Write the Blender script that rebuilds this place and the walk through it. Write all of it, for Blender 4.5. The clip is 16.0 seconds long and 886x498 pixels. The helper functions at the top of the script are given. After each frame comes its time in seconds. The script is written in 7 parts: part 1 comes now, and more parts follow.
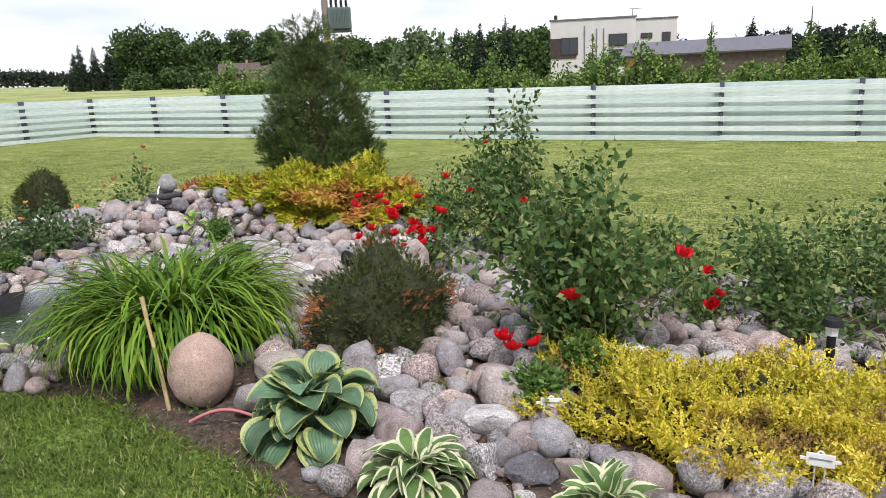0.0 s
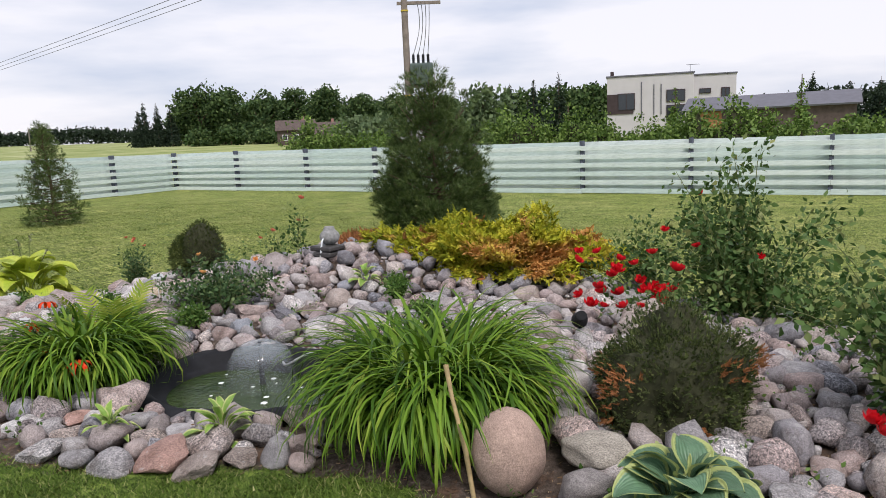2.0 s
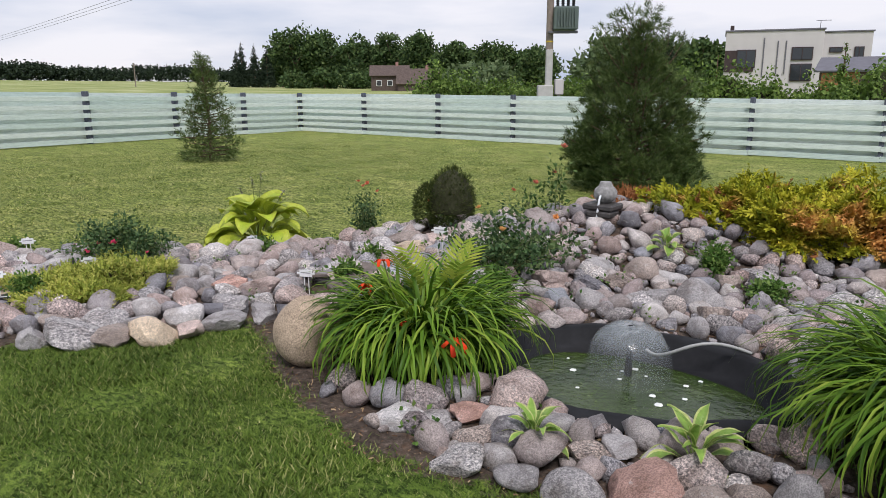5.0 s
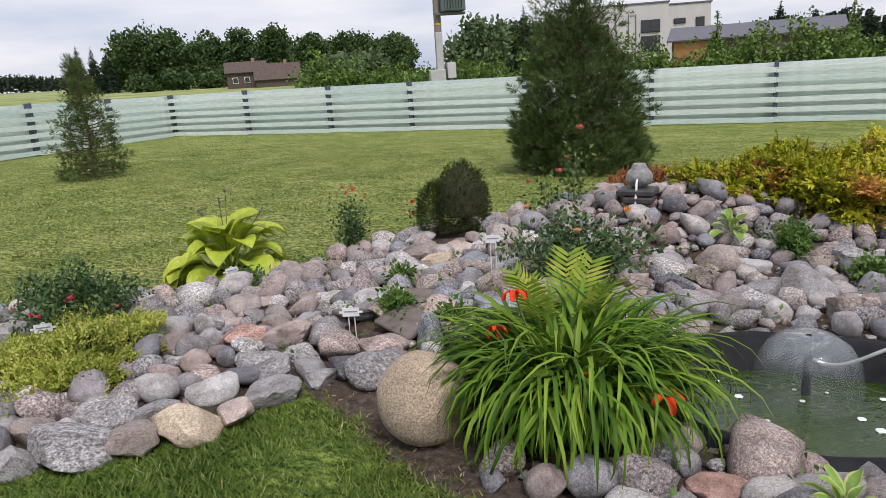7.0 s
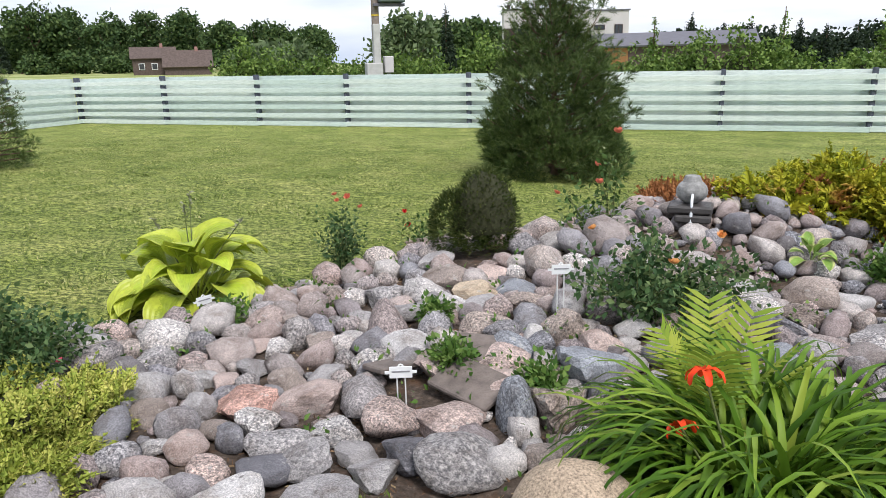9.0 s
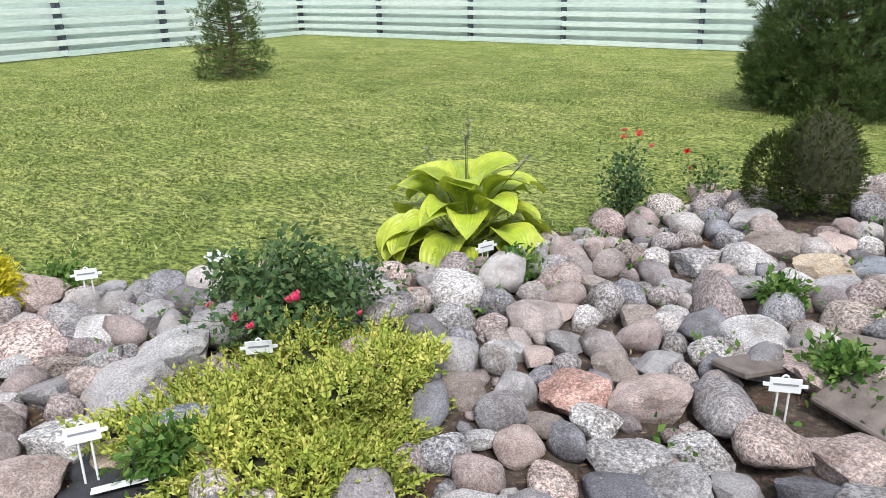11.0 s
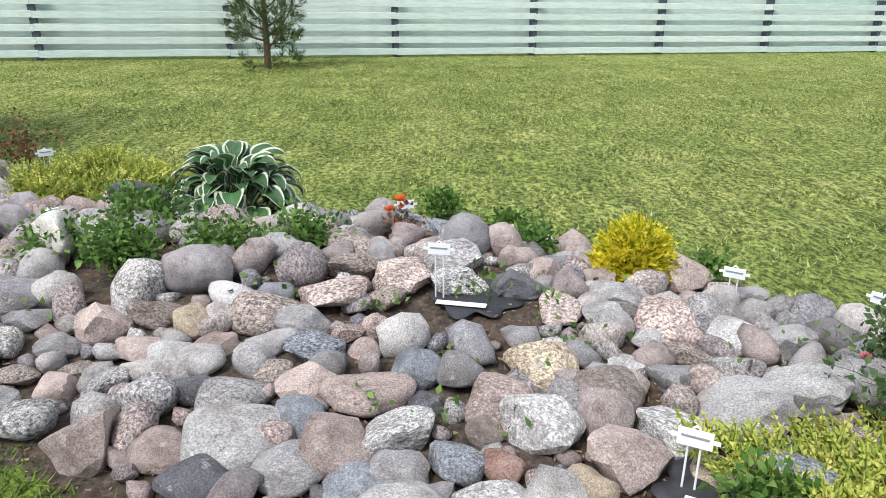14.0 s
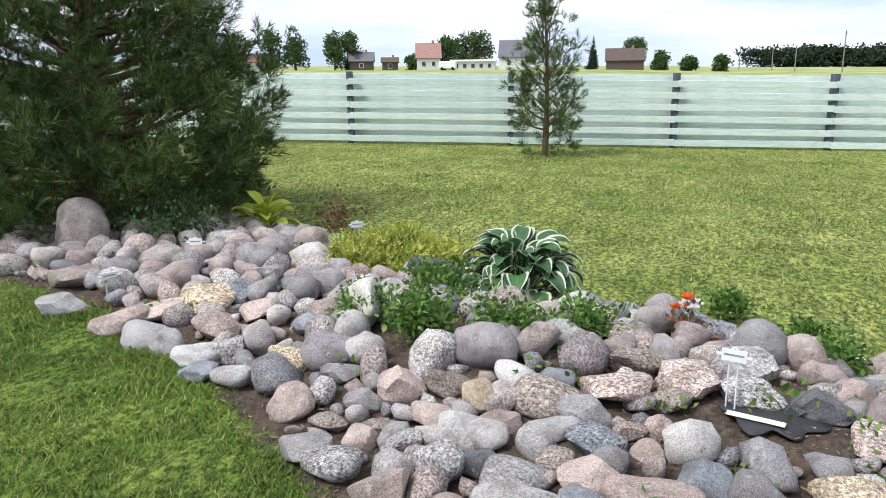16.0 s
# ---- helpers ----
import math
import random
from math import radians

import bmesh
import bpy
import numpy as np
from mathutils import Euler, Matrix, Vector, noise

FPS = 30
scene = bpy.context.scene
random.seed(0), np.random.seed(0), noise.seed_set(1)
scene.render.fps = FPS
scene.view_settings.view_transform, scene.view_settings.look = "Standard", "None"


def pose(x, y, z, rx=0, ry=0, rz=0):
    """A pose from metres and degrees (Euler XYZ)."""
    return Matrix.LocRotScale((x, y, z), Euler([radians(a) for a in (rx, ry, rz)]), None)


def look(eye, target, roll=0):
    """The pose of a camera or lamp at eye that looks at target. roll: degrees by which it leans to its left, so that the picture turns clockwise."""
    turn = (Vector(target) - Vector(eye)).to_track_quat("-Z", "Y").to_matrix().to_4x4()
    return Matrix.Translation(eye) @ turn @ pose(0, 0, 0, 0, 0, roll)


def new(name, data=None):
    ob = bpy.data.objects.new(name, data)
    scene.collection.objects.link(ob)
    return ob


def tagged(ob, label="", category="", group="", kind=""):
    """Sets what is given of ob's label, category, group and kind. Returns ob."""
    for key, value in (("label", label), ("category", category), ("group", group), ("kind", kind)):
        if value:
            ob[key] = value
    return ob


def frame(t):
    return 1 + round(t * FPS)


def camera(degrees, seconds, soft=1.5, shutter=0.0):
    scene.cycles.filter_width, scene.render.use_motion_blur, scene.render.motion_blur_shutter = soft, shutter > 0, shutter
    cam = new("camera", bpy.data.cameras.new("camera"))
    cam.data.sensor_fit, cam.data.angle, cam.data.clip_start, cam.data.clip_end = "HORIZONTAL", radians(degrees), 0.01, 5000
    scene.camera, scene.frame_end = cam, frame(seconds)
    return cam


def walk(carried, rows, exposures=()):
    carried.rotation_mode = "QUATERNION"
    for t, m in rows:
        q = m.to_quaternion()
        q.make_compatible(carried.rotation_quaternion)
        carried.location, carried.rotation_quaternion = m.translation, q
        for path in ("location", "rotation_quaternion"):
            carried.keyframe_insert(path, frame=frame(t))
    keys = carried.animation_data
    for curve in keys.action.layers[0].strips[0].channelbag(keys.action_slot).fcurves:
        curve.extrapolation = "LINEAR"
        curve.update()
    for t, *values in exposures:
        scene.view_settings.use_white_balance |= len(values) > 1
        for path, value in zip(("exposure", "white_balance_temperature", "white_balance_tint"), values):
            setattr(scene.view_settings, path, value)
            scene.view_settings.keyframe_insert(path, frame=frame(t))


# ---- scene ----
cam = camera(63.8, 16.0, soft=0.7)
METRES, EYE, TILT, LEAN, TURN = 7.5, 1.525, 1.887, -1.12, 30.7
ROWS = [
    (0.0, 0.0, 0.0, 0.0, -0.99, -15.64, 3.56),
    (0.5, -0.0471, 0.0152, -0.0025, -5.96, -15.76, 3.75),
    (1.0, -0.0916, 0.027, -0.0017, -5.12, -15.42, 2.07),
    (1.5, -0.1317, 0.0478, -0.0022, 1.38, -12.54, 4.8),
    (2.0, -0.1714, 0.0585, -0.001, 2.47, -11.07, 3.8),
    (2.5, -0.2182, 0.0634, -0.0009, 1.96, -12.62, 3.58),
    (3.0, -0.2548, 0.0809, -0.0031, 6.79, -11.34, 4.83),
    (3.5, -0.2935, 0.097, -0.0023, 11.13, -11.33, 3.29),
    (4.0, -0.3372, 0.1098, -0.005, 9.32, -14.44, 5.51),
    (4.5, -0.3772, 0.1307, -0.0097, 11.89, -12.46, 4.76),
    (4.7, -0.3931, 0.1414, -0.0069, 10.67, -13.49, 3.11),
    (6.8, -0.5649, 0.2546, -0.0084, 0.0, -15.33, 3.8),
    (7.0, -0.5788, 0.2669, -0.0091, -2.23, -16.07, 4.92),
    (7.5, -0.6102, 0.2996, -0.0109, -6.27, -14.83, 3.24),
    (8.0, -0.6337, 0.3375, -0.0146, -6.24, -16.4, 1.81),
    (8.2, -0.638, 0.35, -0.0165, -7.9, -15.95, 2.6),
    (10.3, -0.718, 0.4645, -0.019, -9.18, -19.51, 2.23),
    (10.5, -0.7255, 0.4671, -0.0185, -5.3, -20.12, 3.47),
    (11.0, -0.7426, 0.4849, -0.0208, 6.24, -22.39, 2.46),
    (11.5, -0.7464, 0.5061, -0.0235, 18.98, -21.94, 1.26),
    (12.0, -0.7526, 0.512, -0.0244, 26.7, -22.85, 1.75),
    (12.5, -0.7571, 0.5112, -0.0249, 32.07, -23.13, 1.47),
    (13.0, -0.7625, 0.5055, -0.0243, 41.21, -22.31, 2.13),
    (13.5, -0.7675, 0.5007, -0.0238, 49.87, -20.95, 2.21),
    (14.0, -0.7708, 0.4972, -0.0234, 56.7, -20.23, 2.38),
    (14.5, -0.7729, 0.4914, -0.0228, 63.4, -19.52, 2.64),
    (15.0, -0.774, 0.4848, -0.0213, 69.58, -18.09, 2.59),
    (15.5, -0.7741, 0.4808, -0.0198, 74.0, -16.01, 2.57),
    (16.0, -0.7736, 0.4773, -0.0175, 77.54, -12.6, 2.66),
]
walk(cam, [(t, pose(0, 0, EYE, TILT, LEAN, TURN) @ pose(METRES * x, METRES * y, METRES * z, 90 + pitch, roll, yaw)) for t, x, y, z, yaw, pitch, roll in ROWS],
     exposures=[(0.0, 0.34, 6500, 17), (1.5, 0.1, 6500, 17), (3.5, -0.24, 6500, 17), (4.5, -0.1, 6450, 17), (7.0, -0.1, 6500, 17), (7.5, 0.1, 6500, 17), (8.0, 0.16, 6500, 16),
                (10.5, 0.5, 6350, 12), (13.0, 0.5, 6350, 11), (15.0, 0.47, 6350, 10), (16.0, 0.47, 6350, 10)])

# ---------------------------------------------------------------- light
world = bpy.data.worlds.new("world")
scene.world = world
world.use_nodes = True
wt = world.node_tree
wt.nodes.clear()
w_out = wt.nodes.new("ShaderNodeOutputWorld")
w_bg = wt.nodes.new("ShaderNodeBackground")
w_sky = wt.nodes.new("ShaderNodeTexSky")
w_sky.sky_type = "NISHITA"
w_sky.sun_disc = False
w_sky.sun_elevation, w_sky.sun_rotation = radians(55.6), radians(130.6)
w_tc = wt.nodes.new("ShaderNodeTexCoord")
w_map = wt.nodes.new("ShaderNodeMapping")
w_map.inputs["Scale"].default_value = (1.0, 1.0, 5.0)
w_noise = wt.nodes.new("ShaderNodeTexNoise")
w_noise.inputs["Scale"].default_value = 1.7
w_noise.inputs["Detail"].default_value = 6
w_ramp = wt.nodes.new("ShaderNodeValToRGB")
w_ramp.color_ramp.elements[0].position, w_ramp.color_ramp.elements[0].color = 0.38, (4.9, 6.0, 7.7, 1)
w_ramp.color_ramp.elements[1].position, w_ramp.color_ramp.elements[1].color = 0.60, (10.0, 10.2, 10.5, 1)
w_mix = wt.nodes.new("ShaderNodeMix")
w_mix.data_type = "RGBA"
w_mix.inputs[0].default_value = 0.86
wt.links.new(w_tc.outputs["Generated"], w_map.inputs[0])
wt.links.new(w_map.outputs[0], w_noise.inputs["Vector"])
wt.links.new(w_noise.outputs[0], w_ramp.inputs[0])
wt.links.new(w_sky.outputs[0], w_mix.inputs[6])
wt.links.new(w_ramp.outputs[0], w_mix.inputs[7])
wt.links.new(w_mix.outputs[2], w_bg.inputs[0])
w_bg.inputs[1].default_value = 0.102
wt.links.new(w_bg.outputs[0], w_out.inputs[0])

sun_data = bpy.data.lights.new("sun", "SUN")
sun_data.energy, sun_data.angle, sun_data.color = 2.9, radians(18), (1.0, 0.965, 0.92)
sun = new("sun", sun_data)
sun.matrix_world = look((0, 0, 30), (-14, 12, 3))

# ---------------------------------------------------------------- helpers of this place
rng = np.random.default_rng(7)


def part(name, data, material, parent=None, label=""):
    """Links a mesh, or a bmesh, as one object under a thing or a part."""
    if isinstance(data, bmesh.types.BMesh):
        me = bpy.data.meshes.new(name)
        data.to_mesh(me)
        data.free()
    else:
        me = data
    ob = new(name, me)
    if material is not None and not me.materials:
        me.materials.append(material)
    if parent is not None:
        ob.parent = parent
    if label:
        tagged(ob, label)
    return ob


def thing(name, m, label, category, group="", kind=""):
    ob = new(name)
    ob.matrix_world = m
    return tagged(ob, label, category, group, kind)


def mesh_of(name, verts, faces, smooth=False, uv=None):
    """A mesh from arrays: verts (n, 3), faces (m, 3) or (m, 4), uv (n, 2) by vertex."""
    verts, faces = np.asarray(verts, float), np.asarray(faces, int)
    me = bpy.data.meshes.new(name)
    k = faces.shape[1]
    me.vertices.add(len(verts))
    me.vertices.foreach_set("co", verts.ravel())
    me.loops.add(faces.size)
    me.loops.foreach_set("vertex_index", faces.ravel())
    me.polygons.add(len(faces))
    me.polygons.foreach_set("loop_start", np.arange(0, faces.size, k))
    if smooth:
        me.polygons.foreach_set("use_smooth", np.ones(len(faces), bool))
    if uv is not None:
        layer = me.uv_layers.new(name="map")
        layer.data.foreach_set("uv", np.asarray(uv, float)[faces.ravel()].ravel())
    me.update(calc_edges=True)
    me.validate()
    return me


def spread(template, places, turns, sizes):
    """Repeats a template (verts, faces) at places (k,3), turned by turns (k,3,3), at sizes (k,) or (k,3)."""
    tv, tf = template
    tv, tf = np.asarray(tv, float), np.asarray(tf, int)
    k, n = len(places), len(tv)
    sizes = np.asarray(sizes, float)
    if sizes.ndim == 1:
        sizes = np.repeat(sizes[:, None], 3, 1)
    v = np.einsum("kij,kvj->kvi", turns, tv[None] * sizes[:, None, :]) + np.asarray(places)[:, None]
    f = tf[None] + (np.arange(k) * n)[:, None, None]
    return v.reshape(-1, 3), f.reshape(-1, tf.shape[1])


def turns_along(d, roll=None):
    """Rotations whose y axis runs along d and whose z axis leans up, rolled at will."""
    d = np.asarray(d, float)
    d = d / np.linalg.norm(d, axis=1, keepdims=True)
    ref = np.where(np.abs(d[:, 2:3]) > 0.97, np.array([[1.0, 0, 0]]), np.array([[0, 0, 1.0]]))
    x = np.cross(d, ref)
    x /= np.linalg.norm(x, axis=1, keepdims=True)
    z = np.cross(x, d)
    if roll is not None:
        c, s = np.cos(roll)[:, None], np.sin(roll)[:, None]
        x, z = c * x + s * z, c * z - s * x
    return np.stack([x, d, z], axis=2)


def ball_dirs(n, low=-1.0, high=1.0):
    z = rng.uniform(low, high, n)
    a = rng.uniform(0, 2 * math.pi, n)
    r = np.sqrt(np.maximum(0, 1 - z * z))
    return np.stack([r * np.cos(a), r * np.sin(a), z], 1)


def tube(points, radii, sides=6):
    """Verts and quads of a tapered tube through points."""
    pts = np.asarray(points, float)
    tang = np.gradient(pts, axis=0)
    t = turns_along(tang)
    a = np.arange(sides) * 2 * math.pi / sides
    ring = np.cos(a)[None, :, None] * t[:, None, :, 0] + np.sin(a)[None, :, None] * t[:, None, :, 2]
    v = (pts[:, None] + ring * np.asarray(radii)[:, None, None]).reshape(-1, 3)
    f = []
    for i in range(len(pts) - 1):
        for j in range(sides):
            k = (j + 1) % sides
            f.append((i * sides + j, i * sides + k, (i + 1) * sides + k, (i + 1) * sides + j))
    return v, np.array(f)


def merge(pieces):
    vs, fs, n = [], [], 0
    for v, f in pieces:
        vs.append(v)
        fs.append(np.asarray(f) + n)
        n += len(v)
    return np.concatenate(vs), np.concatenate(fs)


def box_bm(size, at=(0, 0, 0), bevel=0.0):
    bm = bmesh.new()
    bmesh.ops.create_cube(bm, size=1, matrix=Matrix.Translation(at) @ Matrix.Diagonal((*size, 1)))
    if bevel:
        bmesh.ops.bevel(bm, geom=bm.edges[:], offset=bevel, segments=1, affect="EDGES")
    return bm


# ---------------------------------------------------------------- materials
def material(name, rough=0.8, metal=0.0, spec=0.3):
    m = bpy.data.materials.new(name)
    m.use_nodes = True
    b = m.node_tree.nodes["Principled BSDF"]
    b.inputs["Roughness"].default_value = rough
    b.inputs["Metallic"].default_value = metal
    b.inputs["Specular IOR Level"].default_value = spec
    return m, m.node_tree, b


def ramp(nt, source, stops):
    r = nt.nodes.new("ShaderNodeValToRGB")
    while len(r.color_ramp.elements) < len(stops):
        r.color_ramp.elements.new(0.5)
    for e, (p, c) in zip(r.color_ramp.elements, stops):
        e.position, e.color = p, (*c, 1)
    nt.links.new(source, r.inputs[0])
    return r.outputs[0]


def noise_tex(nt, scale, detail=4, rough=0.6, coord="Object", stretch=None):
    tc = nt.nodes.new("ShaderNodeTexCoord")
    n = nt.nodes.new("ShaderNodeTexNoise")
    n.inputs["Scale"].default_value, n.inputs["Detail"].default_value, n.inputs["Roughness"].default_value = scale, detail, rough
    out = tc.outputs[coord]
    if stretch:
        mp = nt.nodes.new("ShaderNodeMapping")
        mp.inputs["Scale"].default_value = stretch
        nt.links.new(out, mp.inputs[0])
        out = mp.outputs[0]
    nt.links.new(out, n.inputs["Vector"])
    return n.outputs[0]


def mixed(nt, fac, a, b, blend="MIX"):
    m = nt.nodes.new("ShaderNodeMix")
    m.data_type, m.blend_type = "RGBA", blend
    for v, i in ((fac, 0), (a, 6), (b, 7)):
        if isinstance(v, (int, float)):
            m.inputs[i].default_value = v
        elif isinstance(v, tuple):
            m.inputs[i].default_value = (*v, 1)
        else:
            nt.links.new(v, m.inputs[i])
    return m.outputs[2]


def bump(nt, b, height, strength=0.3, distance=0.01):
    n = nt.nodes.new("ShaderNodeBump")
    n.inputs["Strength"].default_value, n.inputs["Distance"].default_value = strength, distance
    nt.links.new(height, n.inputs["Height"])
    nt.links.new(n.outputs[0], b.inputs["Normal"])


def leafy(name, stops, rough=0.6, through_light=0.25, patch=None, patch_scale=3.0, spec=0.16):
    """Foliage: each leaf takes its own tone; patch: a second colour in large patches."""
    m, nt, b = material(name, rough, spec=spec)
    g = nt.nodes.new("ShaderNodeNewGeometry")
    c = ramp(nt, g.outputs["Random Per Island"], stops)
    if patch:
        f = ramp(nt, noise_tex(nt, patch_scale, 2), [(0.54, (0, 0, 0)), (0.64, (1, 1, 1))])
        c = mixed(nt, f, c, patch)
    big = ramp(nt, noise_tex(nt, 1.3, 2), [(0.3, (0.72, 0.74, 0.7)), (0.7, (1.15, 1.12, 1.1))])
    c = mixed(nt, 1.0, c, big, "MULTIPLY")
    nt.links.new(c, b.inputs["Base Color"])
    if through_light:
        tr = nt.nodes.new("ShaderNodeBsdfTranslucent")
        nt.links.new(c, tr.inputs[0])
        mx = nt.nodes.new("ShaderNodeMixShader")
        mx.inputs[0].default_value = through_light
        nt.links.new(b.outputs[0], mx.inputs[1])
        nt.links.new(tr.outputs[0], mx.inputs[2])
        nt.links.new(mx.outputs[0], nt.nodes["Material Output"].inputs[0])
    return m


def plain(name, color, rough=0.7, metal=0.0, vary=0.15, scale=8.0, spec=0.3, bumpy=0.0):
    """A paint or plastic with a little stain and grain."""
    m, nt, b = material(name, rough, metal, spec)
    n = noise_tex(nt, scale, 5)
    c = ramp(nt, n, [(0.25, tuple(x * (1 - vary) for x in color)), (0.75, tuple(min(1, x * (1 + vary)) for x in color))])
    nt.links.new(c, b.inputs["Base Color"])
    if bumpy:
        bump(nt, b, noise_tex(nt, scale * 6, 4), bumpy)
    return m


def stone_material(name, per_object, tone=None):
    """Field stones: each one its own granite, grey, pink, brown, pale or dark, with speckle, stains and relief."""
    m, nt, b = material(name, 0.82, spec=0.25)
    if per_object:
        r = nt.nodes.new("ShaderNodeObjectInfo").outputs["Random"]
    else:
        r = nt.nodes.new("ShaderNodeNewGeometry").outputs["Random Per Island"]
    base = ramp(nt, r, [(0.0, (0.30, 0.27, 0.25)), (0.1, (0.40, 0.32, 0.29)), (0.2, (0.20, 0.20, 0.21)), (0.3, (0.36, 0.34, 0.32)),
                        (0.4, (0.43, 0.35, 0.31)), (0.5, (0.28, 0.28, 0.29)), (0.58, (0.50, 0.48, 0.45)), (0.66, (0.34, 0.27, 0.24)),
                        (0.75, (0.24, 0.25, 0.27)), (0.84, (0.42, 0.37, 0.33)), (0.92, (0.55, 0.53, 0.50)), (1.0, (0.17, 0.16, 0.16))])
    if tone:
        base = ramp(nt, r, [(0.0, tuple(0.82 * c for c in tone)), (0.5, tone), (1.0, tuple(min(0.8, 1.2 * c) for c in tone))])
    tc = nt.nodes.new("ShaderNodeTexCoord")
    add = nt.nodes.new("ShaderNodeVectorMath")
    add.operation = "MULTIPLY_ADD"
    nt.links.new(tc.outputs["Object"], add.inputs[0])
    add.inputs[1].default_value = (1, 1, 1)
    comb = nt.nodes.new("ShaderNodeCombineXYZ")
    mul = nt.nodes.new("ShaderNodeMath")
    mul.operation = "MULTIPLY"
    mul.inputs[1].default_value = 37.0
    nt.links.new(r, mul.inputs[0])
    for i in range(3):
        nt.links.new(mul.outputs[0], comb.inputs[i])
    nt.links.new(comb.outputs[0], add.inputs[2])

    def tex(scale, detail=5, rough=0.6):
        n = nt.nodes.new("ShaderNodeTexNoise")
        n.inputs["Scale"].default_value, n.inputs["Detail"].default_value, n.inputs["Roughness"].default_value = scale, detail, rough
        nt.links.new(add.outputs[0], n.inputs["Vector"])
        return n.outputs[0]
    k = 0.12 if per_object else 1.0
    kind = nt.nodes.new("ShaderNodeMath")
    kind.operation = "FRACT"
    spin = nt.nodes.new("ShaderNodeMath")
    spin.operation = "MULTIPLY"
    spin.inputs[1].default_value = 17.3
    nt.links.new(r, spin.inputs[0])
    nt.links.new(spin.outputs[0], kind.inputs[0])
    coarse = ramp(nt, kind.outputs[0], [(0.0, (0.08, 0.08, 0.08)), (0.5, (0.25, 0.25, 0.25)), (0.75, (0.75, 0.75, 0.75)), (1.0, (1, 1, 1))])
    grain = ramp(nt, tex(95 * k, 3, 0.7), [(0.38, (0.30, 0.30, 0.32)), (0.47, (0.8, 0.8, 0.8)), (0.54, (1.15, 1.14, 1.12)), (0.63, (1.75, 1.72, 1.68))])
    c = mixed(nt, coarse, base, mixed(nt, 1.0, base, grain, "MULTIPLY"))
    dust = ramp(nt, tex(230 * k, 2, 0.6), [(0.4, (0.72, 0.71, 0.7)), (0.5, (1, 1, 1)), (0.6, (1.3, 1.28, 1.26))])
    c = mixed(nt, 1.0, c, dust, "MULTIPLY")
    blotch = ramp(nt, tex(9 * k, 5, 0.65), [(0.34, (0.66, 0.62, 0.59)), (0.5, (1, 1, 1)), (0.66, (1.28, 1.27, 1.26))])
    c = mixed(nt, 1.0, c, blotch, "MULTIPLY")
    lich = ramp(nt, tex(24 * k, 6, 0.7), [(0.6, (0, 0, 0)), (0.64, (0.5, 0.5, 0.5))])
    c = mixed(nt, 1.0, c, (1.06, 1.06, 1.10), "MULTIPLY")
    c = mixed(nt, lich, c, (0.56, 0.55, 0.52))
    dark = ramp(nt, tex(15 * k, 7, 0.75), [(0.34, (0.7, 0.7, 0.7)), (0.38, (0, 0, 0))])
    c = mixed(nt, dark, c, (0.10, 0.085, 0.07))
    nt.links.new(c, b.inputs["Base Color"])
    bump(nt, b, tex(30 * k, 10, 0.75), 1.0, 0.022)
    return m


STONE = stone_material("field_stone", True)
STONES = stone_material("field_stones", False)
TONES = {"g": (0.33, 0.32, 0.31), "w": (0.47, 0.46, 0.44), "p": (0.42, 0.34, 0.30), "b": (0.30, 0.255, 0.22), "d": (0.14, 0.14, 0.15), "y": (0.52, 0.43, 0.31), "e": (0.27, 0.29, 0.31), "r": (0.42, 0.27, 0.22)}
TONED = {key: stone_material("field_stone_" + name, True, TONES[key]) for key, name in zip("gwpbdyer", ("grey", "pale", "pink", "brown", "dark", "ochre", "bluish", "red"))}

# ---------------------------------------------------------------- the lie of the land
BED_FRONT = [(1.9, 1.4), (0.2, 1.45), (-1.1, 1.55), (-1.9, 1.78), (-2.5, 1.88), (-3.2, 2.0), (-3.75, 1.82), (-4.3, 1.48), (-4.75, 1.26), (-5.15, 1.2), (-5.6, 1.28),
             (-6.1, 1.45), (-6.6, 1.72), (-6.95, 1.86), (-7.1, 1.5), (-7.22, 1.17), (-7.5, 0.88), (-7.62, 0.6), (-7.75, 0.25), (-8.1, -0.2), (-8.45, -0.65), (-8.7, -1.0), (-8.95, -1.4),
             (-9.25, -1.75), (-9.5, -2.1), (-9.7, -2.57), (-9.9, -3.04), (-10.05, -3.6), (-10.2, -4.6)]
BED_BACK = [(-11.6, -5.2), (-12.3, -4.4), (-12.1, -3.2), (-11.8, -2.4), (-11.35, -1.3), (-11.1, -0.6), (-10.9, 0.1), (-10.65, 0.75), (-10.3, 1.25), (-9.95, 1.65), (-9.5, 2.1), (-9.0, 2.7),
            (-8.75, 3.3), (-8.4, 3.9), (-8.3, 4.5), (-7.9, 5.2), (-7.2, 5.75), (-6.3, 6.1), (-5.2, 6.6), (-3.8, 6.5), (-2.8, 6.0), (-1.6, 5.7), (0.4, 5.5), (1.9, 5.4)]
BED = np.array(BED_FRONT + BED_BACK)
POND = (-4.74, 2.6, 0.72, 0.50)


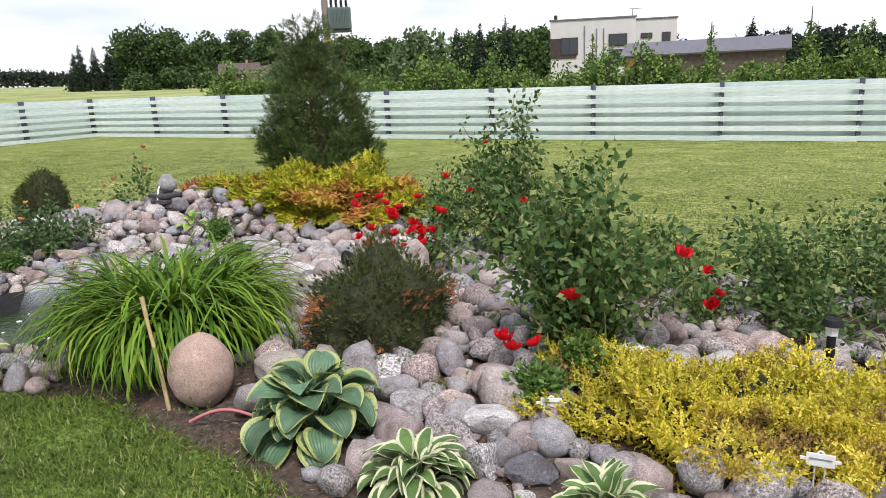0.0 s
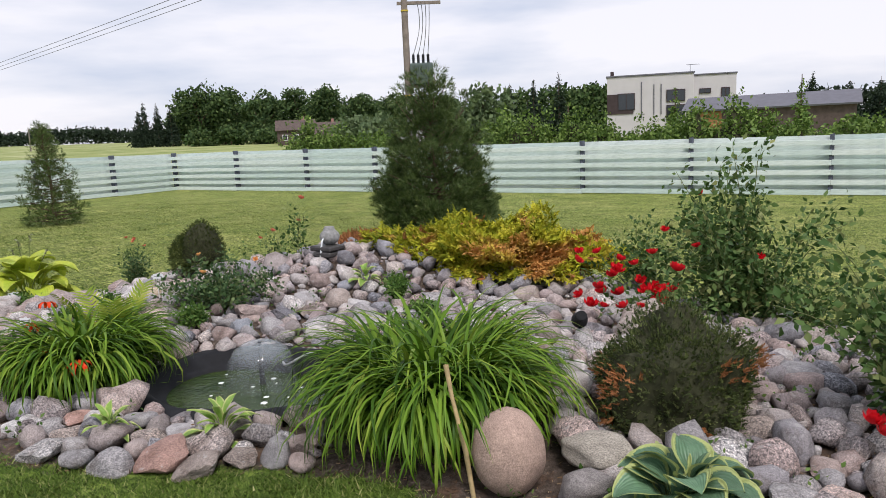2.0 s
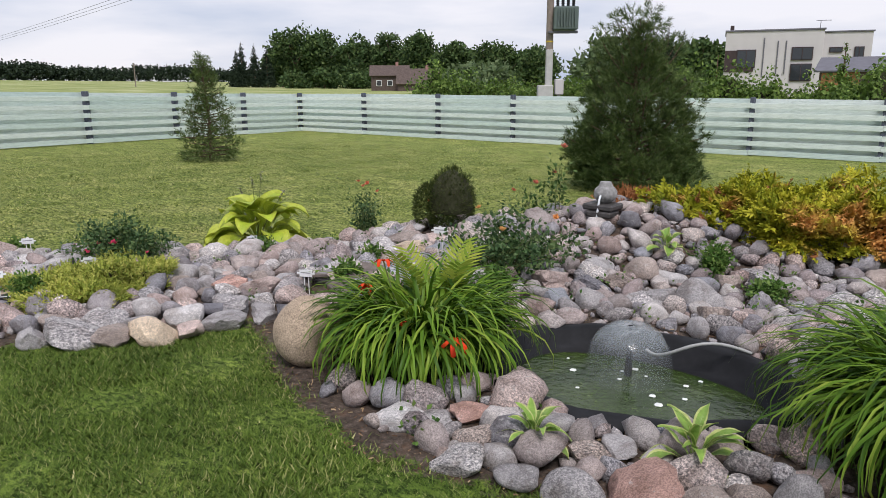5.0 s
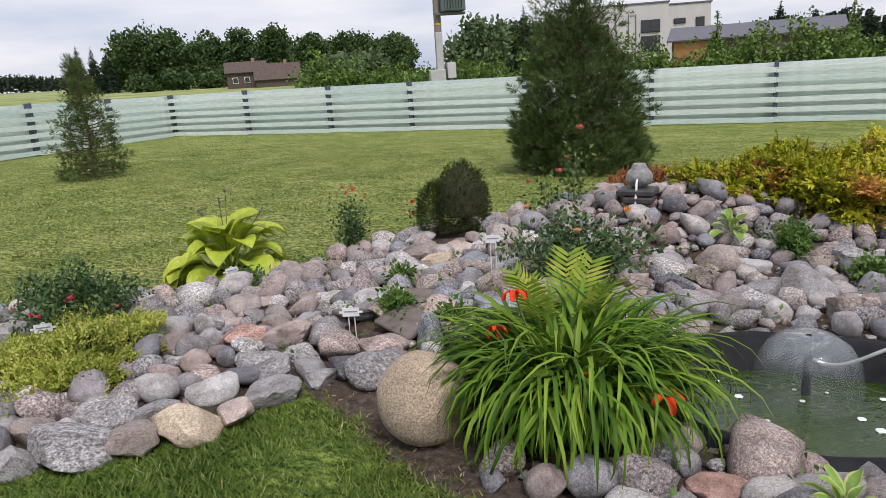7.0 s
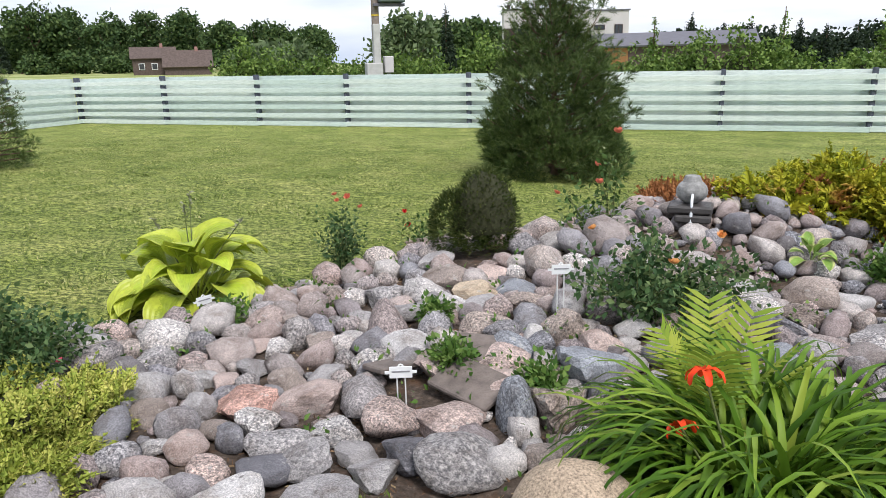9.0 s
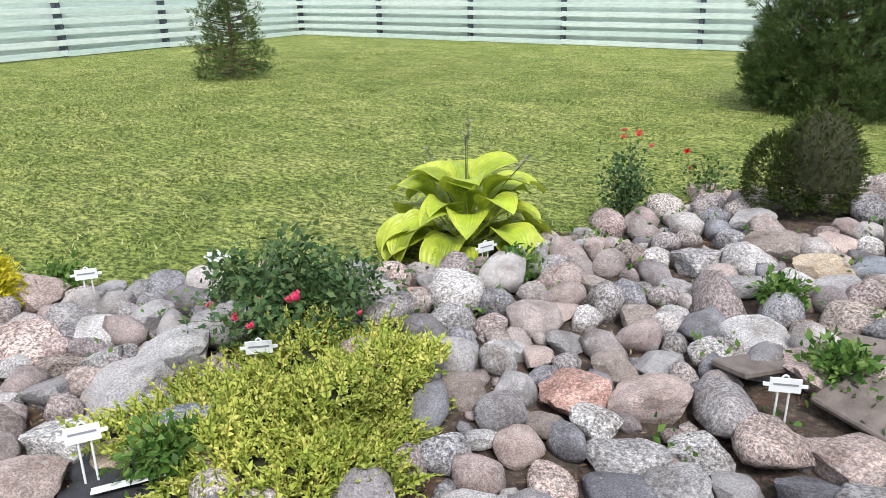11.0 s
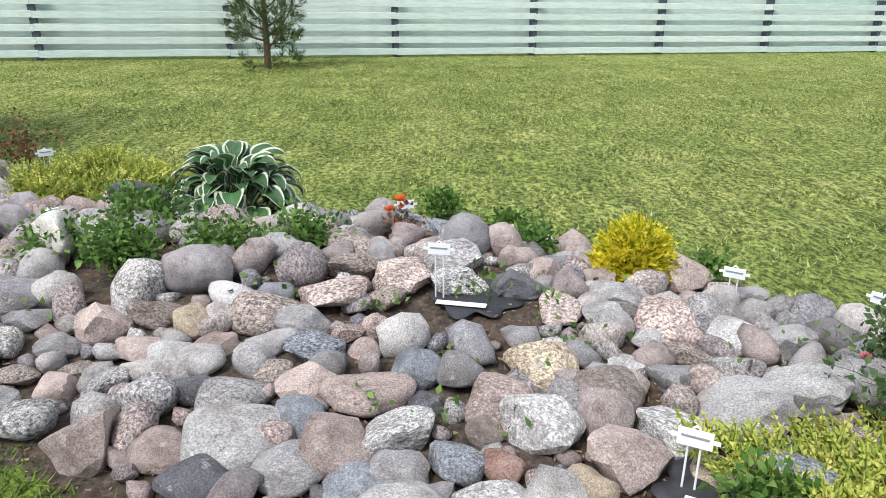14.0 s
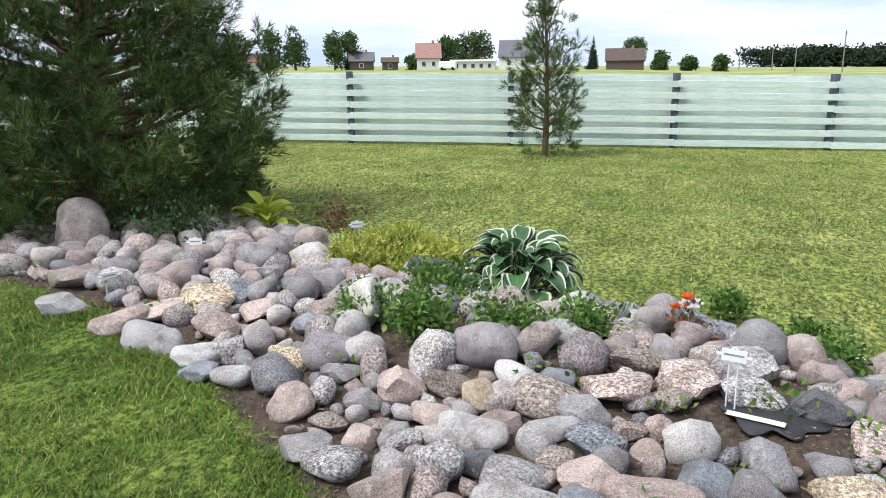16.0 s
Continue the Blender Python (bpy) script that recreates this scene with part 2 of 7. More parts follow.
def bed_depth(x, y):
    """Signed distance to the edge of the planted bed, above 0 inside; for arrays."""
    x, y = np.asarray(x, float), np.asarray(y, float)
    inside = np.zeros(x.shape, bool)
    dist = np.full(x.shape, 1e9)
    n = len(BED)
    for i in range(n):
        (ax, ay), (bx, by) = BED[i], BED[(i + 1) % n]
        cross = ((ay > y) != (by > y)) & (x < (bx - ax) * (y - ay) / (by - ay + 1e-12) + ax)
        inside ^= cross
        t = np.clip(((x - ax) * (bx - ax) + (y - ay) * (by - ay)) / ((bx - ax) ** 2 + (by - ay) ** 2), 0, 1)
        dist = np.minimum(dist, np.hypot(x - ax - t * (bx - ax), y - ay - t * (by - ay)))
    return np.where(inside, dist, -dist)


def hump(x, y, cx, cy, rx, ry, h):
    return h * np.exp(-(((x - cx) / rx) ** 2 + ((y - cy) / ry) ** 2))


def lawn_height(x, y):
    cx, cy = np.clip(x, -26, 8), np.clip(y, -14, 20)
    z = -0.022 * (cy - 2) - 0.006 * cx - 0.02
    r = np.hypot(x + 7, y - 5)
    west = np.clip(0.5 - 0.5 * (x + 7) / np.maximum(r, 1), 0, 1)
    south = np.clip(0.5 - 0.5 * (y - 5) / np.maximum(r, 1), 0, 1)
    slope = 0.001 + west * (0.007 + 0.026 * south)
    return z + slope * np.clip(r - 30, 0, 320)


def land(x, y):
    """Height of lawn and soil, without the stones."""
    x, y = np.asarray(x, float), np.asarray(y, float)
    d = bed_depth(x, y)
    z = lawn_height(x, y)
    rise = np.clip(d / 0.9, 0, 1)
    rise = rise * rise * (3 - 2 * rise)
    z = z + rise * (0.05 + hump(x, y, -6.0, 5.1, 1.0, 0.9, 0.36) + hump(x, y, -4.6, 5.6, 1.5, 0.7, 0.2) + hump(x, y, -7.4, 4.2, 0.6, 0.6, 0.14)
                    + hump(x, y, -6.5, 3.4, 0.7, 0.9, 0.12) + hump(x, y, -2.3, 3.6, 1.6, 1.0, 0.1) + hump(x, y, -9.8, -0.5, 0.8, 2.5, 0.06))
    q = np.hypot((x - POND[0]) / (POND[2] + 0.12), (y - POND[1]) / (POND[3] + 0.12))
    z = np.where(q < 1.35, np.minimum(z, -0.02 + np.clip((q - 1) * 0.45, -0.35, 0.2)), z)
    return z


def front_side(x, y):
    """Where the lush front lawn lies: the side of the bed that the path runs on."""
    return (5.4 * (x + 8.1) - 2.9 * (y - 0.9) > 0) & (y < 2.4)


def land1(x, y):
    return float(land(np.array([x]), np.array([y]))[0])

# ---------------------------------------------------------------- ground
def ground_material():
    m, nt, b = material("lawn_and_soil", 0.9, spec=0.15)
    tone = ramp(nt, noise_tex(nt, 1.1, 5, 0.65), [(0.3, (0.12, 0.165, 0.036)), (0.5, (0.175, 0.215, 0.058)), (0.7, (0.25, 0.27, 0.09))])
    fine = ramp(nt, noise_tex(nt, 20, 6, 0.8, stretch=(1.0, 1.4, 1.0)), [(0.43, (0.30, 0.36, 0.25)), (0.5, (1, 1, 1)), (0.57, (1.85, 1.72, 1.6))])
    grass = mixed(nt, 1.0, tone, fine, "MULTIPLY")
    streak = ramp(nt, noise_tex(nt, 4.5, 7, 0.75, stretch=(0.5, 2.4, 1.0)), [(0.38, (0.68, 0.72, 0.64)), (0.5, (1, 1, 1)), (0.62, (1.34, 1.28, 1.26))])
    grass = mixed(nt, 1.0, grass, streak, "MULTIPLY")
    straw = ramp(nt, noise_tex(nt, 7, 6, 0.7), [(0.6, (0, 0, 0)), (0.76, (0.5, 0.5, 0.5))])
    grass = mixed(nt, straw, grass, (0.34, 0.31, 0.14))
    lush = mixed(nt, 1.0, grass, (0.58, 0.74, 0.5), "MULTIPLY")
    soil = ramp(nt, noise_tex(nt, 26, 8, 0.8), [(0.38, (0.05, 0.038, 0.03)), (0.55, (0.115, 0.09, 0.072)), (0.64, (0.21, 0.165, 0.135))])
    needles = ramp(nt, noise_tex(nt, 5, 5, 0.7), [(0.55, (0, 0, 0)), (0.7, (0.7, 0.7, 0.7))])
    soil = mixed(nt, needles, soil, (0.17, 0.095, 0.055))
    field = ramp(nt, noise_tex(nt, 0.12, 6, 0.7), [(0.35, (0.17, 0.22, 0.06)), (0.55, (0.30, 0.33, 0.13)), (0.7, (0.45, 0.46, 0.3))])
    at = nt.nodes.new("ShaderNodeAttribute")
    at.attribute_name = "cover"
    sep = nt.nodes.new("ShaderNodeSeparateColor")
    nt.links.new(at.outputs["Color"], sep.inputs[0])
    wob = nt.nodes.new("ShaderNodeMath")
    wob.operation = "MULTIPLY_ADD"
    nt.links.new(noise_tex(nt, 9, 4, 0.7), wob.inputs[0])
    wob.inputs[1].default_value = 0.9
    nt.links.new(sep.outputs[0], wob.inputs[2])
    edge = ramp(nt, wob.outputs[0], [(0.9, (0, 0, 0)), (1.02, (1, 1, 1))])
    c = mixed(nt, edge, mixed(nt, sep.outputs[2], grass, lush), soil)
    c = mixed(nt, sep.outputs[1], c, field)
    nt.links.new(c, b.inputs["Base Color"])
    bump(nt, b, noise_tex(nt, 38, 6, 0.75), 0.8, 0.03)
    return m


def grid_lines(lo, hi, step, far):
    mid = np.arange(lo, hi + 1e-6, step)
    out, s = [], step
    v = hi
    while v < far:
        s *= 1.22
        v += s
        out.append(v)
    left, s, v = [], step, lo
    while v > -far:
        s *= 1.22
        v -= s
        left.append(v)
    return np.concatenate([left[::-1], mid, out])


def build_ground():
    xs, ys = grid_lines(-13.0, 2.6, 0.09, 1500), grid_lines(-6.0, 7.0, 0.09, 1500)
    gx, gy = np.meshgrid(xs, ys)
    z = land(gx, gy)
    d = bed_depth(gx, gy)
    near = (np.abs(gx + 5) < 9) & (np.abs(gy - 0.5) < 8)
    z = z + np.where(near, 0.012 * np.sin(gx * 7.3 + 2 * np.sin(gy * 3.1)) * np.sin(gy * 6.1 + gx), 0)
    nx, ny = len(xs), len(ys)
    idx = np.arange(nx * ny).reshape(ny, nx)
    f = np.stack([idx[:-1, :-1], idx[:-1, 1:], idx[1:, 1:], idx[1:, :-1]], -1).reshape(-1, 4)
    me = mesh_of("ground", np.stack([gx, gy, z], -1).reshape(-1, 3), f, smooth=True)
    att = me.color_attributes.new("cover", "FLOAT_COLOR", "POINT")
    far = np.clip((np.hypot(gx + 8, gy - 5) - 26) / 3, 0, 1)
    cov = np.zeros((ny, nx, 4))
    cov[..., 0] = np.clip(0.5 + d * 2.2, 0, 1)
    cov[..., 1] = far
    cov[..., 2] = front_side(gx, gy)
    att.data.foreach_set("color", cov.ravel())
    tagged(part("ground", me, ground_material()), "mown lawn with bare brown soil in the beds and a meadow beyond", "ground", kind="structure")


build_ground()

# ---------------------------------------------------------------- fence
def fence_paint():
    m, nt, b = material("weathered_pale_paint", 0.75, spec=0.2)
    r = nt.nodes.new("ShaderNodeObjectInfo").outputs["Random"]
    base = ramp(nt, r, [(0.0, (0.56, 0.67, 0.63)), (0.5, (0.64, 0.73, 0.69)), (1.0, (0.70, 0.77, 0.73))])
    streak = ramp(nt, noise_tex(nt, 3, 6, 0.7, stretch=(1.0, 1.0, 8.0)), [(0.3, (0.72, 0.75, 0.74)), (0.55, (1, 1, 1)), (0.8, (1.1, 1.08, 1.07))])
    c = mixed(nt, 1.0, base, streak, "MULTIPLY")
    fleck = ramp(nt, noise_tex(nt, 26, 5, 0.75), [(0.66, (0, 0, 0)), (0.74, (0.55, 0.55, 0.55))])
    c = mixed(nt, fleck, c, (0.36, 0.38, 0.36))
    nt.links.new(c, b.inputs["Base Color"])
    bump(nt, b, noise_tex(nt, 30, 5, 0.7, stretch=(1, 1, 6)), 0.3, 0.006)
    return m


PAINT = fence_paint()
POST = plain("grey_weathered_post", (0.085, 0.095, 0.125), 0.8, vary=0.35, scale=12, bumpy=0.3)
CORNER = Vector((-25.32, 17.2))


def build_fence(label, along, lengths, heights, lifts, flip):
    """A run of posts with boards nailed to both faces, front and back in turn; along: its direction from the corner."""
    d = Vector((math.cos(along), math.sin(along)))
    n = Vector((-d.y, d.x)) * flip
    root = thing("fence", Matrix.Identity(4), label, "fence")
    spots = []
    for s, h, lift in zip(lengths, heights, lifts):
        p = CORNER + d * s
        spots.append((p, lift, h))
    yaw = math.atan2(d.y, d.x)
    post_meshes = {}
    for p, z, h in spots:
        bm = box_bm((0.10, 0.17, h + 0.34), (0, 0, (h - 0.26) / 2), 0.006)
        ob = part("post", bm, POST, root)
        ob.matrix_world = pose(p.x, p.y, z, 0, 0, math.degrees(yaw))
    for (p, z, h), (q, z2, h2) in zip(spots[:-1], spots[1:]):
        length = (q - p).length
        pitch = math.atan2(z2 - z, length)
        period = (h + h2) / 2 / 6.0
        for k in range(12):
            front = k % 2 == 0
            tall = period * (0.54 if front else 0.64)
            zc = period * (k // 2) + (period * 0.30 if front else period * 0.80)
            if k == 11:
                zc -= period * 0.1
            off = 0.101 if front else -0.145
            bm = box_bm((length - 0.004 - (0.0 if front else 0.004), 0.026, tall), (0, 0, 0), 0.003)
            for v in bm.verts:
                v.co.z += 0.006 * math.sin(3 * v.co.x + k)
            mid = (p + q) / 2 + n * off
            ob = part("board", bm, PAINT, root)
            tiltz = (zc / ((h + h2) / 2)) * (h2 - h)
            ob.matrix_world = pose(mid.x, mid.y, (z + z2) / 2 + zc + random.uniform(-0.004, 0.004), 0, -math.degrees(math.atan2(z2 - z + tiltz, length)), math.degrees(yaw))
    return root


R_ALONG, L_ALONG = radians(4.64), radians(-75.2)
r_steps = [0.0, 3.25, 6.5, 9.35, 12.9, 16.3, 19.2, 22.4, 25.4, 28.5, 31.7, 34.9]
build_fence("long pale mint board fence with alternating horizontal planks", R_ALONG, r_steps, [1.38] + [1.41] * 11,
            [-0.20 - 0.0075 * s for s in r_steps], -1)
l_steps = [0.0, 3.2, 6.3, 9.4, 12.1, 15.0, 17.8, 20.8, 23.8, 26.9, 29.9, 33.0]
build_fence("pale mint board fence with horizontal planks, meadow behind", L_ALONG, l_steps, [1.38 - 0.006 * s for s in l_steps],
            [-0.20 + 0.0215 * s for s in l_steps], 1)

# ---------------------------------------------------------------- stones
def rock_mesh(name, seed, subdiv, planes=9, flat=0.75, rough=0.05, smoothing=1.0, sharp=60):
    """A rounded field stone of unit half-width: a ball cut by soft planes, with a little relief."""
    r = random.Random(seed)
    bm = bmesh.new()
    bmesh.ops.create_icosphere(bm, subdivisions=subdiv, radius=1)
    cuts = []
    for _ in range(planes):
        n = Vector((r.gauss(0, 1), r.gauss(0, 1), r.gauss(0, 0.8))).normalized()
        cuts.append((n, r.uniform(0.46, 0.78)))
    off = Vector((r.uniform(-9, 9), r.uniform(-9, 9), r.uniform(-9, 9)))
    for v in bm.verts:
        d = v.co.normalized()
        k = 1.0
        for n, h in cuts:
            c = d.dot(n)
            if c > 0.05:
                k = min(k, h / c)
        k *= 1 + rough * 2.2 * noise.noise(d * 1.4 + off) + rough * 1.1 * noise.noise(d * 3.5 + off) + 0.5 * rough * noise.noise(d * 9 + off)
        v.co = d * k
        v.co.z *= flat
    bmesh.ops.smooth_vert(bm, verts=bm.verts[:], factor=0.5 * smoothing, use_axis_x=True, use_axis_y=True, use_axis_z=True)
    bm.normal_update()
    for f in bm.faces:
        f.smooth = True
    for e in bm.edges:
        e.smooth = len(e.link_faces) < 2 or e.calc_face_angle() < radians(sharp)
    me = bpy.data.meshes.new(name)
    bm.to_mesh(me)
    bm.free()
    return me


ROCKS = [rock_mesh("stone", 100 + i, 3, 8 + i % 9, 0.68 + 0.03 * (i % 7), 0.045 + 0.014 * (i % 3), (1.0, 0.3, 0.6, 0.0)[i % 4], (60, 24, 34, 20)[i % 4]) for i in range(20)]
LOW_ROCKS = [rock_mesh("stone_low", 300 + i, 2, 7 + i % 9, 0.68 + 0.03 * (i % 6), 0.05, 0.3, 40) for i in range(12)]
PEBBLES = [rock_mesh("pebble_low", 340 + i, 1, 5 + i % 4, 0.7, 0.04, 0.3, 60) for i in range(6)]

# bare patches, plants and water that stay free of stones: x, y, radius
CLEAR = [(-9.5, 0.43, 0.34), (-8.1, 1.5, 0.3), (-0.6, 2.9, 0.42), (-0.1, 2.95, 0.35), (0.4, 3.0, 0.4), (-8.36, 1.02, 0.2), (-6.93, 2.5, 0.16), (-2.75, 2.1, 0.42), (-2.2, 1.95, 0.4), (-3.3, 2.45, 0.45), (-5.65, 2.0, 0.36), (-6.5, 1.75, 0.3), (-6.13, 1.68, 0.24),
         (-2.28, 3.1, 0.35), (-1.97, 2.17, 0.25), (-1.33, 1.95, 0.2), (-0.62, 2.0, 0.2), (-8.75, 3.2, 0.35), (-10.75, -0.75, 0.3), (-9.85, -1.0, 0.25), (-8.5, 1.85, 0.25), (-11.2, -1.6, 0.4),
         (-3.4, 1.95, 0.25), (-6.85, 1.95, 0.12), (-3.0, 1.95, 0.3), (-7.3, 4.15, 0.2)]


def free_spot(x, y, r):
    if ((x - POND[0]) / (POND[2] - 0.01 + r)) ** 2 + ((y - POND[1]) / (POND[3] - 0.01 + r)) ** 2 < 1:
        return False
    return all((x - cx) ** 2 + (y - cy) ** 2 > (cr + 0.5 * r) ** 2 for cx, cy, cr in CLEAR)


def fill_bed(placed):
    """Throws stones on the bed, large ones first, so that they touch but do not pile up."""
    r0 = random.Random(5)
    spots = [(x, y, r) for x, y, r in placed]
    arr = np.zeros((12000, 3))
    n = 0
    for s in spots:
        arr[n] = s
        n += 1
    made = []
    for size_lo, size_hi, tries in ((0.115, 0.145, 1500), (0.085, 0.115, 12000), (0.06, 0.085, 18000), (0.04, 0.06, 18000), (0.024, 0.04, 16000)):
        xs = np.array([r0.uniform(-12.3, 1.6) for _ in range(tries)])
        ys = np.array([r0.uniform(-5.2, 6.4) for _ in range(tries)])
        dep = bed_depth(xs, ys)
        for x, y, dd in zip(xs, ys, dep):
            r = r0.uniform(size_lo, size_hi) * (0.76 if y > 2.75 and x > -6.4 else 1.0)
            if dd < 0.10 + 0.6 * r or not free_spot(x, y, r):
                continue
            if y > 4.4 and x > -1.5 and dd > 0.7:
                continue
            if n and np.any((arr[:n, 0] - x) ** 2 + (arr[:n, 1] - y) ** 2 < (0.70 * (arr[:n, 2] + r)) ** 2):
                continue
            arr[n] = (x, y, r)
            n += 1
            made.append((x, y, r))
    return made

# single stones, where they lie: x, y, half width, half height, turn, tone
LAID_A = [(-8.49, -0.34, 0.113, 0.057, -248, "d"), (-8.65, -0.3, 0.147, 0.078, -252, "w"), (-8.63, -0.48, 0.093, 0.058, -246, "p"), (-8.84, -0.56, 0.096, 0.093, -246, "g"), (-8.88, -0.46, 0.056, 0.064, -249, "d"), (-8.85, -0.34, 0.113, 0.057, -252, "g"), (-9.06, -0.57, 0.103, 0.058, -248, "w"), (-9.13, -0.7, 0.09, 0.053, -246, "p"), (-9.37, -0.85, 0.061, 0.065, -245, "w"), (-9.36, -0.72, 0.102, 0.051, -248, "b"), (-9.29, -0.56, 0.075, 0.058, -251, "y"), (-9.48, -0.46, 0.103, 0.051, -254, "w"), (-9.34, -0.32, 0.138, 0.069, -256, "b"), (-9.28, -0.16, 0.111, 0.056, -259, "g"), (-9.48, -0.09, 0.13, 0.065, -262, "p"), (-8.89, -0.09, 0.107, 0.059, -259, "p"), (-8.82, 0.09, 0.132, 0.07, -264, "p"), (-8.95, 0.24, 0.093, 0.068, -268, "e"), (-9.09, -0.1, 0.099, 0.049, -260, "e")]
LAID_B = [(-9.14, -0.26, 0.086, 0.044, -256, "g"), (-8.96, -0.21, 0.081, 0.047, -256, "b"), (-9.14, -0.45, 0.071, 0.043, -252, "p"), (-8.72, -0.09, 0.087, 0.048, -258, "e"), (-8.58, 0.03, 0.112, 0.071, -261, "p"), (-8.5, -0.1, 0.111, 0.055, -256, "g"), (-8.63, 0.21, 0.103, 0.052, -267, "w"), (-8.47, 0.21, 0.087, 0.043, -267, "g"), (-8.39, 0.11, 0.1, 0.05, -263, "e"), (-8.35, 0.28, 0.083, 0.041, -270, "g"), (-8.49, 0.35, 0.07, 0.061, 88, "e"), (-8.77, 0.28, 0.05, 0.038, -270, "d"), (-8.74, 0.37, 0.036, 0.041, 88, "g"), (-8.75, 0.53, 0.124, 0.062, 83, "p"), (-8.63, 0.45, 0.061, 0.042, 85, "b"), (-8.62, 0.64, 0.123, 0.105, 79, "w"), (-8.47, 0.49, 0.07, 0.046, 83, "r"), (-8.33, 0.46, 0.125, 0.062, 84, "w"), (-8.41, 0.59, 0.057, 0.028, 79, "p")]
LAID_C = [(-8.33, 0.67, 0.079, 0.074, 76, "y"), (-8.27, 0.76, 0.078, 0.039, 72, "g"), (-9, 0.68, 0.132, 0.066, 80, "y"), (-8.8, 0.84, 0.11, 0.067, 74, "b"), (-8.64, 1, 0.125, 0.062, 68, "w"), (-8.47, 0.82, 0.111, 0.08, 72, "p"), (-8.98, 0.97, 0.062, 0.036, 72, "w"), (-8.9, 1.1, 0.092, 0.05, 68, "g"), (-9.31, 1.22, 0.124, 0.062, 69, "p"), (-9.08, 1.21, 0.082, 0.041, 67, "b"), (-8.95, 1.31, 0.081, 0.063, 64, "w"), (-9.21, 1.45, 0.118, 0.059, 64, "w"), (-9.12, 1.61, 0.089, 0.069, 60, "g"), (-8.97, 1.41, 0.066, 0.044, 62, "g"), (-8.7, 1.24, 0.128, 0.064, 63, "g"), (-8.77, 1.48, 0.131, 0.077, 58, "w"), (-8.55, 1.27, 0.094, 0.047, 60, "g"), (-8.44, 1.06, 0.083, 0.041, 64, "y"), (-8.34, 1.22, 0.122, 0.074, 58, "e")]
LAID_D = [(-8.48, 1.38, 0.057, 0.032, 56, "p"), (-8.19, 1.22, 0.083, 0.041, 55, "b"), (-9.31, 0.99, 0.098, 0.065, 74, "g"), (-9.39, 0.83, 0.122, 0.061, 78, "p"), (-9.51, 1.08, 0.136, 0.068, 73, "g"), (-9.57, 0.66, 0.103, 0.076, 82, "d"), (-9.62, 0.44, 0.123, 0.061, 87, "w"), (-9.67, 0.21, 0.131, 0.065, -268, "p"), (-9.48, 0.15, 0.094, 0.05, -267, "b"), (-9.57, 0.03, 0.073, 0.056, -264, "b"), (-10.29, -0.25, 0.128, 0.064, -261, "p"), (-10.02, -0.06, 0.111, 0.055, -264, "b"), (-9.75, 0.01, 0.115, 0.058, -264, "b"), (-10.31, 0.43, 0.135, 0.068, 88, "g"), (-9.87, 0.43, 0.146, 0.073, 87, "g"), (-10.47, 0.89, 0.111, 0.056, 81, "w"), (-10.34, 0.62, 0.076, 0.042, 85, "w"), (-9.79, 0.82, 0.092, 0.065, 80, "p"), (-10.09, 1, 0.094, 0.047, 78, "w")]
LAID_E = [(-9.26, 0.1, 0.06, 0.045, -265, "p"), (-9.21, 0, 0.059, 0.039, -263, "p"), (-9.11, 0.08, 0.068, 0.034, -265, "p"), (-9.13, 0.84, 0.064, 0.037, 77, "b"), (-9.14, 1.1, 0.055, 0.041, 71, "w"), (-9.84, 1.45, 0.226, 0.113, 69, "p"), (-9.65, 1.71, 0.083, 0.05, 63, "g"), (-9.57, 1.84, 0.104, 0.053, 60, "g"), (-9.73, 1.06, 0.092, 0.046, 75, "p"), (-6.63, 2.05, 0.166, 0.083, 5, "g"), (-6.31, 2.17, 0.105, 0.068, -5, "b"), (-6.16, 2.28, 0.09, 0.054, -8, "g"), (-6.22, 2.45, 0.084, 0.077, -6, "b"), (-6.38, 2.47, 0.116, 0.075, -2, "b"), (-6.51, 2.41, 0.098, 0.113, 1, "e"), (-6.72, 2.29, 0.135, 0.068, 7, "p"), (-6.81, 2.1, 0.123, 0.062, 10, "d"), (-6.88, 1.95, 0.104, 0.052, 14, "g"), (-6.98, 2.03, 0.089, 0.045, 16, "g")]
LAID_F = [(-7.12, 2.12, 0.093, 0.057, 19, "w"), (-7.1, 1.89, 0.109, 0.061, 21, "g"), (-7.24, 1.8, 0.098, 0.049, 26, "d"), (-7.39, 1.73, 0.099, 0.049, 32, "p"), (-7.29, 1.96, 0.109, 0.055, 26, "g"), (-7.42, 2.04, 0.084, 0.061, 28, "w"), (-7.32, 2.26, 0.12, 0.067, 23, "p"), (-7.54, 2.13, 0.109, 0.064, 30, "r"), (-7.55, 1.79, 0.075, 0.059, 35, "p"), (-7.67, 1.77, 0.062, 0.031, 38, "w"), (-7.54, 1.95, 0.069, 0.042, 32, "b"), (-7.72, 2.06, 0.074, 0.057, 35, "g"), (-7.85, 1.95, 0.084, 0.042, 39, "b"), (-8.2, 2.34, 0.105, 0.07, 39, "g"), (-7.76, 2.3, 0.079, 0.049, 32, "p"), (-7.88, 2.28, 0.075, 0.045, 35, "w"), (-7.51, 2.38, 0.083, 0.059, 26, "b"), (-7.73, 2.45, 0.088, 0.044, 30, "g"), (-7.58, 2.78, 0.101, 0.079, 24, "b")]
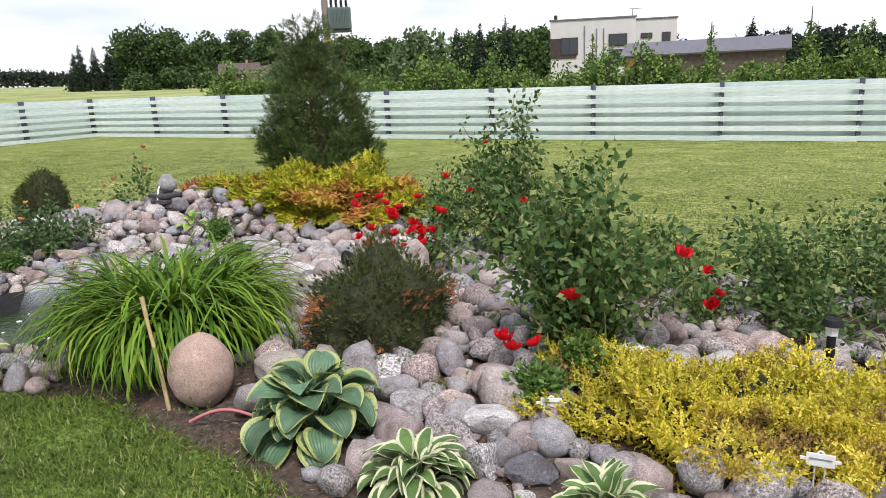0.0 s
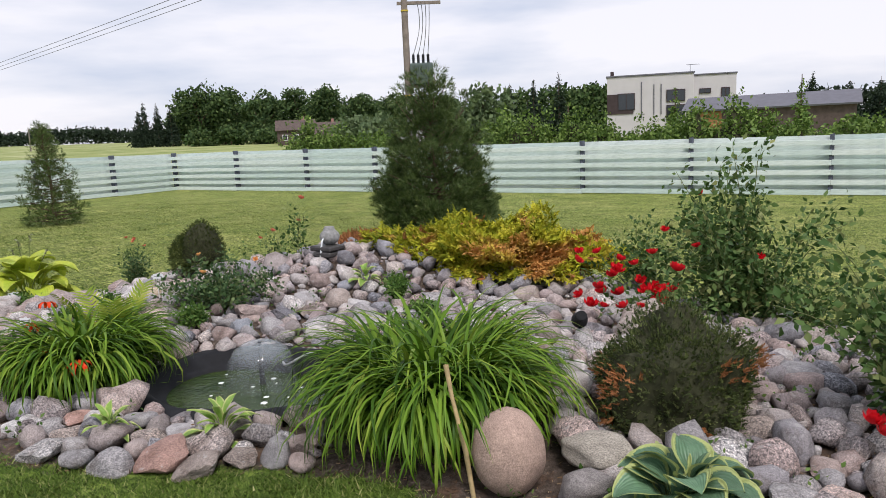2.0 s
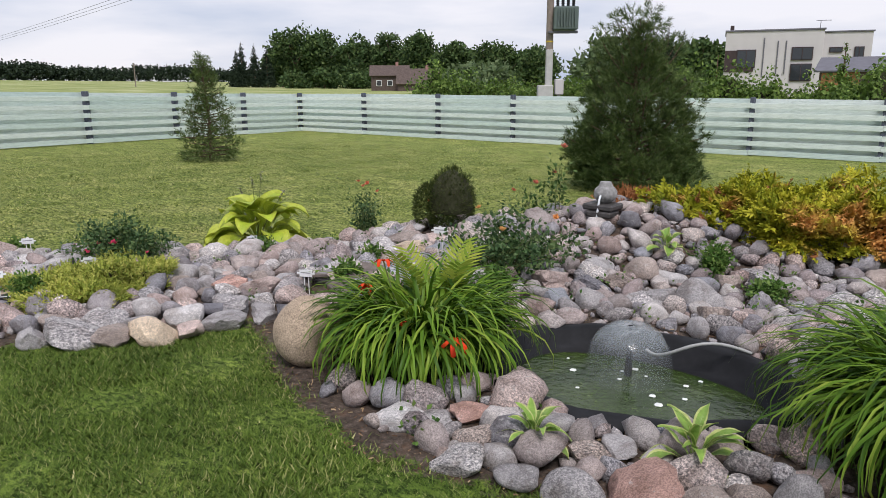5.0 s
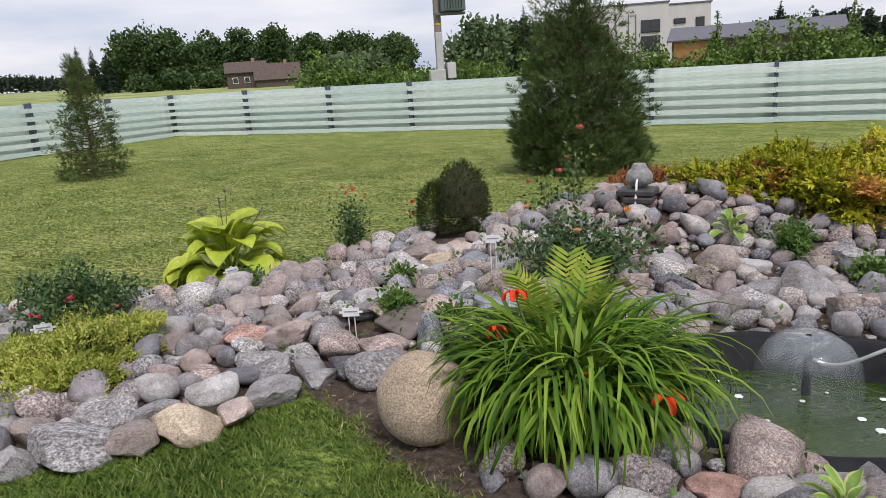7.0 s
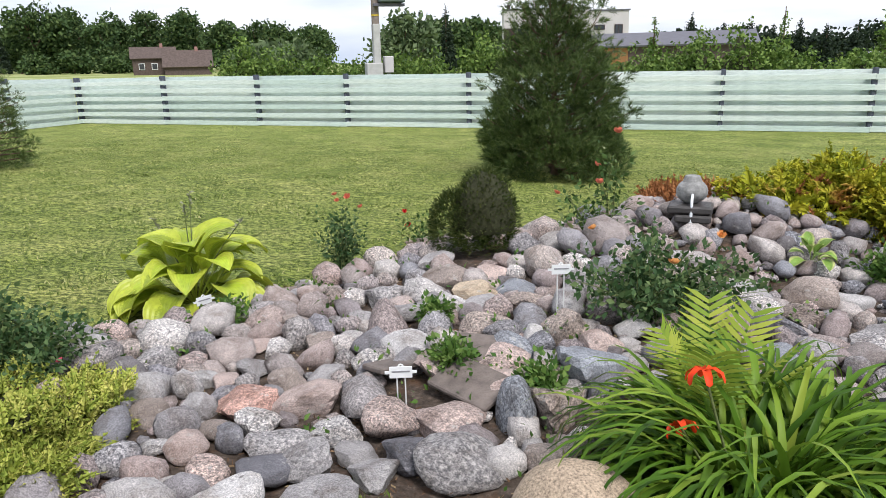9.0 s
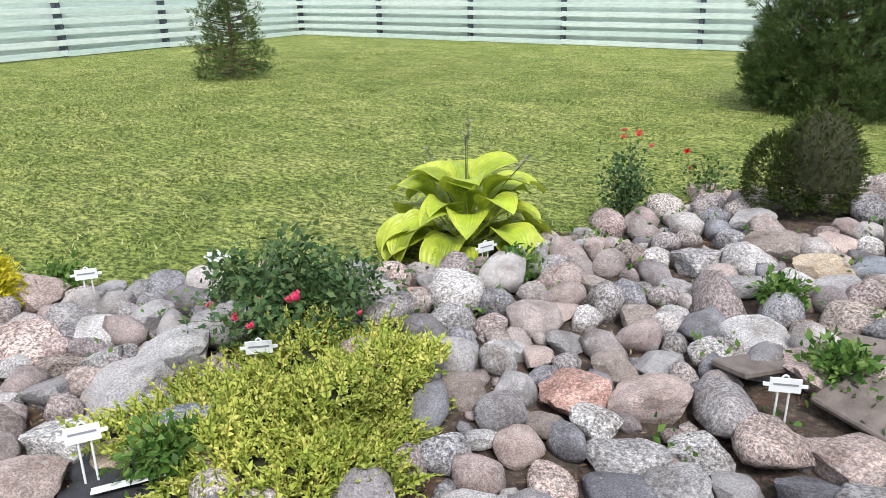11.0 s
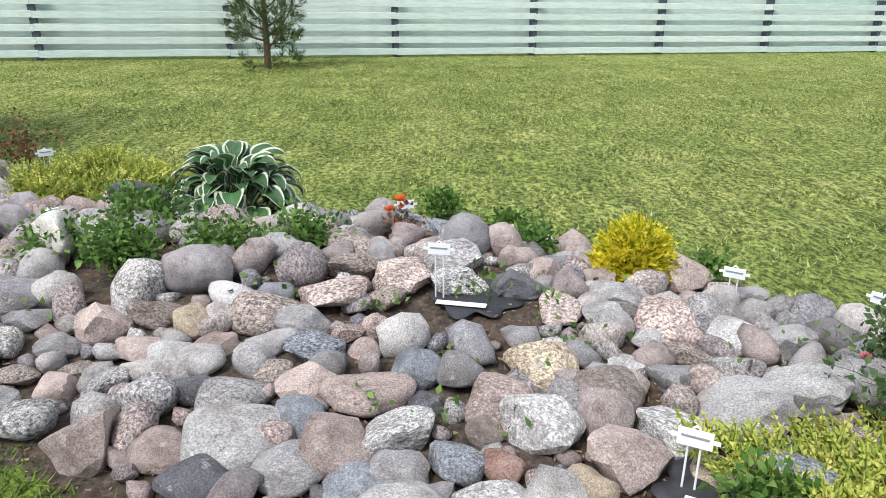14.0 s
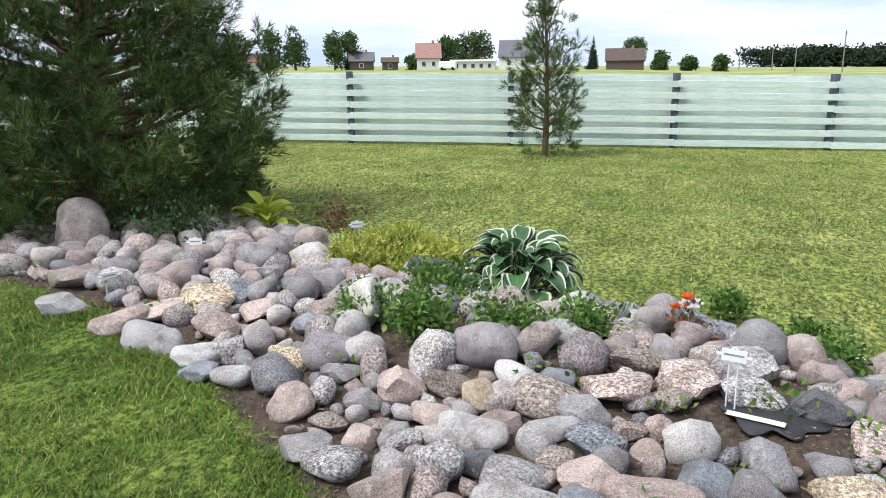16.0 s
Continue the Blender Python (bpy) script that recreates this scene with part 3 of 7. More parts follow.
LAID_G = [(-7.88, 2.68, 0.083, 0.044, 30, "p"), (-7.27, 2.64, 0.076, 0.058, 18, "w"), (-7.39, 2.48, 0.079, 0.043, 22, "g"), (-7.17, 2.85, 0.141, 0.075, 15, "w"), (-6.89, 2.66, 0.142, 0.072, 10, "p"), (-6.68, 2.75, 0.104, 0.057, 5, "p"), (-6.68, 2.9, 0.115, 0.057, 5, "e"), (-6.67, 2.57, 0.109, 0.055, 5, "p"), (-6.49, 2.67, 0.101, 0.05, 1, "b"), (-6.51, 2.84, 0.065, 0.043, 1, "g"), (-6.31, 2.78, 0.163, 0.081, -4, "e"), (-6.31, 3.05, 0.101, 0.051, -3, "p"), (-6.49, 3.13, 0.103, 0.088, 0, "b"), (-6.21, 3.26, 0.087, 0.047, -5, "w"), (-6.6, 3.01, 0.05, 0.057, 3, "w"), (-6.83, 2.89, 0.061, 0.032, 8, "p"), (-6.89, 3.11, 0.123, 0.062, 8, "b"), (-7.01, 2.97, 0.075, 0.044, 11, "b"), (-7.16, 3.34, 0.112, 0.082, 13, "w")]
LAID_H = [(-6.96, 3.39, 0.113, 0.056, 9, "g"), (-6.75, 3.43, 0.12, 0.06, 5, "b"), (-7.07, 3.55, 0.133, 0.069, 10, "y"), (-6.88, 3.64, 0.112, 0.056, 7, "e"), (-7.31, 3.66, 0.131, 0.074, 14, "b"), (-7.07, 3.83, 0.095, 0.058, 10, "p"), (-7.38, 3.27, 0.119, 0.06, 17, "g"), (-7.6, 3.49, 0.143, 0.072, 19, "g"), (-7.85, 2.98, 0.089, 0.062, 27, "b"), (-7.9, 3.43, 0.092, 0.071, 24, "b"), (-7.69, 3.08, 0.069, 0.045, 23, "g"), (-7.56, 3.15, 0.09, 0.045, 21, "g"), (-8.49, 3.37, 0.106, 0.058, 33, "b"), (-8.31, 3.53, 0.083, 0.054, 29, "b"), (-8.19, 3.67, 0.101, 0.053, 27, "b"), (-8.49, 2.51, 0.075, 0.037, 42, "r"), (-8.62, 2.47, 0.062, 0.046, 44, "p"), (-8.91, 2.48, 0.088, 0.044, 47, "g"), (-8.87, 2.66, 0.09, 0.045, 45, "b")]
LAID_I = [(-8.54, 2.69, 0.086, 0.043, 40, "g"), (-7.47, 3.97, 0.1, 0.053, 15, "g"), (-7.97, 5, 0.171, 0.085, 18, "p"), (-10.03, -2.38, 0.166, 0.084, -232, "y"), (-9.84, -2.55, 0.13, 0.07, -228, "p"), (-10.28, -2.99, 0.089, 0.069, -228, "g"), (-9.42, -1.97, 0.11, 0.064, -231, "w"), (-9.51, -1.85, 0.095, 0.074, -234, "g"), (-9.27, -1.67, 0.108, 0.058, -234, "w"), (-9.13, -1.3, 0.11, 0.075, -238, "p"), (-8.82, -1.08, 0.087, 0.068, -239, "g"), (-8.76, -0.93, 0.125, 0.072, -241, "g"), (-8.64, -0.71, 0.116, 0.088, -245, "p"), (-9.28, -0.9, 0.096, 0.094, -247, "p"), (-9.38, -1.2, 0.096, 0.049, -243, "g"), (-9.43, -1.5, 0.088, 0.083, -238, "y"), (-10.45, -2.21, 0.11, 0.078, -237, "g"), (-10.18, -2.24, 0.088, 0.068, -235, "e"), (-9.65, -2.64, 0.136, 0.068, -226, "p")]
LAID_J = [(-9.56, -2.4, 0.113, 0.065, -227, "g"), (-9.53, -2.22, 0.094, 0.065, -229, "g"), (-9.29, -1.84, 0.084, 0.057, -231, "e"), (-10.19, -3.47, 0.167, 0.084, -223, "b"), (-9.78, -3.15, 0.132, 0.069, -222, "g"), (-8.96, -0.92, 0.072, 0.049, -244, "p"), (-9.05, -1.1, 0.075, 0.038, -241, "b"), (-9.2, -1.02, 0.078, 0.047, -244, "g"), (-9.04, -0.89, 0.067, 0.039, -245, "b"), (-8.94, -0.74, 0.075, 0.046, -248, "g"), (-9.97, -1.98, 0.131, 0.065, -236, "p"), (-9.8, -1.59, 0.082, 0.071, -240, "e"), (-9.78, -2.14, 0.121, 0.06, -232, "p"), (-9.7, -2.02, 0.094, 0.049, -233, "p"), (-9.88, -1.44, 0.089, 0.062, -243, "w"), (-7.33, 0.96, 0.194, 0.097, 60, "g"), (-7.15, 1.12, 0.105, 0.062, 56, "b"), (-7.06, 1.31, 0.139, 0.077, 52, "y"), (-6.97, 1.5, 0.101, 0.072, 48, "p")]
LAID_K = [(-7.5, 1.24, 0.13, 0.065, 58, "g"), (-7.28, 1.34, 0.098, 0.054, 54, "g"), (-7.22, 1.59, 0.108, 0.077, 50, "w"), (-6.94, 1.71, 0.118, 0.059, 45, "g"), (-7.44, 0.8, 0.081, 0.083, 64, "g"), (-7.65, 1.01, 0.087, 0.059, 63, "b"), (-5.04, 1.67, 0.095, 0.047, 8, "r"), (-4.74, 1.81, 0.099, 0.049, 0, "g"), (-5.27, 1.48, 0.111, 0.055, 15, "w"), (-5.12, 1.55, 0.081, 0.041, 10, "g"), (-4.69, 3.59, 0.107, 0.092, -1, "b"), (-4.89, 3.88, 0.213, 0.106, 2, "g"), (-5.39, 4.16, 0.181, 0.09, 8, "b"), (-5.43, 3.42, 0.095, 0.073, 10, "g"), (-5.57, 3.27, 0.101, 0.078, 12, "e"), (-5.58, 3.67, 0.128, 0.074, 11, "d"), (-5.81, 3.54, 0.144, 0.072, 15, "p"), (-5.15, 3.62, 0.108, 0.057, 5, "g"), (-5.09, 3.75, 0.113, 0.068, 5, "g")]
LAID_L = [(-5.45, 3.87, 0.103, 0.054, 9, "b"), (-4.85, 4.34, 0.124, 0.078, 1, "b"), (-4.67, 4.58, 0.151, 0.076, -1, "g"), (-5.69, 4.06, 0.119, 0.06, 12, "g"), (-5.2, 4.17, 0.099, 0.058, 5, "w"), (-4.9, 1.52, 0.089, 0.053, 53, "b"), (-4.83, 1.36, 0.107, 0.061, 54, "w"), (-4.6, 1.39, 0.096, 0.052, 51, "g"), (-4.41, 1.45, 0.126, 0.063, 48, "g"), (-4.19, 1.59, 0.131, 0.076, 43, "r"), (-4.01, 1.63, 0.096, 0.048, 39, "b"), (-3.9, 1.79, 0.078, 0.045, 36, "b"), (-3.78, 1.9, 0.085, 0.086, 32, "g"), (-3.63, 1.91, 0.077, 0.045, 30, "p"), (-4.48, 1.71, 0.099, 0.05, 45, "b"), (-4.42, 1.84, 0.093, 0.047, 43, "g"), (-4.58, 2.91, 0.13, 0.065, 34, "g"), (-3.75, 2.04, 0.081, 0.047, 30, "p"), (-1.94, 2.73, 0.12, 0.063, 35, "w")]
LAID_M = [(-1.88, 3.02, 0.094, 0.057, 32, "b"), (-1.57, 2.81, 0.08, 0.045, 29, "p"), (-1.26, 2.49, 0.11, 0.058, 27, "w"), (-0.98, 2.24, 0.099, 0.052, 24, "d"), (-0.81, 2.32, 0.076, 0.045, 19, "b"), (-0.92, 3.36, 0.116, 0.067, 15, "w"), (-0.77, 3.54, 0.08, 0.06, 12, "g"), (-1.12, 3.17, 0.105, 0.053, 19, "g"), (-0.35, 3.93, 0.139, 0.075, 5, "p"), (-0.52, 3.9, 0.104, 0.052, 8, "p"), (-1.64, 2.46, 0.115, 0.069, 34, "g"), (-1.5, 2.59, 0.089, 0.044, 30, "p"), (-1.16, 2.19, 0.083, 0.077, 28, "g"), (-1.34, 2.86, 0.121, 0.061, 25, "g"), (-0.3, 2.33, 0.085, 0.043, 7, "p"), (0.13, 3.09, 0.092, 0.085, -2, "p"), (0.07, 2.62, 0.068, 0.051, -1, "g"), (-0.14, 3.66, 0.089, 0.051, 2, "w"), (-0.92, 2.07, 0.055, 0.035, 24, "w")]
LAID_N = [(-4.12, 4.34, 0.127, 0.087, 44, "w"), (-3.96, 4.6, 0.116, 0.077, 41, "w"), (-3.69, 4.07, 0.105, 0.069, 42, "w"), (-4.03, 5.01, 0.135, 0.081, 39, "b"), (-3.54, 3.53, 0.107, 0.072, 45, "g"), (-3.68, 4.7, 0.127, 0.074, 38, "g")]
SET_STONES = LAID_A + LAID_B + LAID_C + LAID_D + LAID_E + LAID_F + LAID_G + LAID_H + LAID_I + LAID_J + LAID_K + LAID_L + LAID_M + LAID_N


def build_stones():
    root = thing("rockery", Matrix.Identity(4), "low bank of rounded grey, pink and brown field stones", "rockery")
    r = random.Random(11)
    sites = [(x, y, s, None) for x, y, s in fill_bed([(x, y, s * 0.9) for x, y, s, *_ in SET_STONES])]
    x = np.array([s[0] for s in sites])
    y = np.array([s[1] for s in sites])
    z = land(x, y)
    near = sorted(range(len(sites)), key=lambda i: (x[i] > -7.0, y[i] > 2.8, bed_depth(x[i:i + 1], y[i:i + 1])[0]))
    single = set(near[:max(0, 300 - len(SET_STONES))])
    vs, fs, n = [], [], 0
    low = []
    for me in LOW_ROCKS + PEBBLES:
        co = np.zeros(len(me.vertices) * 3)
        me.vertices.foreach_get("co", co)
        ix = np.zeros(len(me.polygons) * 3, int)
        me.polygons.foreach_get("vertices", ix)
        low.append((co.reshape(-1, 3), ix.reshape(-1, 3)))
    for i, (sx, sy, s, _) in enumerate(sites):
        m = pose(sx, sy, z[i] + s * r.uniform(0.3, 0.55), r.gauss(0, 16), r.gauss(0, 16), r.uniform(0, 360))
        size = Matrix.Diagonal((s * r.uniform(1.22, 1.65), s * r.uniform(1.05, 1.3), s * r.uniform(1.1, 1.5), 1))
        if i in single:
            ob = part("stone", ROCKS[r.randrange(len(ROCKS))], STONE, root)
            ob.matrix_world = m @ size
        else:
            co, ix = low[r.randrange(len(LOW_ROCKS)) if s > 0.05 else len(LOW_ROCKS) + r.randrange(len(PEBBLES))]
            w = np.array(m @ size)
            vs.append(co @ w[:3, :3].T + w[:3, 3])
            fs.append(ix + n)
            n += len(co)
    me = mesh_of("stones", np.concatenate(vs), np.concatenate(fs), smooth=True)
    tagged(part("stone_fill", me, STONES, root), kind="stuff")
    for sx, sy, half, high, yaw, key in SET_STONES:
        half, high = min(half, 0.155), min(high, 0.13)
        me = ROCKS[r.randrange(len(ROCKS))]
        ob = part("stone", me, STONE, root)
        ob.material_slots[0].link = "OBJECT"
        ob.material_slots[0].material = TONED[key]
        ob.matrix_world = pose(sx, sy, land1(sx, sy) + max(0.02, high * 0.55), r.gauss(0, 8), r.gauss(0, 8), yaw) @ Matrix.Diagonal((half * 1.37, half * 1.2, high * 1.7, 1))


build_stones()

# ---------------------------------------------------------------- leaves and sprigs
LEAFLET = (np.array([(0, 0, 0), (0.3, 0.42, 0.07), (0, 1, -0.08), (-0.3, 0.42, 0.07), (0, 0.5, 0)]), np.array([(0, 1, 4), (1, 2, 4), (2, 3, 4), (3, 0, 4)]))


def sprig(n=9, wide=0.3, seed=1):
    """A flat feathery shoot of a juniper or thuja, one unit long."""
    r = random.Random(seed)
    v, f = [], []
    for i in range(n):
        t = i / n
        b = len(v)
        l = wide * (1.05 - t) * r.uniform(0.7, 1.1)
        for s in (-1, 1):
            k = len(v)
            v += [(0.0, t, 0), (0.0, t + 0.09, 0.012), (s * l, t + l * 0.9 + 0.05, r.uniform(-0.1, 0.16))]
            f.append((k, k + 1, k + 2))
        k = len(v)
        v += [(-0.03, t, 0.0), (0.03, t, 0.0), (0, t + 1.3 / n, 0.03)]
        f.append((k, k + 1, k + 2))
    return np.array(v), np.array(f)


def plume(n=8, seed=1, wide=0.32, fat=0.055):
    """A sprig whose pieces hang together, so that it keeps one tone."""
    r = random.Random(seed)
    v, f = [(0, 0, 0)], []
    for i in range(1, n + 1):
        v.append((r.uniform(-0.02, 0.02), i / n, 0.05 * math.sin(i)))
    for i in range(n):
        t = i / n
        for s in (-1, 1):
            l = wide * (1.1 - t) * r.uniform(0.7, 1.1)
            k = len(v)
            v += [(s * l * 0.55 + s * fat * 0.2, t + l * 0.35, r.uniform(0.0, 0.1)), (s * l, t + l * 0.95, r.uniform(-0.08, 0.16))]
            f.append((i, i + 1, k))
            f.append((i + 1, k + 1, k))
    k = len(v)
    v.append((0, 1.15, 0))
    v.append((fat, 0.9, 0))
    f.append((n - 1, k + 1, k))
    return np.array(v, float), np.array(f)


def needles(n=30, spread_deg=55, fat=0.026, seed=3, length=0.55):
    """A shoot of pine needles about the y axis, one unit long."""
    r = random.Random(seed)
    v, f = [], []
    for i in range(n):
        t = r.uniform(0.05, 1.0)
        a = r.uniform(0, 2 * math.pi)
        e = radians(spread_deg * (1.15 - 0.7 * t)) * r.uniform(0.7, 1.2)
        d = Vector((math.sin(e) * math.cos(a), math.cos(e), math.sin(e) * math.sin(a)))
        side = d.cross(Vector((0.3, 0.1, 1))).normalized() * fat
        p = Vector((0, t * 0.75, 0))
        k = len(v)
        v += [tuple(p - side), tuple(p + side), tuple(p + d * length * r.uniform(0.8, 1.1))]
        f.append((k, k + 1, k + 2))
    return np.array(v), np.array(f)


def clump(n=10, seed=1, size=0.34):
    """A loose handful of leaf faces, for crowns seen from afar."""
    r = random.Random(seed)
    v, f = [], []
    for i in range(n):
        c = Vector((r.gauss(0, 0.4), r.gauss(0, 0.4), r.gauss(0, 0.32)))
        a = Vector((r.gauss(0, 1), r.gauss(0, 1), r.gauss(0, 1))).normalized()
        b = a.cross(Vector((r.gauss(0, 1), r.gauss(0, 1), r.gauss(0, 1)))).normalized()
        k = len(v)
        v += [tuple(c - a * size), tuple(c + b * size * 0.6), tuple(c + a * size), tuple(c - b * size * 0.6)]
        f.append((k, k + 1, k + 2, k + 3))
    return np.array(v), np.array(f)


PLUMES = [plume(5, i) for i in range(3)]
TUFTS = [needles(17, 50, 0.025, i, 0.6) for i in range(4)]


def scatter_mesh(name, templates, places, dirs, sizes, roll=0.6, smooth=False):
    pieces = []
    which = rng.integers(0, len(templates), len(places))
    turns = turns_along(dirs, rng.normal(0, roll, len(places)))
    for i, t in enumerate(templates):
        k = which == i
        if k.any():
            pieces.append(spread(t, places[k], turns[k], np.asarray(sizes)[k]))
    v, f = merge(pieces)
    return mesh_of(name, v, f, smooth)


# ---------------------------------------------------------------- foliage colours
DAYLILY = leafy("daylily_leaf", [(0, (0.035, 0.09, 0.008)), (0.4, (0.085, 0.18, 0.014)), (0.75, (0.16, 0.28, 0.028)), (1, (0.29, 0.38, 0.055))], 0.45, 0.2)
FERN = leafy("fern_leaf", [(0, (0.22, 0.34, 0.04)), (1, (0.45, 0.50, 0.08))], 0.6, 0.35)
ROSE_LEAF = leafy("rose_leaf", [(0, (0.038, 0.088, 0.024)), (0.5, (0.085, 0.158, 0.042)), (0.85, (0.16, 0.24, 0.078)), (1, (0.32, 0.34, 0.13))], 0.45, 0.22)
DARK_LEAF = leafy("dark_rose_leaf", [(0, (0.035, 0.08, 0.03)), (0.6, (0.075, 0.14, 0.05)), (1, (0.15, 0.21, 0.08))], 0.5, 0.18)
HERB = leafy("herb_leaf", [(0, (0.05, 0.12, 0.025)), (0.5, (0.10, 0.20, 0.04)), (1, (0.20, 0.30, 0.08))], 0.5, 0.25)
RED_LEAF = leafy("reddish_leaf", [(0, (0.09, 0.08, 0.04)), (0.5, (0.17, 0.08, 0.05)), (1, (0.28, 0.11, 0.06))], 0.5, 0.2)
GOLD_JUNIPER = leafy("gold_juniper", [(0, (0.46, 0.45, 0.04)), (0.5, (0.76, 0.66, 0.07)), (1, (0.95, 0.82, 0.16))], 0.6, 0.3, patch=(0.40, 0.28, 0.10), patch_scale=4.0)
LIME_JUNIPER = leafy("lime_juniper", [(0, (0.26, 0.34, 0.06)), (0.5, (0.44, 0.50, 0.10)), (1, (0.66, 0.64, 0.18))], 0.6, 0.2)
BACK_JUNIPER = leafy("spreading_juniper", [(0, (0.22, 0.27, 0.02)), (0.5, (0.42, 0.43, 0.03)), (1, (0.60, 0.54, 0.05))], 0.6, 0.2, patch=(0.58, 0.30, 0.09), patch_scale=1.9)
RUST_JUNIPER = leafy("rusty_juniper", [(0, (0.28, 0.11, 0.04)), (1, (0.50, 0.22, 0.09))], 0.7, 0.1)
MOUND_THUJA = leafy("dark_thuja", [(0, (0.04, 0.06, 0.02)), (0.6, (0.085, 0.115, 0.035)), (1, (0.15, 0.18, 0.06))], 0.6, 0.1)
BALL_THUJA = leafy("clipped_conifer", [(0, (0.035, 0.06, 0.012)), (0.6, (0.07, 0.10, 0.024)), (1, (0.13, 0.15, 0.04))], 0.6, 0.1)
GOLD_CYPRESS = leafy("gold_cypress", [(0, (0.38, 0.42, 0.02)), (0.4, (0.76, 0.68, 0.04)), (1, (0.95, 0.82, 0.10))], 0.6, 0.3)
PINE = leafy("pine_needles", [(0, (0.03, 0.058, 0.018)), (0.5, (0.075, 0.122, 0.036)), (0.9, (0.14, 0.195, 0.065)), (1, (0.24, 0.28, 0.11))], 0.5, 0.08)
SPRUCE = leafy("spruce_needles", [(0, (0.05, 0.09, 0.025)), (0.5, (0.10, 0.155, 0.045)), (1, (0.19, 0.24, 0.08))], 0.5, 0.08)
BARK = plain("brown_bark", (0.13, 0.085, 0.06), 0.9, vary=0.5, scale=25, bumpy=0.8)
STEM = plain("green_brown_stem", (0.14, 0.17, 0.06), 0.7, vary=0.4, scale=30)
RED = leafy("red_petal", [(0, (0.55, 0.006, 0.012)), (1, (0.80, 0.02, 0.03))], 0.5, 0.2)
PINK = leafy("pink_petal", [(0, (0.75, 0.05, 0.16)), (1, (0.85, 0.16, 0.25))], 0.5, 0.2)
ORANGE = leafy("orange_petal", [(0, (0.80, 0.10, 0.02)), (1, (0.90, 0.26, 0.04))], 0.5, 0.2)
PALE_ORANGE = leafy("apricot_petal", [(0, (0.80, 0.33, 0.12)), (1, (0.85, 0.50, 0.18))], 0.5, 0.2)
SALMON = leafy("salmon_petal", [(0, (0.65, 0.14, 0.09)), (1, (0.75, 0.25, 0.16))], 0.5, 0.2)


# ---------------------------------------------------------------- kinds of plants
def strap_clump(n, length, wide, reach, seed):
    """Arching strap leaves of a daylily: verts and quads."""
    g = np.random.default_rng(seed)
    k = 10
    az = g.uniform(0, 2 * math.pi, n)
    out = g.uniform(0, 1, n) ** 0.7
    ba, br = g.uniform(0, 2 * math.pi, n), 0.3 * length * np.sqrt(g.uniform(0, 1, n))
    near = br > 0.08 * length
    az = np.where(near, ba + g.normal(0, 0.9, n), az)
    root_xy = np.stack([br * np.cos(ba), br * np.sin(ba)], 1)
    e0 = np.radians(87 - 26 * out + g.normal(0, 6, n))
    bend = np.radians(112 + 68 * out + g.normal(0, 18, n))
    L = length * g.uniform(0.5, 1.0, n)
    s = np.linspace(0, 1, k)
    el = e0[:, None] - bend[:, None] * s[None] ** 1.9
    step = L[:, None] / (k - 1)
    rad = np.cumsum(np.cos(el) * step, 1) - np.cos(el[:, :1]) * step
    z = np.cumsum(np.sin(el) * step, 1) - np.sin(el[:, :1]) * step
    z = np.maximum(z, 0.02)
    az2 = az[:, None] + g.normal(0, 0.25, n)[:, None] * s[None]
    p = np.stack([root_xy[:, :1] + rad * np.cos(az2), root_xy[:, 1:] + rad * np.sin(az2), z], -1)
    side = np.stack([-np.sin(az2), np.cos(az2), np.zeros_like(az2)], -1)
    prof = np.minimum(1, 0.55 + 3 * s) * (1 - s ** 2.2) + 0.02
    w = wide * g.uniform(0.75, 1.2, n)[:, None] * prof[None]
    lift = np.array([0, 0, 1.0]) * (w * 0.45)[..., None]
    v = np.stack([p - side * w[..., None] + lift, p, p + side * w[..., None] + lift], 2)
    idx = np.arange(n * k * 3).reshape(n, k, 3)
    f = np.stack([idx[:, :-1, :2], idx[:, :-1, 1:], idx[:, 1:, 1:], idx[:, 1:, :2]], -1).reshape(-1, 4)
    return v.reshape(-1, 3), f


def flower_mesh(name, petals, rings, cup, long):
    bm = bmesh.new()
    for ring in range(rings):
        size = 1 - 0.24 * ring
        tilt = radians(cup + 26 * ring)
        for i in range(petals):
            a = 2 * math.pi * (i + 0.5 * (ring % 2)) / petals + 0.4 * ring
            rows = []
            for s in (0.0, 0.45, 0.8, 1.0):
                half = size * (0.10 + 0.95 * s * (1.25 - s)) * (0.42 if long else 0.75)
                el = tilt + (0.5 if not long else -1.0) * s * s
                r, z = size * s * math.cos(el), size * s * math.sin(el)
                rows.append([bm.verts.new((r * math.cos(a) - t * half * math.sin(a), r * math.sin(a) + t * half * math.cos(a), z + 0.10 * abs(t) * size)) for t in (-1, 0, 1)])
            for p, q in zip(rows[:-1], rows[1:]):
                for j in range(2):
                    f = bm.faces.new((p[j], p[j + 1], q[j + 1], q[j]))
                    f.smooth = True
    me = bpy.data.meshes.new(name)
    bm.to_mesh(me)
    bm.free()
    return me


def flowers_of(parent, mesh_name, petals, rings, cup, long, mat, spots):
    """Flowers as parts: spots of (x, y, z, radius) in the plant's own frame."""
    me = flower_mesh(mesh_name, petals, rings, cup, long)
    me.materials.append(mat)
    for x, y, z, r in spots:
        ob = part(mesh_name, me, None, parent)
        ob.matrix_basis = pose(x, y, z, random.uniform(-35, 35) + (30 if long else 0), random.uniform(-30, 30), random.uniform(0, 360)) @ Matrix.Diagonal((r, r, r, 1))


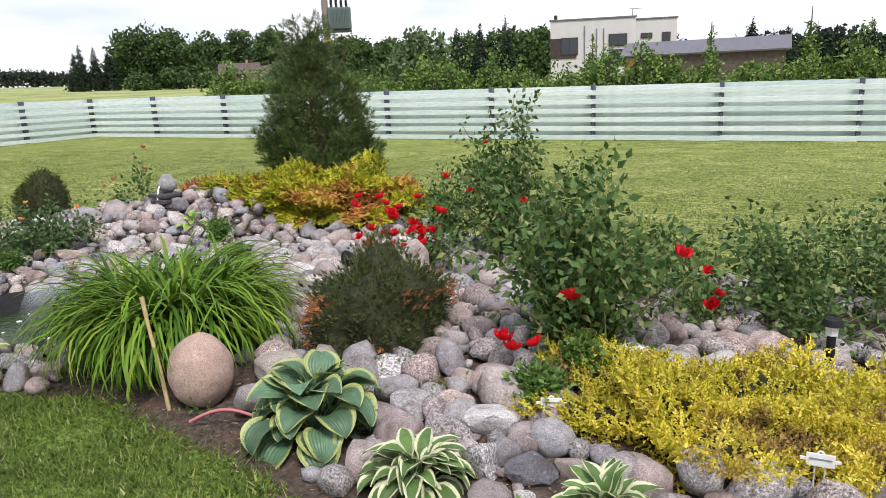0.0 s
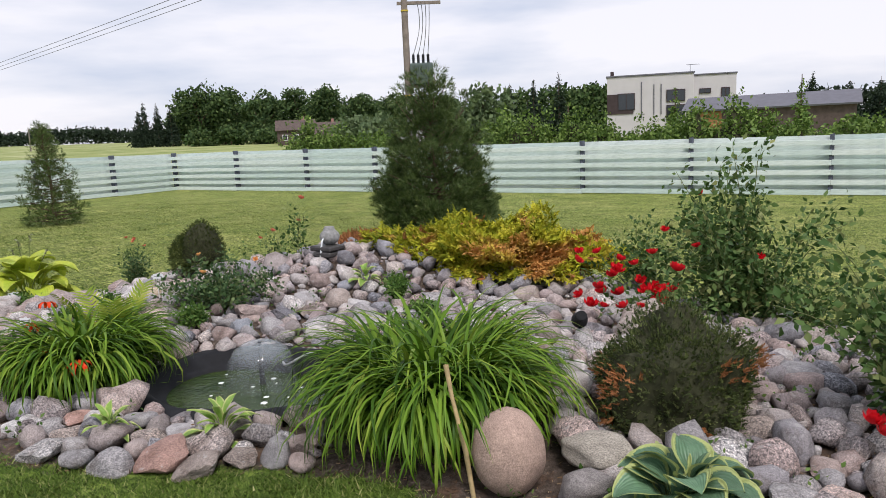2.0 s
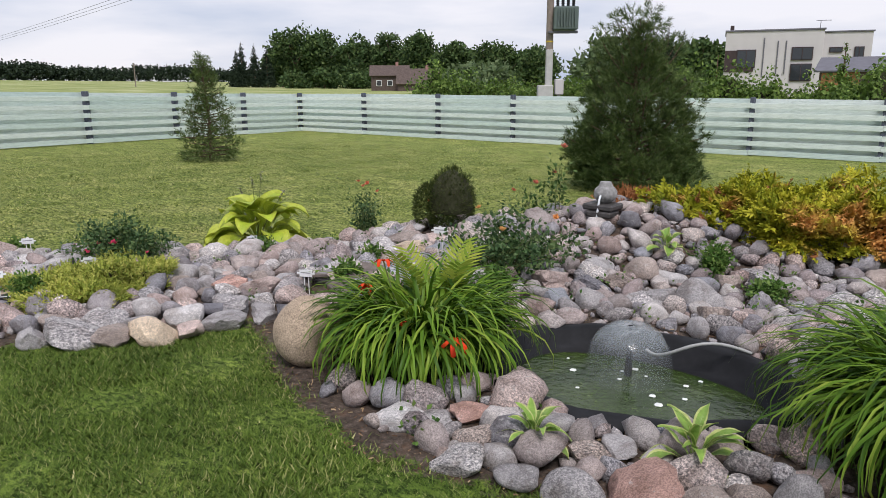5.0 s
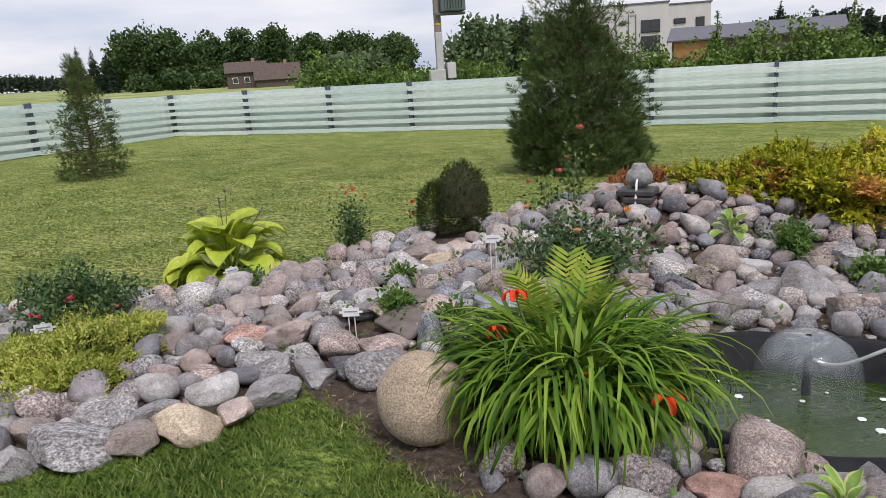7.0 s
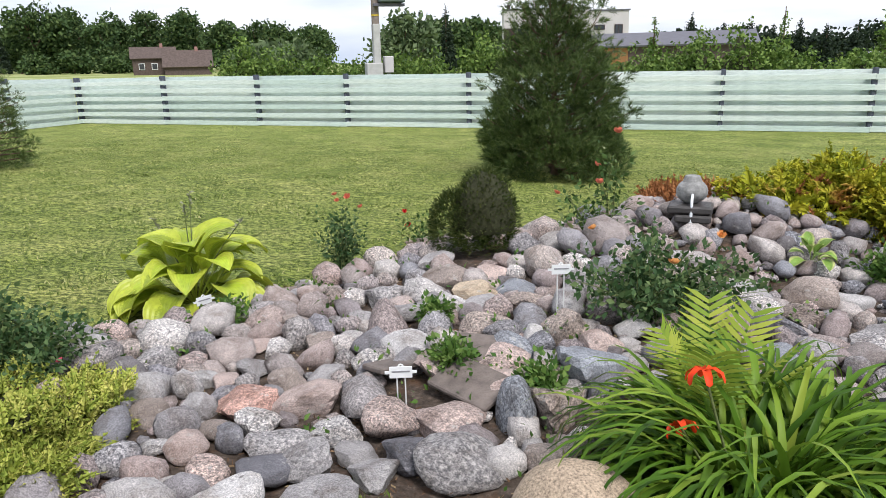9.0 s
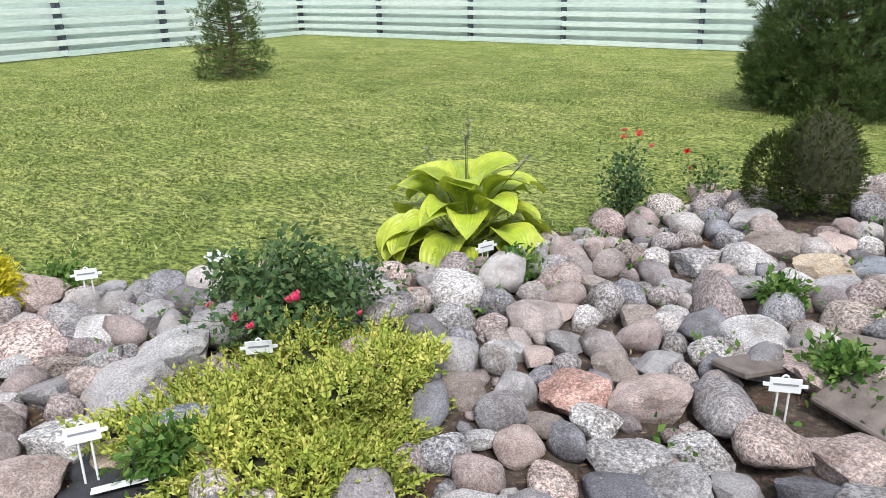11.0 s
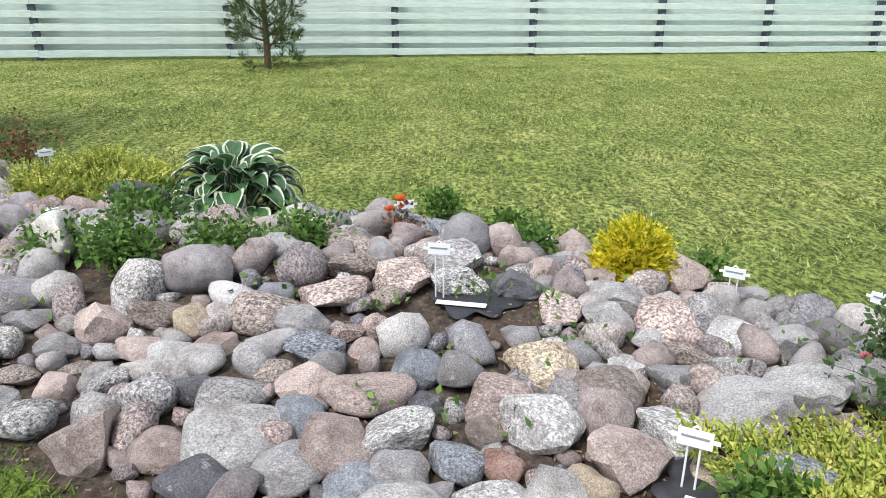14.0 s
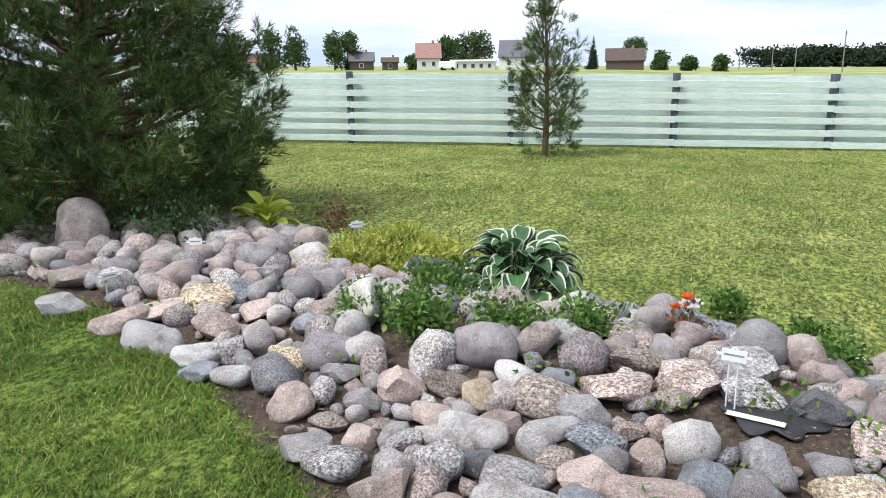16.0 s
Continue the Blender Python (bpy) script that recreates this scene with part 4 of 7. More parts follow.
def daylily(x, y, n, length, label, spots, seed):
    root = thing("daylily", pose(x, y, land1(x, y)), label, "daylily", "daylilies by the pond")
    v, f = strap_clump(n, length, 0.0135, 1.0, seed)
    leaves = v.reshape(n, -1, 3)
    order = np.argsort(np.arctan2(leaves[:, 0, 1], leaves[:, 0, 0]))
    one = f.reshape(n, -1, 4)[0]
    for own in np.array_split(order, 14):
        fan_f = one[None] + (np.arange(len(own)) * leaves.shape[1])[:, None, None]
        part("leaf_fan", mesh_of("leaf_fan", leaves[own].reshape(-1, 3), fan_f.reshape(-1, 4), True), DAYLILY, root)
    stems = []
    for sx, sy, sz, r in spots:
        t = np.linspace(0, 1, 5)[:, None]
        stems.append(tube(np.array([sx * 0.35, sy * 0.35, 0.05]) * (1 - t) + np.array([sx, sy, sz]) * t, np.full(5, 0.004), 4))
    for stalk in stems:
        part("stem", mesh_of("stem", *stalk), STEM, root)
    if stems:
        flowers_of(root, "flower", 6, 1, 30, True, ORANGE_RED, spots)
    return root


ORANGE_RED = leafy("daylily_petal", [(0, (0.75, 0.045, 0.012)), (1, (0.85, 0.10, 0.02))], 0.5, 0.2)


def leaf_material(name, centre, margin, edge, rough=0.42, wobble=0.08):
    """A broad leaf: middle and margin of two colours, ribs along it, told apart by its own coordinates."""
    m, nt, b = material(name, rough, spec=0.4)
    uv = nt.nodes.new("ShaderNodeUVMap")
    sep = nt.nodes.new("ShaderNodeSeparateXYZ")
    nt.links.new(uv.outputs[0], sep.inputs[0])
    r = nt.nodes.new("ShaderNodeObjectInfo").outputs["Random"]
    tone = ramp(nt, r, [(0, tuple(c * 0.72 for c in centre)), (0.5, centre), (1, tuple(min(1, c * 1.3) for c in centre))])
    if margin:
        wob = nt.nodes.new("ShaderNodeMath")
        wob.operation = "MULTIPLY_ADD"
        nt.links.new(noise_tex(nt, 30, 3), wob.inputs[0])
        wob.inputs[1].default_value = wobble * 4
        nt.links.new(sep.outputs[0], wob.inputs[2])
        f = ramp(nt, wob.outputs[0], [(edge + wobble * 1.6, (0, 0, 0)), (edge + wobble * 2.4, (1, 1, 1))])
        tone = mixed(nt, f, tone, margin)
    ribs = nt.nodes.new("ShaderNodeMath")
    ribs.operation = "SINE"
    mul = nt.nodes.new("ShaderNodeMath")
    mul.operation = "MULTIPLY"
    mul.inputs[1].default_value = 34.0
    nt.links.new(sep.outputs[0], mul.inputs[0])
    nt.links.new(mul.outputs[0], ribs.inputs[0])
    shade = ramp(nt, noise_tex(nt, 6, 4), [(0.3, (0.8, 0.8, 0.78)), (0.7, (1.15, 1.13, 1.1))])
    tone = mixed(nt, 1.0, tone, shade, "MULTIPLY")
    nt.links.new(tone, b.inputs["Base Color"])
    bump(nt, b, ribs.outputs[0], 0.35, 0.004)
    tr = nt.nodes.new("ShaderNodeBsdfTranslucent")
    nt.links.new(tone, tr.inputs[0])
    mx = nt.nodes.new("ShaderNodeMixShader")
    mx.inputs[0].default_value = 0.2
    nt.links.new(b.outputs[0], mx.inputs[1])
    nt.links.new(tr.outputs[0], mx.inputs[2])
    nt.links.new(mx.outputs[0], nt.nodes["Material Output"].inputs[0])
    return m


def hosta_leaf_mesh(rise, droop, wide, stalk, cup=0.16, wave=0.03, seed=0):
    """A hosta leaf on its stalk from the crown at the origin, towards +y; rise and droop in degrees, blade one unit long."""
    r = random.Random(seed)
    nu, nv = 8, 11
    pts, el, p = [], radians(rise), Vector((0, 0, 0))
    for i in range(4):
        pts.append((p.copy(), el, 0.022, 0))
        p = p + Vector((0, math.cos(el), math.sin(el))) * stalk / 4
    for i in range(nv):
        s = i / (nv - 1)
        e = el - radians(droop) * (0.15 + 0.85 * s)
        half = wide * (math.sin(math.pi * (0.06 + 0.94 * s) ** 0.72)) ** 0.85 if i < nv - 1 else 0.004
        pts.append((p.copy(), e, max(half, 0.004), s))
        p = p + Vector((0, math.cos(e), math.sin(e))) * (1.0 / (nv - 1))
    verts, uv = [], []
    ph = r.uniform(0, 6)
    for c, e, half, s in pts:
        for j in range(nu + 1):
            u = j / nu * 2 - 1
            lift = cup * half * 2 * u * u + wave * math.sin(9 * s + ph + 2 * u) * abs(u) * (1 if s > 0 else 0)
            n = Vector((0, -math.sin(e), math.cos(e)))
            q = c + Vector((u * half, 0, 0)) + n * lift
            verts.append(tuple(q))
            uv.append((abs(u), s))
    idx = np.arange(len(pts) * (nu + 1)).reshape(len(pts), nu + 1)
    f = np.stack([idx[:-1, :-1], idx[:-1, 1:], idx[1:, 1:], idx[1:, :-1]], -1).reshape(-1, 4)
    return mesh_of("leaf", verts, f, True, uv)


def hosta(x, y, n, blade, mat, label, wide=0.36, stalk=0.8, seed=1, lift=0.0, low=8, high=82, tall=1.0, droop=55):
    root = thing("hosta", pose(x, y, land1(x, y) + lift), label, "hosta", "hostas in the rockery")
    r = random.Random(seed)
    kinds = []
    for i in range(6):
        k = i / 5
        me = hosta_leaf_mesh(low + (high - low) * k, droop + 45 * (1 - abs(k - 0.4)), wide * r.uniform(0.9, 1.1), stalk * (0.75 + 0.5 * k), seed=seed * 10 + i)
        me.materials.append(mat)
        kinds.append(me)
    for i in range(n):
        t = (i + 0.5) / n
        k = min(5, int(6 * t ** 0.8))
        ob = part("leaf", kinds[k], None, root)
        s = blade * r.uniform(0.8, 1.12) * (1.0 - 0.18 * t)
        ob.matrix_basis = pose(0, 0, 0, r.uniform(-8, 8), r.uniform(-12, 12), i * 137.5 + r.uniform(-18, 18)) @ Matrix.Diagonal((s, s, s * tall, 1))
    return root


def dome_points(n, radii, low=0.0, inner=0.8, lumps=0.15, seed=1):
    """Points and outward ways over a lumpy dome."""
    d = ball_dirs(n, low, 1.0)
    bumps = np.array([1 + lumps * noise.noise(Vector(v) * 2.3 + Vector((seed, 0, 0))) * 2 for v in d])
    depth = rng.uniform(inner, 1.0, n)
    p = d * np.asarray(radii) * (bumps * depth)[:, None]
    way = d / np.asarray(radii)
    way /= np.linalg.norm(way, axis=1, keepdims=True)
    return p, way


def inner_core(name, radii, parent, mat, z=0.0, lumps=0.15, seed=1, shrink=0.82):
    """A bush's dense twiggy inside as one solid, which stops the view through."""
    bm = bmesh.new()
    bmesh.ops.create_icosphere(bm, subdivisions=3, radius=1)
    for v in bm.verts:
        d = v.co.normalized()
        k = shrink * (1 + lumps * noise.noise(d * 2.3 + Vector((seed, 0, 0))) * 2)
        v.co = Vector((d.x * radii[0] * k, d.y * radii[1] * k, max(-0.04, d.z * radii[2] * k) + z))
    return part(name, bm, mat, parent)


# near-black: the shade among the inner twigs is put into the colour
SHADED_TWIG = plain("shaded_twigs", (0.035, 0.038, 0.016), 0.9, vary=0.5, scale=40, bumpy=0.6)


CREEPERS = [plume(4, 30 + i, 0.42, 0.08) for i in range(4)]
FEATHERS = [plume(4, 50 + i, 0.28, 0.06) for i in range(4)]
TINY_SHOOTS = [plume(3, 70 + i, 0.34, 0.06) for i in range(3)]


def conifer_mound(name, x, y, radii, n, size, mat, label, category, up=0.5, out=1.0, lumps=0.15, seed=1, core=True, low=0.02, lift=0.0, jitter=0.35, extra=None, shoots=None, flat=1.0):
    root = thing(name, pose(x, y, land1(x, y) + lift), label, category)
    p, way = dome_points(n, radii, low, 0.72, lumps, seed)
    d = (way * out + np.array([0, 0, up]) + rng.normal(0, jitter, (n, 3))) * np.array([1, 1, flat])
    me = scatter_mesh("foliage", shoots or PLUMES, p, d, size * rng.uniform(0.7, 1.25, n), 0.9)
    tagged(part("foliage", me, mat, root), kind="stuff")
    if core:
        inner_core("shaded_core", radii, root, SHADED_TWIG, 0, lumps, seed, 0.91 if name in ("thuja", "boxball") else 0.7)
    if extra:
        m2, k = extra
        p, way = dome_points(k, radii, low, 0.9, lumps, seed)
        keep = np.array([noise.noise(Vector(q) * 1.9 / max(radii) + Vector((3.1, 0.4, 0))) > 0.04 and q[2] < 0.62 * radii[2] for q in p]) if name == "thuja" else np.array([noise.noise(Vector(q) * 2.6) > 0.12 for q in p])
        p, way = p[keep], way[keep]
        d = (way * out + np.array([0, 0, up]) + rng.normal(0, jitter, p.shape)) * np.array([1, 1, flat])
        part("dry_foliage", scatter_mesh("dry_foliage", PLUMES, p * 1.06, d, size * (1.5 if name == "thuja" else 1.0) * rng.uniform(0.7, 1.1, len(p)), 0.9), m2, root, "rust-brown dried shoots")
    return root


def shrub(name, x, y, canes, height, reach, leaf, density, mat, label, category, seed=1, flowers=(), flower_kind=None, lift=0.0, lean=(0, 0), bare=0.2, group=""):
    """A rose or herb: thin arching canes with leaflets along them, and flowers as parts."""
    g = np.random.default_rng(seed)
    root = thing(name, pose(x, y, land1(x, y) + lift), label, category, group)
    tubes, pos, ways = [], [], []
    for i in range(canes):
        a = g.uniform(0, 2 * math.pi)
        q = g.uniform(0, 1) ** 0.6
        h = height * g.uniform(0.55, 1.0) * (1.05 - 0.35 * q)
        t = np.linspace(0, 1, 9)
        r = reach * q * t ** 1.4
        bx, by = g.normal(0, reach * 0.16, 2)
        px = bx + r * math.cos(a) + lean[0] * t ** 1.5 + np.cumsum(g.normal(0, 0.02 * height, 9)) * t
        py = by + r * math.sin(a) + lean[1] * t ** 1.5 + np.cumsum(g.normal(0, 0.02 * height, 9)) * t
        pz = h * (t - 0.18 * q * t ** 3)
        pts = np.stack([px, py, pz], 1)
        tubes.append(tube(pts, 0.0055 * height ** 0.5 * (1.1 - 0.8 * t), 4))
        k = int(density * h)
        s = g.uniform(bare, 1.0, k)
        base = np.stack([np.interp(s, t, pts[:, j]) for j in range(3)], 1)
        off = g.normal(0, 1, (k, 3))
        off /= np.linalg.norm(off, axis=1, keepdims=True)
        rad = leaf * g.uniform(0.6, 2.4, (k, 1))
        pos.append(base + off * rad)
        ways.append(off + np.array([0, 0, 0.15]) + g.normal(0, 0.5, (k, 3)))
    for cane in tubes:
        part("stem", mesh_of("stem", *cane), STEM, root)
    pos, ways = np.concatenate(pos), np.concatenate(ways)
    pos[:, 2] = np.maximum(pos[:, 2], 0.015)
    me = scatter_mesh("foliage", [LEAFLET], pos, ways, leaf * rng.uniform(0.65, 1.25, len(pos)), 1.2)
    tagged(part("foliage", me, mat, root), kind="stuff")
    if len(flowers):
        flowers_of(root, "flower", 5, 3, 12, False, flower_kind, flowers)
    return root

# ---------------------------------------------------------------- the planting, from the east end of the bed
def around(x, y, pts):
    """Flower places from the world into a plant's own frame."""
    z0 = land1(x, y)
    return [(px - x, py - y, pz - z0, r) for px, py, pz, r in pts]


BLUE_HOSTA = leaf_material("blue_hosta_leaf", (0.11, 0.21, 0.12), (0.40, 0.46, 0.17), 0.76)
WHITE_HOSTA = leaf_material("white_edged_hosta_leaf", (0.10, 0.19, 0.05), (0.66, 0.68, 0.45), 0.66)
DARK_HOSTA = leaf_material("dark_hosta_leaf", (0.05, 0.13, 0.045), (0.62, 0.66, 0.52), 0.80)
LIME_HOSTA = leaf_material("lime_hosta_leaf", (0.34, 0.44, 0.04), (0.45, 0.52, 0.06), 0.55, wobble=0.2)
POND_HOSTA = leaf_material("striped_hosta_leaf", (0.20, 0.34, 0.06), (0.48, 0.54, 0.20), 0.7)

hosta(-1.97, 2.17, 58, 0.185, BLUE_HOSTA, "blue-green hosta with yellow leaf margins on bare soil", 0.5, 1.2, 3, low=12, high=78, droop=92)
hosta(-1.33, 2.0, 95, 0.165, WHITE_HOSTA, "hosta with cream-edged narrow green leaves", 0.25, 0.75, 4, low=5, high=72, droop=80)
hosta(-0.62, 2.06, 56, 0.16, WHITE_HOSTA, "hosta with cream-streaked green leaves among stones", 0.22, 0.7, 5, low=5)
hosta(-8.78, 3.28, 42, 0.31, LIME_HOSTA, "large lime-yellow hosta with broad ribbed leaves", 0.42, 1.05, 6, low=10, high=76, droop=84)
hosta(-10.75, -0.72, 165, 0.175, DARK_HOSTA, "large dark green hosta with white margins", 0.38, 1.8, 7, low=6, high=74, droop=90)
hosta(-11.9, -3.15, 20, 0.25, LIME_HOSTA, "small yellow-green hosta under the pine", 0.34, 0.8, 8)
hosta(-4.14, 1.88, 24, 0.17, POND_HOSTA, "small hosta with narrow green leaves by the pond", 0.16, 0.6, 9, lift=0.04)
hosta(-4.68, 1.62, 20, 0.12, POND_HOSTA, "tiny hosta with narrow striped leaves between stones", 0.17, 0.6, 10, lift=0.05)
hosta(-5.36, 4.5, 14, 0.12, POND_HOSTA, "small green hosta beside the stone cascade", 0.34, 0.8, 12, lift=0.05)

daylily(-3.33, 2.6, 1700, 0.96, "big clump of arching grassy daylily leaves", [], 1)
daylily(-5.65, 2.05, 1300, 0.78, "daylily clump with orange-red blooms beside the pond",
        around(-5.65, 2.05, [(-5.22, 1.79, 0.31, 0.075), (-5.85, 1.98, 0.56, 0.06), (-5.9, 1.9, 0.43, 0.05), (-5.5, 1.75, 0.36, 0.03)]), 2)


def fern_blade(pairs=20):
    """A frond one unit long along y: a thin rib with narrow tapering pinnae on both sides."""
    v, f = [(-0.006, 0, 0), (0.006, 0, 0), (0, 1, 0.02)], [(0, 1, 2)]
    for i in range(pairs):
        t = 0.16 + 0.83 * i / pairs
        l = 0.2 * math.sin(math.pi * min(1, 0.22 + 0.8 * (1 - t))) + 0.012
        for sd in (-1, 1):
            k = len(v)
            v += [(0, t - 0.012, 0), (sd * l * 0.45, t + l * 0.22 - 0.016, 0.02), (sd * l, t + l * 0.55, -0.01), (sd * l * 0.45, t + l * 0.22 + 0.02, 0.02), (0, t + 0.012, 0)]
            f += [(k, k + 1, k + 4), (k + 1, k + 3, k + 4), (k + 1, k + 2, k + 3)]
    return np.array(v), np.array(f)


def fern(x, y, fronds, length, label, seed=1):
    root = thing("fern", pose(x, y, land1(x, y)), label, "fern")
    g = random.Random(seed)
    blade = fern_blade()
    for i in range(fronds):
        a = i * 2.4 + g.uniform(-0.3, 0.3)
        e = radians(g.uniform(64, 82))
        d = np.array([[math.cos(a) * math.cos(e), math.sin(a) * math.cos(e), math.sin(e)]])
        l = length * g.uniform(0.8, 1.05)
        v, f = spread(blade, np.zeros((1, 3)), turns_along(d, np.array([g.uniform(-0.5, 0.5)])), np.array([l]))
        bend = 0.22 * l * np.clip(v[:, 2] / l, 0, 1) ** 2.5
        v[:, 0] += bend * math.cos(a)
        v[:, 1] += bend * math.sin(a)
        part("frond", mesh_of("frond", v, f), FERN, root)


fern(-5.82, 2.36, 7, 0.54, "yellow-green fern rising behind the daylily", 3)

conifer_mound("thuja", -2.28, 3.12, (0.41, 0.41, 0.46), 8500, 0.03, MOUND_THUJA, "dark green globe thuja with rust-brown dry patches", "shrub", 0.15, 1.0, 0.22, 2, jitter=0.3, extra=(RUST_JUNIPER, 2400), shoots=TINY_SHOOTS)
box = conifer_mound("boxball", -7.27, 4.27, (0.22, 0.22, 0.36), 3800, 0.026, BALL_THUJA, "dense dark clipped two-headed conifer on the stones", "shrub", 0.3, 1.0, 0.05, 3, low=-0.5, lift=0.2, jitter=0.25, shoots=TINY_SHOOTS)
p_lobe, w_lobe = dome_points(3000, (0.2, 0.2, 0.24), -0.6, 0.8, 0.06, 4)
tagged(part("side_lobe", scatter_mesh("side_lobe", TINY_SHOOTS, p_lobe + np.array([-0.15, -0.04, -0.02]), w_lobe + np.array([0, 0, 0.3]) + rng.normal(0, 0.25, w_lobe.shape), 0.026 * rng.uniform(0.7, 1.2, len(p_lobe)), 0.9), BALL_THUJA, box), kind="stuff")
conifer_mound("spreading_juniper", -4.75, 5.7, (1.1, 0.7, 0.36), 6500, 0.112, BACK_JUNIPER, "wide yellow-green juniper with rust-orange tips", "juniper", -0.05, 1.0, 0.45, 4, jitter=0.5, shoots=CREEPERS, flat=0.45, extra=(RUST_JUNIPER, 260))
conifer_mound("rusty_juniper", -6.0, 5.4, (0.45, 0.3, 0.1), 500, 0.1, RUST_JUNIPER, "low rust-brown dried juniper behind the cascade", "juniper", 0.4, 1.0, 0.2, 5)
conifer_mound("creeping_juniper", -0.45, 2.92, (0.72, 0.5, 0.19), 8000, 0.058, GOLD_JUNIPER, "golden-yellow creeping juniper spilling over stones", "juniper", 0.35, 1.0, 0.5, 6, low=0.0, jitter=0.6, shoots=FEATHERS, flat=0.65)
conifer_mound("creeping_juniper", 0.35, 3.0, (0.55, 0.5, 0.17), 5600, 0.058, GOLD_JUNIPER, "golden-yellow creeping juniper with brown gaps", "juniper", 0.35, 1.0, 0.5, 7, low=0.0, jitter=0.6, shoots=FEATHERS, flat=0.65)
conifer_mound("creeping_juniper", -8.12, 1.5, (0.42, 0.48, 0.15), 4300, 0.066, LIME_JUNIPER, "feathery lime-green creeping juniper over border stones", "juniper", 0.3, 1.0, 0.4, 8, low=0.0, jitter=0.5, shoots=FEATHERS, flat=0.65)
conifer_mound("creeping_juniper", -11.2, -1.75, (0.6, 0.45, 0.18), 4000, 0.07, LIME_JUNIPER, "bright yellow-green low juniper beside the lawn", "juniper", 0.2, 1.0, 0.4, 9, low=0.0, jitter=0.5, shoots=FEATHERS, flat=0.65)
conifer_mound("gold_cypress", -9.85, 1.25, (0.14, 0.14, 0.23), 1500, 0.08, GOLD_CYPRESS, "small bright golden thread cypress on the lawn edge", "shrub", 0.7, 1.0, 0.15, 10, lift=0.02, low=-0.1)

# roses
shrub("rose_bush", -2.4, 5.35, 40, 1.5, 0.74, 0.055, 130, ROSE_LEAF, "tall rose bush in full leaf with few red blooms", "rose", 21,
      around(-2.4, 5.35, [(-2.85, 4.95, 0.72, 0.045), (-2.6, 4.9, 0.62, 0.045), (-2.2, 5.0, 0.55, 0.04), (-2.7, 5.39, 0.95, 0.04)]), RED, bare=0.05)
shrub("rose_bush", -1.15, 3.4, 46, 1.12, 0.62, 0.055, 160, ROSE_LEAF, "spreading rose bush with large red blooms", "rose", 22,
      around(-1.15, 3.4, [(-1.1, 3.06, 0.467, 0.075), (-0.66, 3.3, 0.66, 0.06), (-1.42, 2.95, 0.26, 0.06), (-1.366, 2.93, 0.22, 0.06), (-1.22, 2.9, 0.28, 0.055), (-0.57, 3.67, 0.31, 0.055),
                          (-0.55, 3.6, 0.4, 0.05), (-0.6, 3.66, 0.5, 0.035)]), RED, bare=0.03)
r_red = random.Random(8)
shrub("rose_bush", -2.75, 4.55, 16, 0.62, 0.4, 0.05, 110, ROSE_LEAF, "small rose bush crowded with red flowers", "rose", 23,
      [(r_red.gauss(-0.15, 0.22), r_red.gauss(-0.25, 0.16), r_red.uniform(0.22, 0.62), r_red.uniform(0.045, 0.068)) for _ in range(28)], RED)
shrub("rose_bush", -6.15, 3.5, 36, 0.5, 0.5, 0.04, 230, DARK_LEAF, "dark-leaved rose with a few apricot buds", "rose", 24,
      [(0.12, -0.2, 0.35, 0.035), (-0.3, 0.1, 0.42, 0.03), (0.3, 0.2, 0.4, 0.03)], PALE_ORANGE)
shrub("rose_bush", -6.6, 4.95, 4, 0.72, 0.16, 0.05, 60, ROSE_LEAF, "thin upright rose cane with salmon bloom", "rose", 25, [(0.05, 0.02, 0.64, 0.04), (-0.1, 0.1, 0.4, 0.035)], SALMON)
shrub("rose_bush", -6.7, 4.7, 10, 0.5, 0.3, 0.045, 100, ROSE_LEAF, "loose green rose behind the clipped conifer", "rose", 26, [(0.1, -0.1, 0.4, 0.035), (-0.2, 0.0, 0.3, 0.03)], SALMON)
shrub("rose_bush", -8.22, 4.12, 18, 0.6, 0.17, 0.034, 170, DARK_LEAF, "small upright rose with salmon tips", "rose", 27, [(0.05, 0, 0.56, 0.03), (-0.06, 0.05, 0.52, 0.025), (0.1, 0.08, 0.48, 0.025), (-0.02, -0.05, 0.58, 0.025)], SALMON, bare=0.05)
shrub("rose_bush", -8.0, 5.0, 10, 0.34, 0.25, 0.04, 120, ROSE_LEAF, "low rose with a red bud beside the lawn", "rose", 28, [(-0.1, -0.1, 0.22, 0.035), (-0.2, 0.05, 0.3, 0.025)], RED)
shrub("rose_bush", -8.62, 1.92, 64, 0.44, 0.42, 0.032, 380, DARK_LEAF, "dense dark-green rose with pink flowers and buds", "rose", 29,
      [(0.16, -0.12, 0.24, 0.045), (0.28, -0.1, 0.1, 0.035), (0.05, -0.2, 0.24, 0.022), (0.12, -0.3, 0.2, 0.02), (-0.1, -0.3, 0.22, 0.02), (-0.02, -0.26, 0.18, 0.02), (0.3, 0.05, 0.16, 0.02)], PINK)
shrub("rose_bush", -10.25, 0.2, 7, 0.24, 0.12, 0.04, 120, RED_LEAF, "small rose with an orange bloom and bronze leaves", "rose", 30, [(0.0, 0.0, 0.23, 0.045), (0.06, -0.05, 0.2, 0.035), (-0.12, 0, 0.16, 0.025)], ORANGE)
